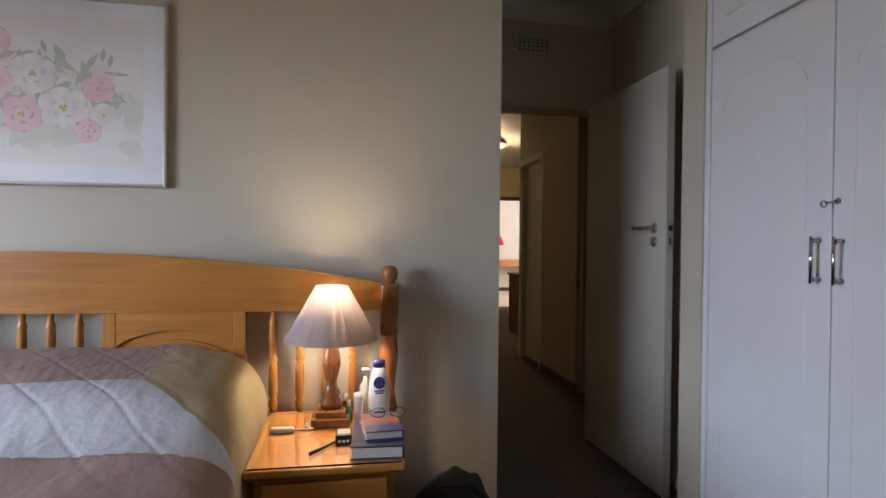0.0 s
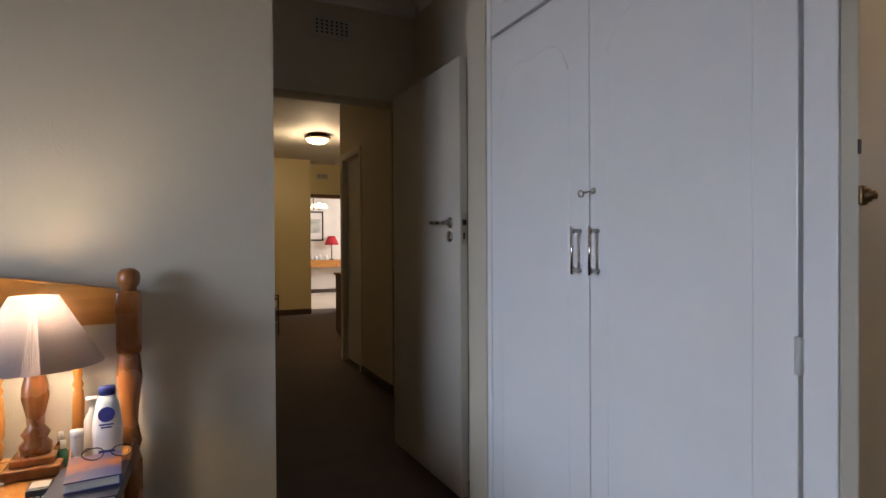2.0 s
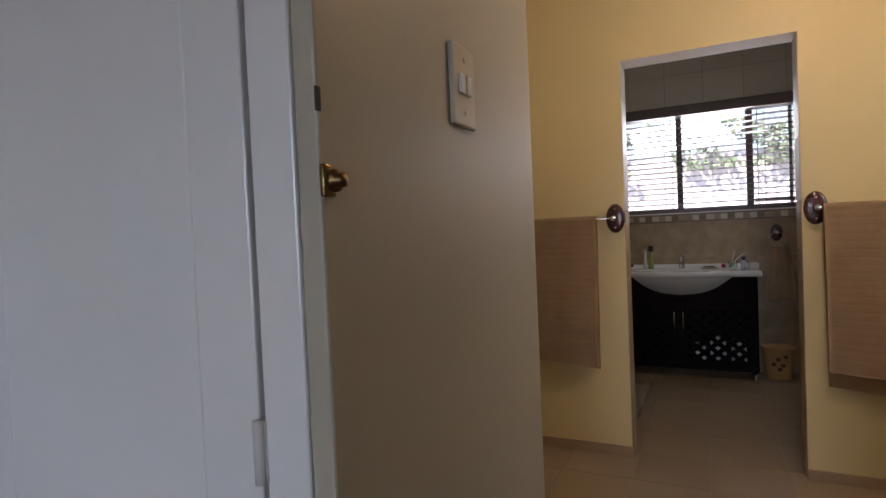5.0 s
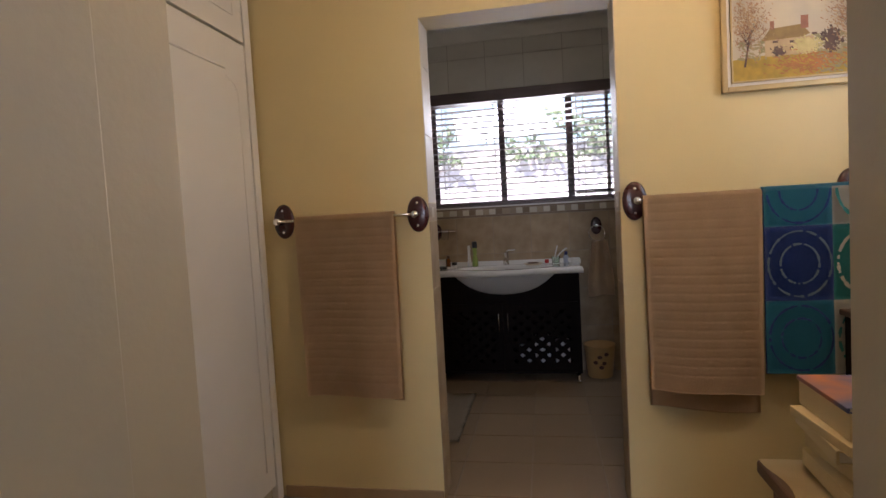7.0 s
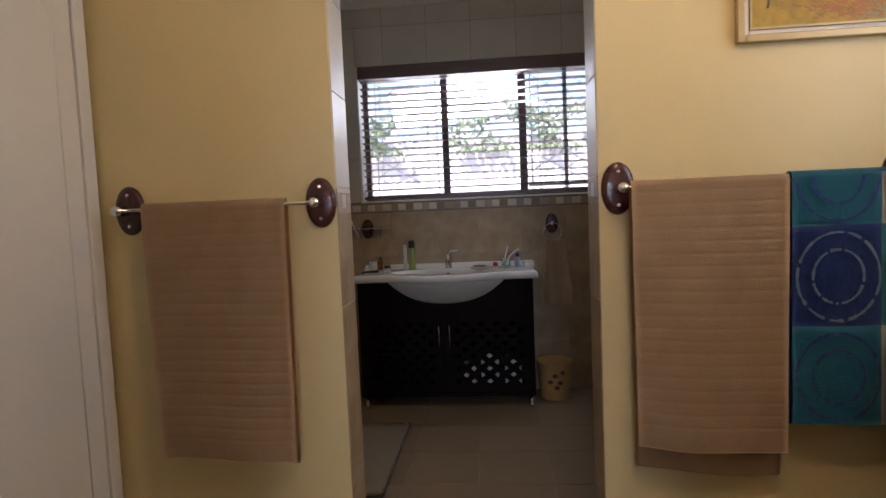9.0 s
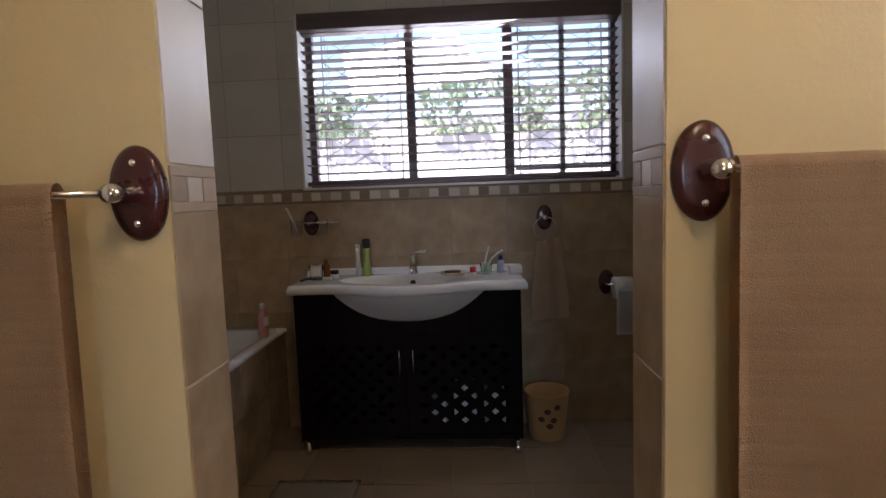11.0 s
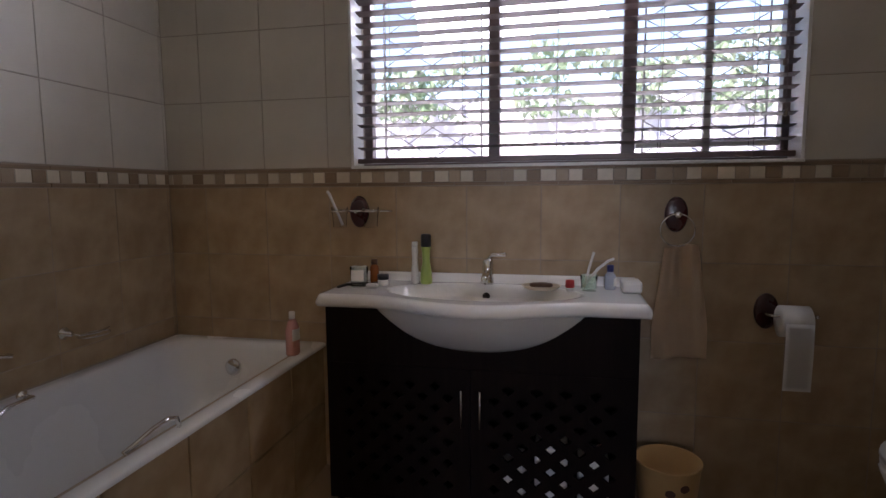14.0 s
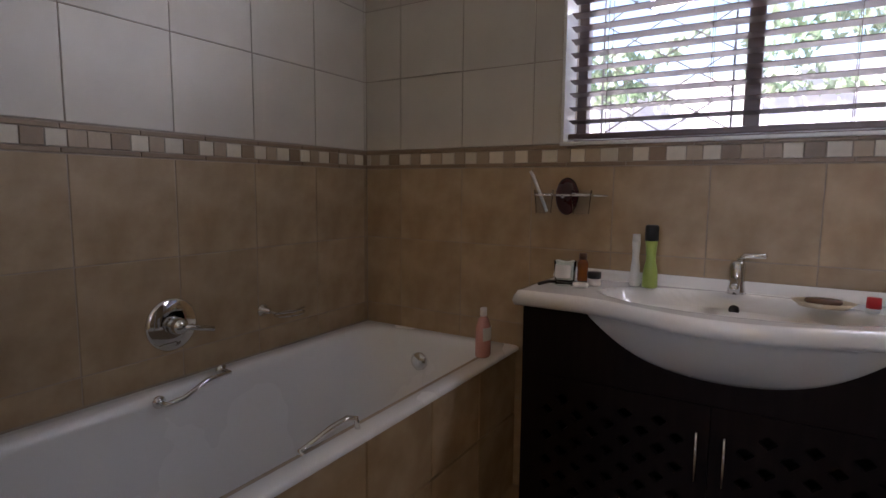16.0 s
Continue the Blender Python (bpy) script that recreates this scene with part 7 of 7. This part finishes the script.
J = 0.0032
ROWS_Z = [(0.0, 0.345), (0.345, 0.632), (0.632, 0.919), (0.919, 1.205)]
FRZ = 1.205, 1.280
TOPS = [(1.282, 1.565), (1.565, 1.848), (1.848, 2.131), (2.131, 2.414), (2.414, 2.537)]


def spans(a, b, start, step):
    """Tile edges from a to b on a lattice through start."""
    cuts = [a]
    k = math.ceil((a - start) / step + 1e-6)
    while start + k * step < b - 1e-4:
        if start + k * step - cuts[-1] > 0.02:
            cuts.append(start + k * step)
        k += 1
    cuts.append(b)
    return list(zip(cuts, cuts[1:]))


def tiled_wall(parent, f, rz, a, b, start, hole=None, low=0.0, step=0.2875):
    """Lays white tiles over a mosaic band over sand tiles; f(along, z) gives the place on the bed."""
    for z0, z1 in ROWS_Z + TOPS:
        if z1 <= low + 0.02:
            continue
        z0 = max(z0, low)
        for s0, s1 in spans(a, b, start, step):
            pieces = [(s0, s1, z0, z1)]
            if hole:
                h0, h1, k0, k1 = hole
                if s0 < h1 and s1 > h0 and z0 < k1 and z1 > k0:
                    pieces = []
                    if s0 < h0 - 0.015:
                        pieces.append((s0, h0, z0, z1))
                    if s1 > h1 + 0.015:
                        pieces.append((h1, s1, z0, z1))
                    if z1 > k1 + 0.01:
                        pieces.append((max(s0, h0), min(s1, h1), k1, z1))
            for p0, p1, q0, q1 in pieces:
                low_row = q1 < 1.21
                tile(parent, "tile", M_TILEB if low_row else M_TILEW, f((p0 + p1) / 2, (q0 + q1) / 2), p1 - p0 - J, q1 - q0 - J, rz, 0.0020 if low_row else 0.0035)
    # mosaic band: a thin strip, a row of squares, a thin strip
    z0, z1 = FRZ
    s = a
    i = 0
    while s < b - 0.02:
        w = min((0.050, 0.046, 0.058, 0.052)[i % 4], b - s)
        m = (M_FRL, M_FRD, M_FRL, M_FRB)[i % 4] if rng.random() < 0.85 else M_FRD
        tile(parent, "mosaic_tile", m, f(s + w / 2, (z0 + z1) / 2), w - 0.003, 0.042, rz, 0.004)
        s += w
        i += 1
    for zz in (z0 + 0.008, z1 - 0.008):
        for s0, s1 in spans(a, b, start + 0.1, 0.2):
            tile(parent, "mosaic_strip", M_FRB, f((s0 + s1) / 2, zz), s1 - s0 - 0.003, 0.012, rz, 0.004)


tiled_wall(wall_window, lambda a, z: (BATH_X1 + 0.002, a, z), -90, BATH_Y0 + 0.005, BATH_Y1, 1.791, (WIN_Y0, WIN_Y1, WIN_Z0, WIN_Z1), step=0.2875)
tiled_wall(wall_bath, lambda a, z: (a, BATH_Y1 + 0.002, z), 0, BATH_X0 - 0.07, BATH_X1, 4.941, low=0.552, step=0.2857)


def jamb_tiles(y, rz):
    """The tiled reveal of the doorway: broad tiles with the mosaic band at the same height."""
    x0, x1 = TOWEL_X + 0.003, BATH_X0 - 0.006
    xm, w = (x0 + x1) / 2, x1 - x0
    for z0, z1, m in ((0.0, 0.345, M_TILEB), (0.345, 0.919, M_TILEB), (0.919, 1.205, M_TILEB), (1.282, 1.565, M_TILEW), (1.565, 1.848, M_TILEW), (1.848, DOOR_H, M_TILEW)):
        tile(wall_towels, "tile", m, (xm, y, (z0 + z1) / 2), w - 0.002, z1 - z0 - J, rz)
    n = 3
    for k in range(n):
        tile(wall_towels, "mosaic_tile", (M_FRD, M_FRL, M_FRD)[k], (x0 + w * (k + 0.5) / n, y, 1.2425), w / n - 0.004, 0.042, rz, 0.004)
    for zz in (1.213, 1.272):
        tile(wall_towels, "mosaic_strip", M_FRD, (xm, y, zz), w - 0.003, 0.0165, rz, 0.004)


jamb_tiles(DOOR_Y1 + 0.002, 0)
jamb_tiles(DOOR_Y0 - 0.002, 180)
# inner face of the doorway wall
for z0, z1 in ROWS_Z + TOPS:
    for s0, s1 in spans(DOOR_Y1 + 0.01, 1.15 if z1 < 0.6 else BATH_Y1, 1.791, 0.294) + spans(BATH_Y0, DOOR_Y0 - 0.01, 1.791, 0.294):
        tile(wall_towels, "tile", M_TILEB if z1 < 1.21 else M_TILEW, (BATH_X0 - 0.002, (s0 + s1) / 2, (z0 + z1) / 2), s1 - s0 - J, z1 - z0 - J, 90)

# floor tiles
for x0, x1 in spans(2.16, BATH_X1 + 0.078, 4.95 - 0.33 * 9, 0.33):
    for y0, y1 in spans(-1.45, 2.15, 0.095, 0.33):
        if x0 > 3.85 or (y1 < 1.6 and y0 > -1.3):
            tile(floor_tiles, "floor_tile", M_FLOORT, ((x0 + x1) / 2, (y0 + y1) / 2, -0.0038), x1 - x0 - 0.005, y1 - y0 - 0.005, 0, 0.0042, -math.pi / 2)
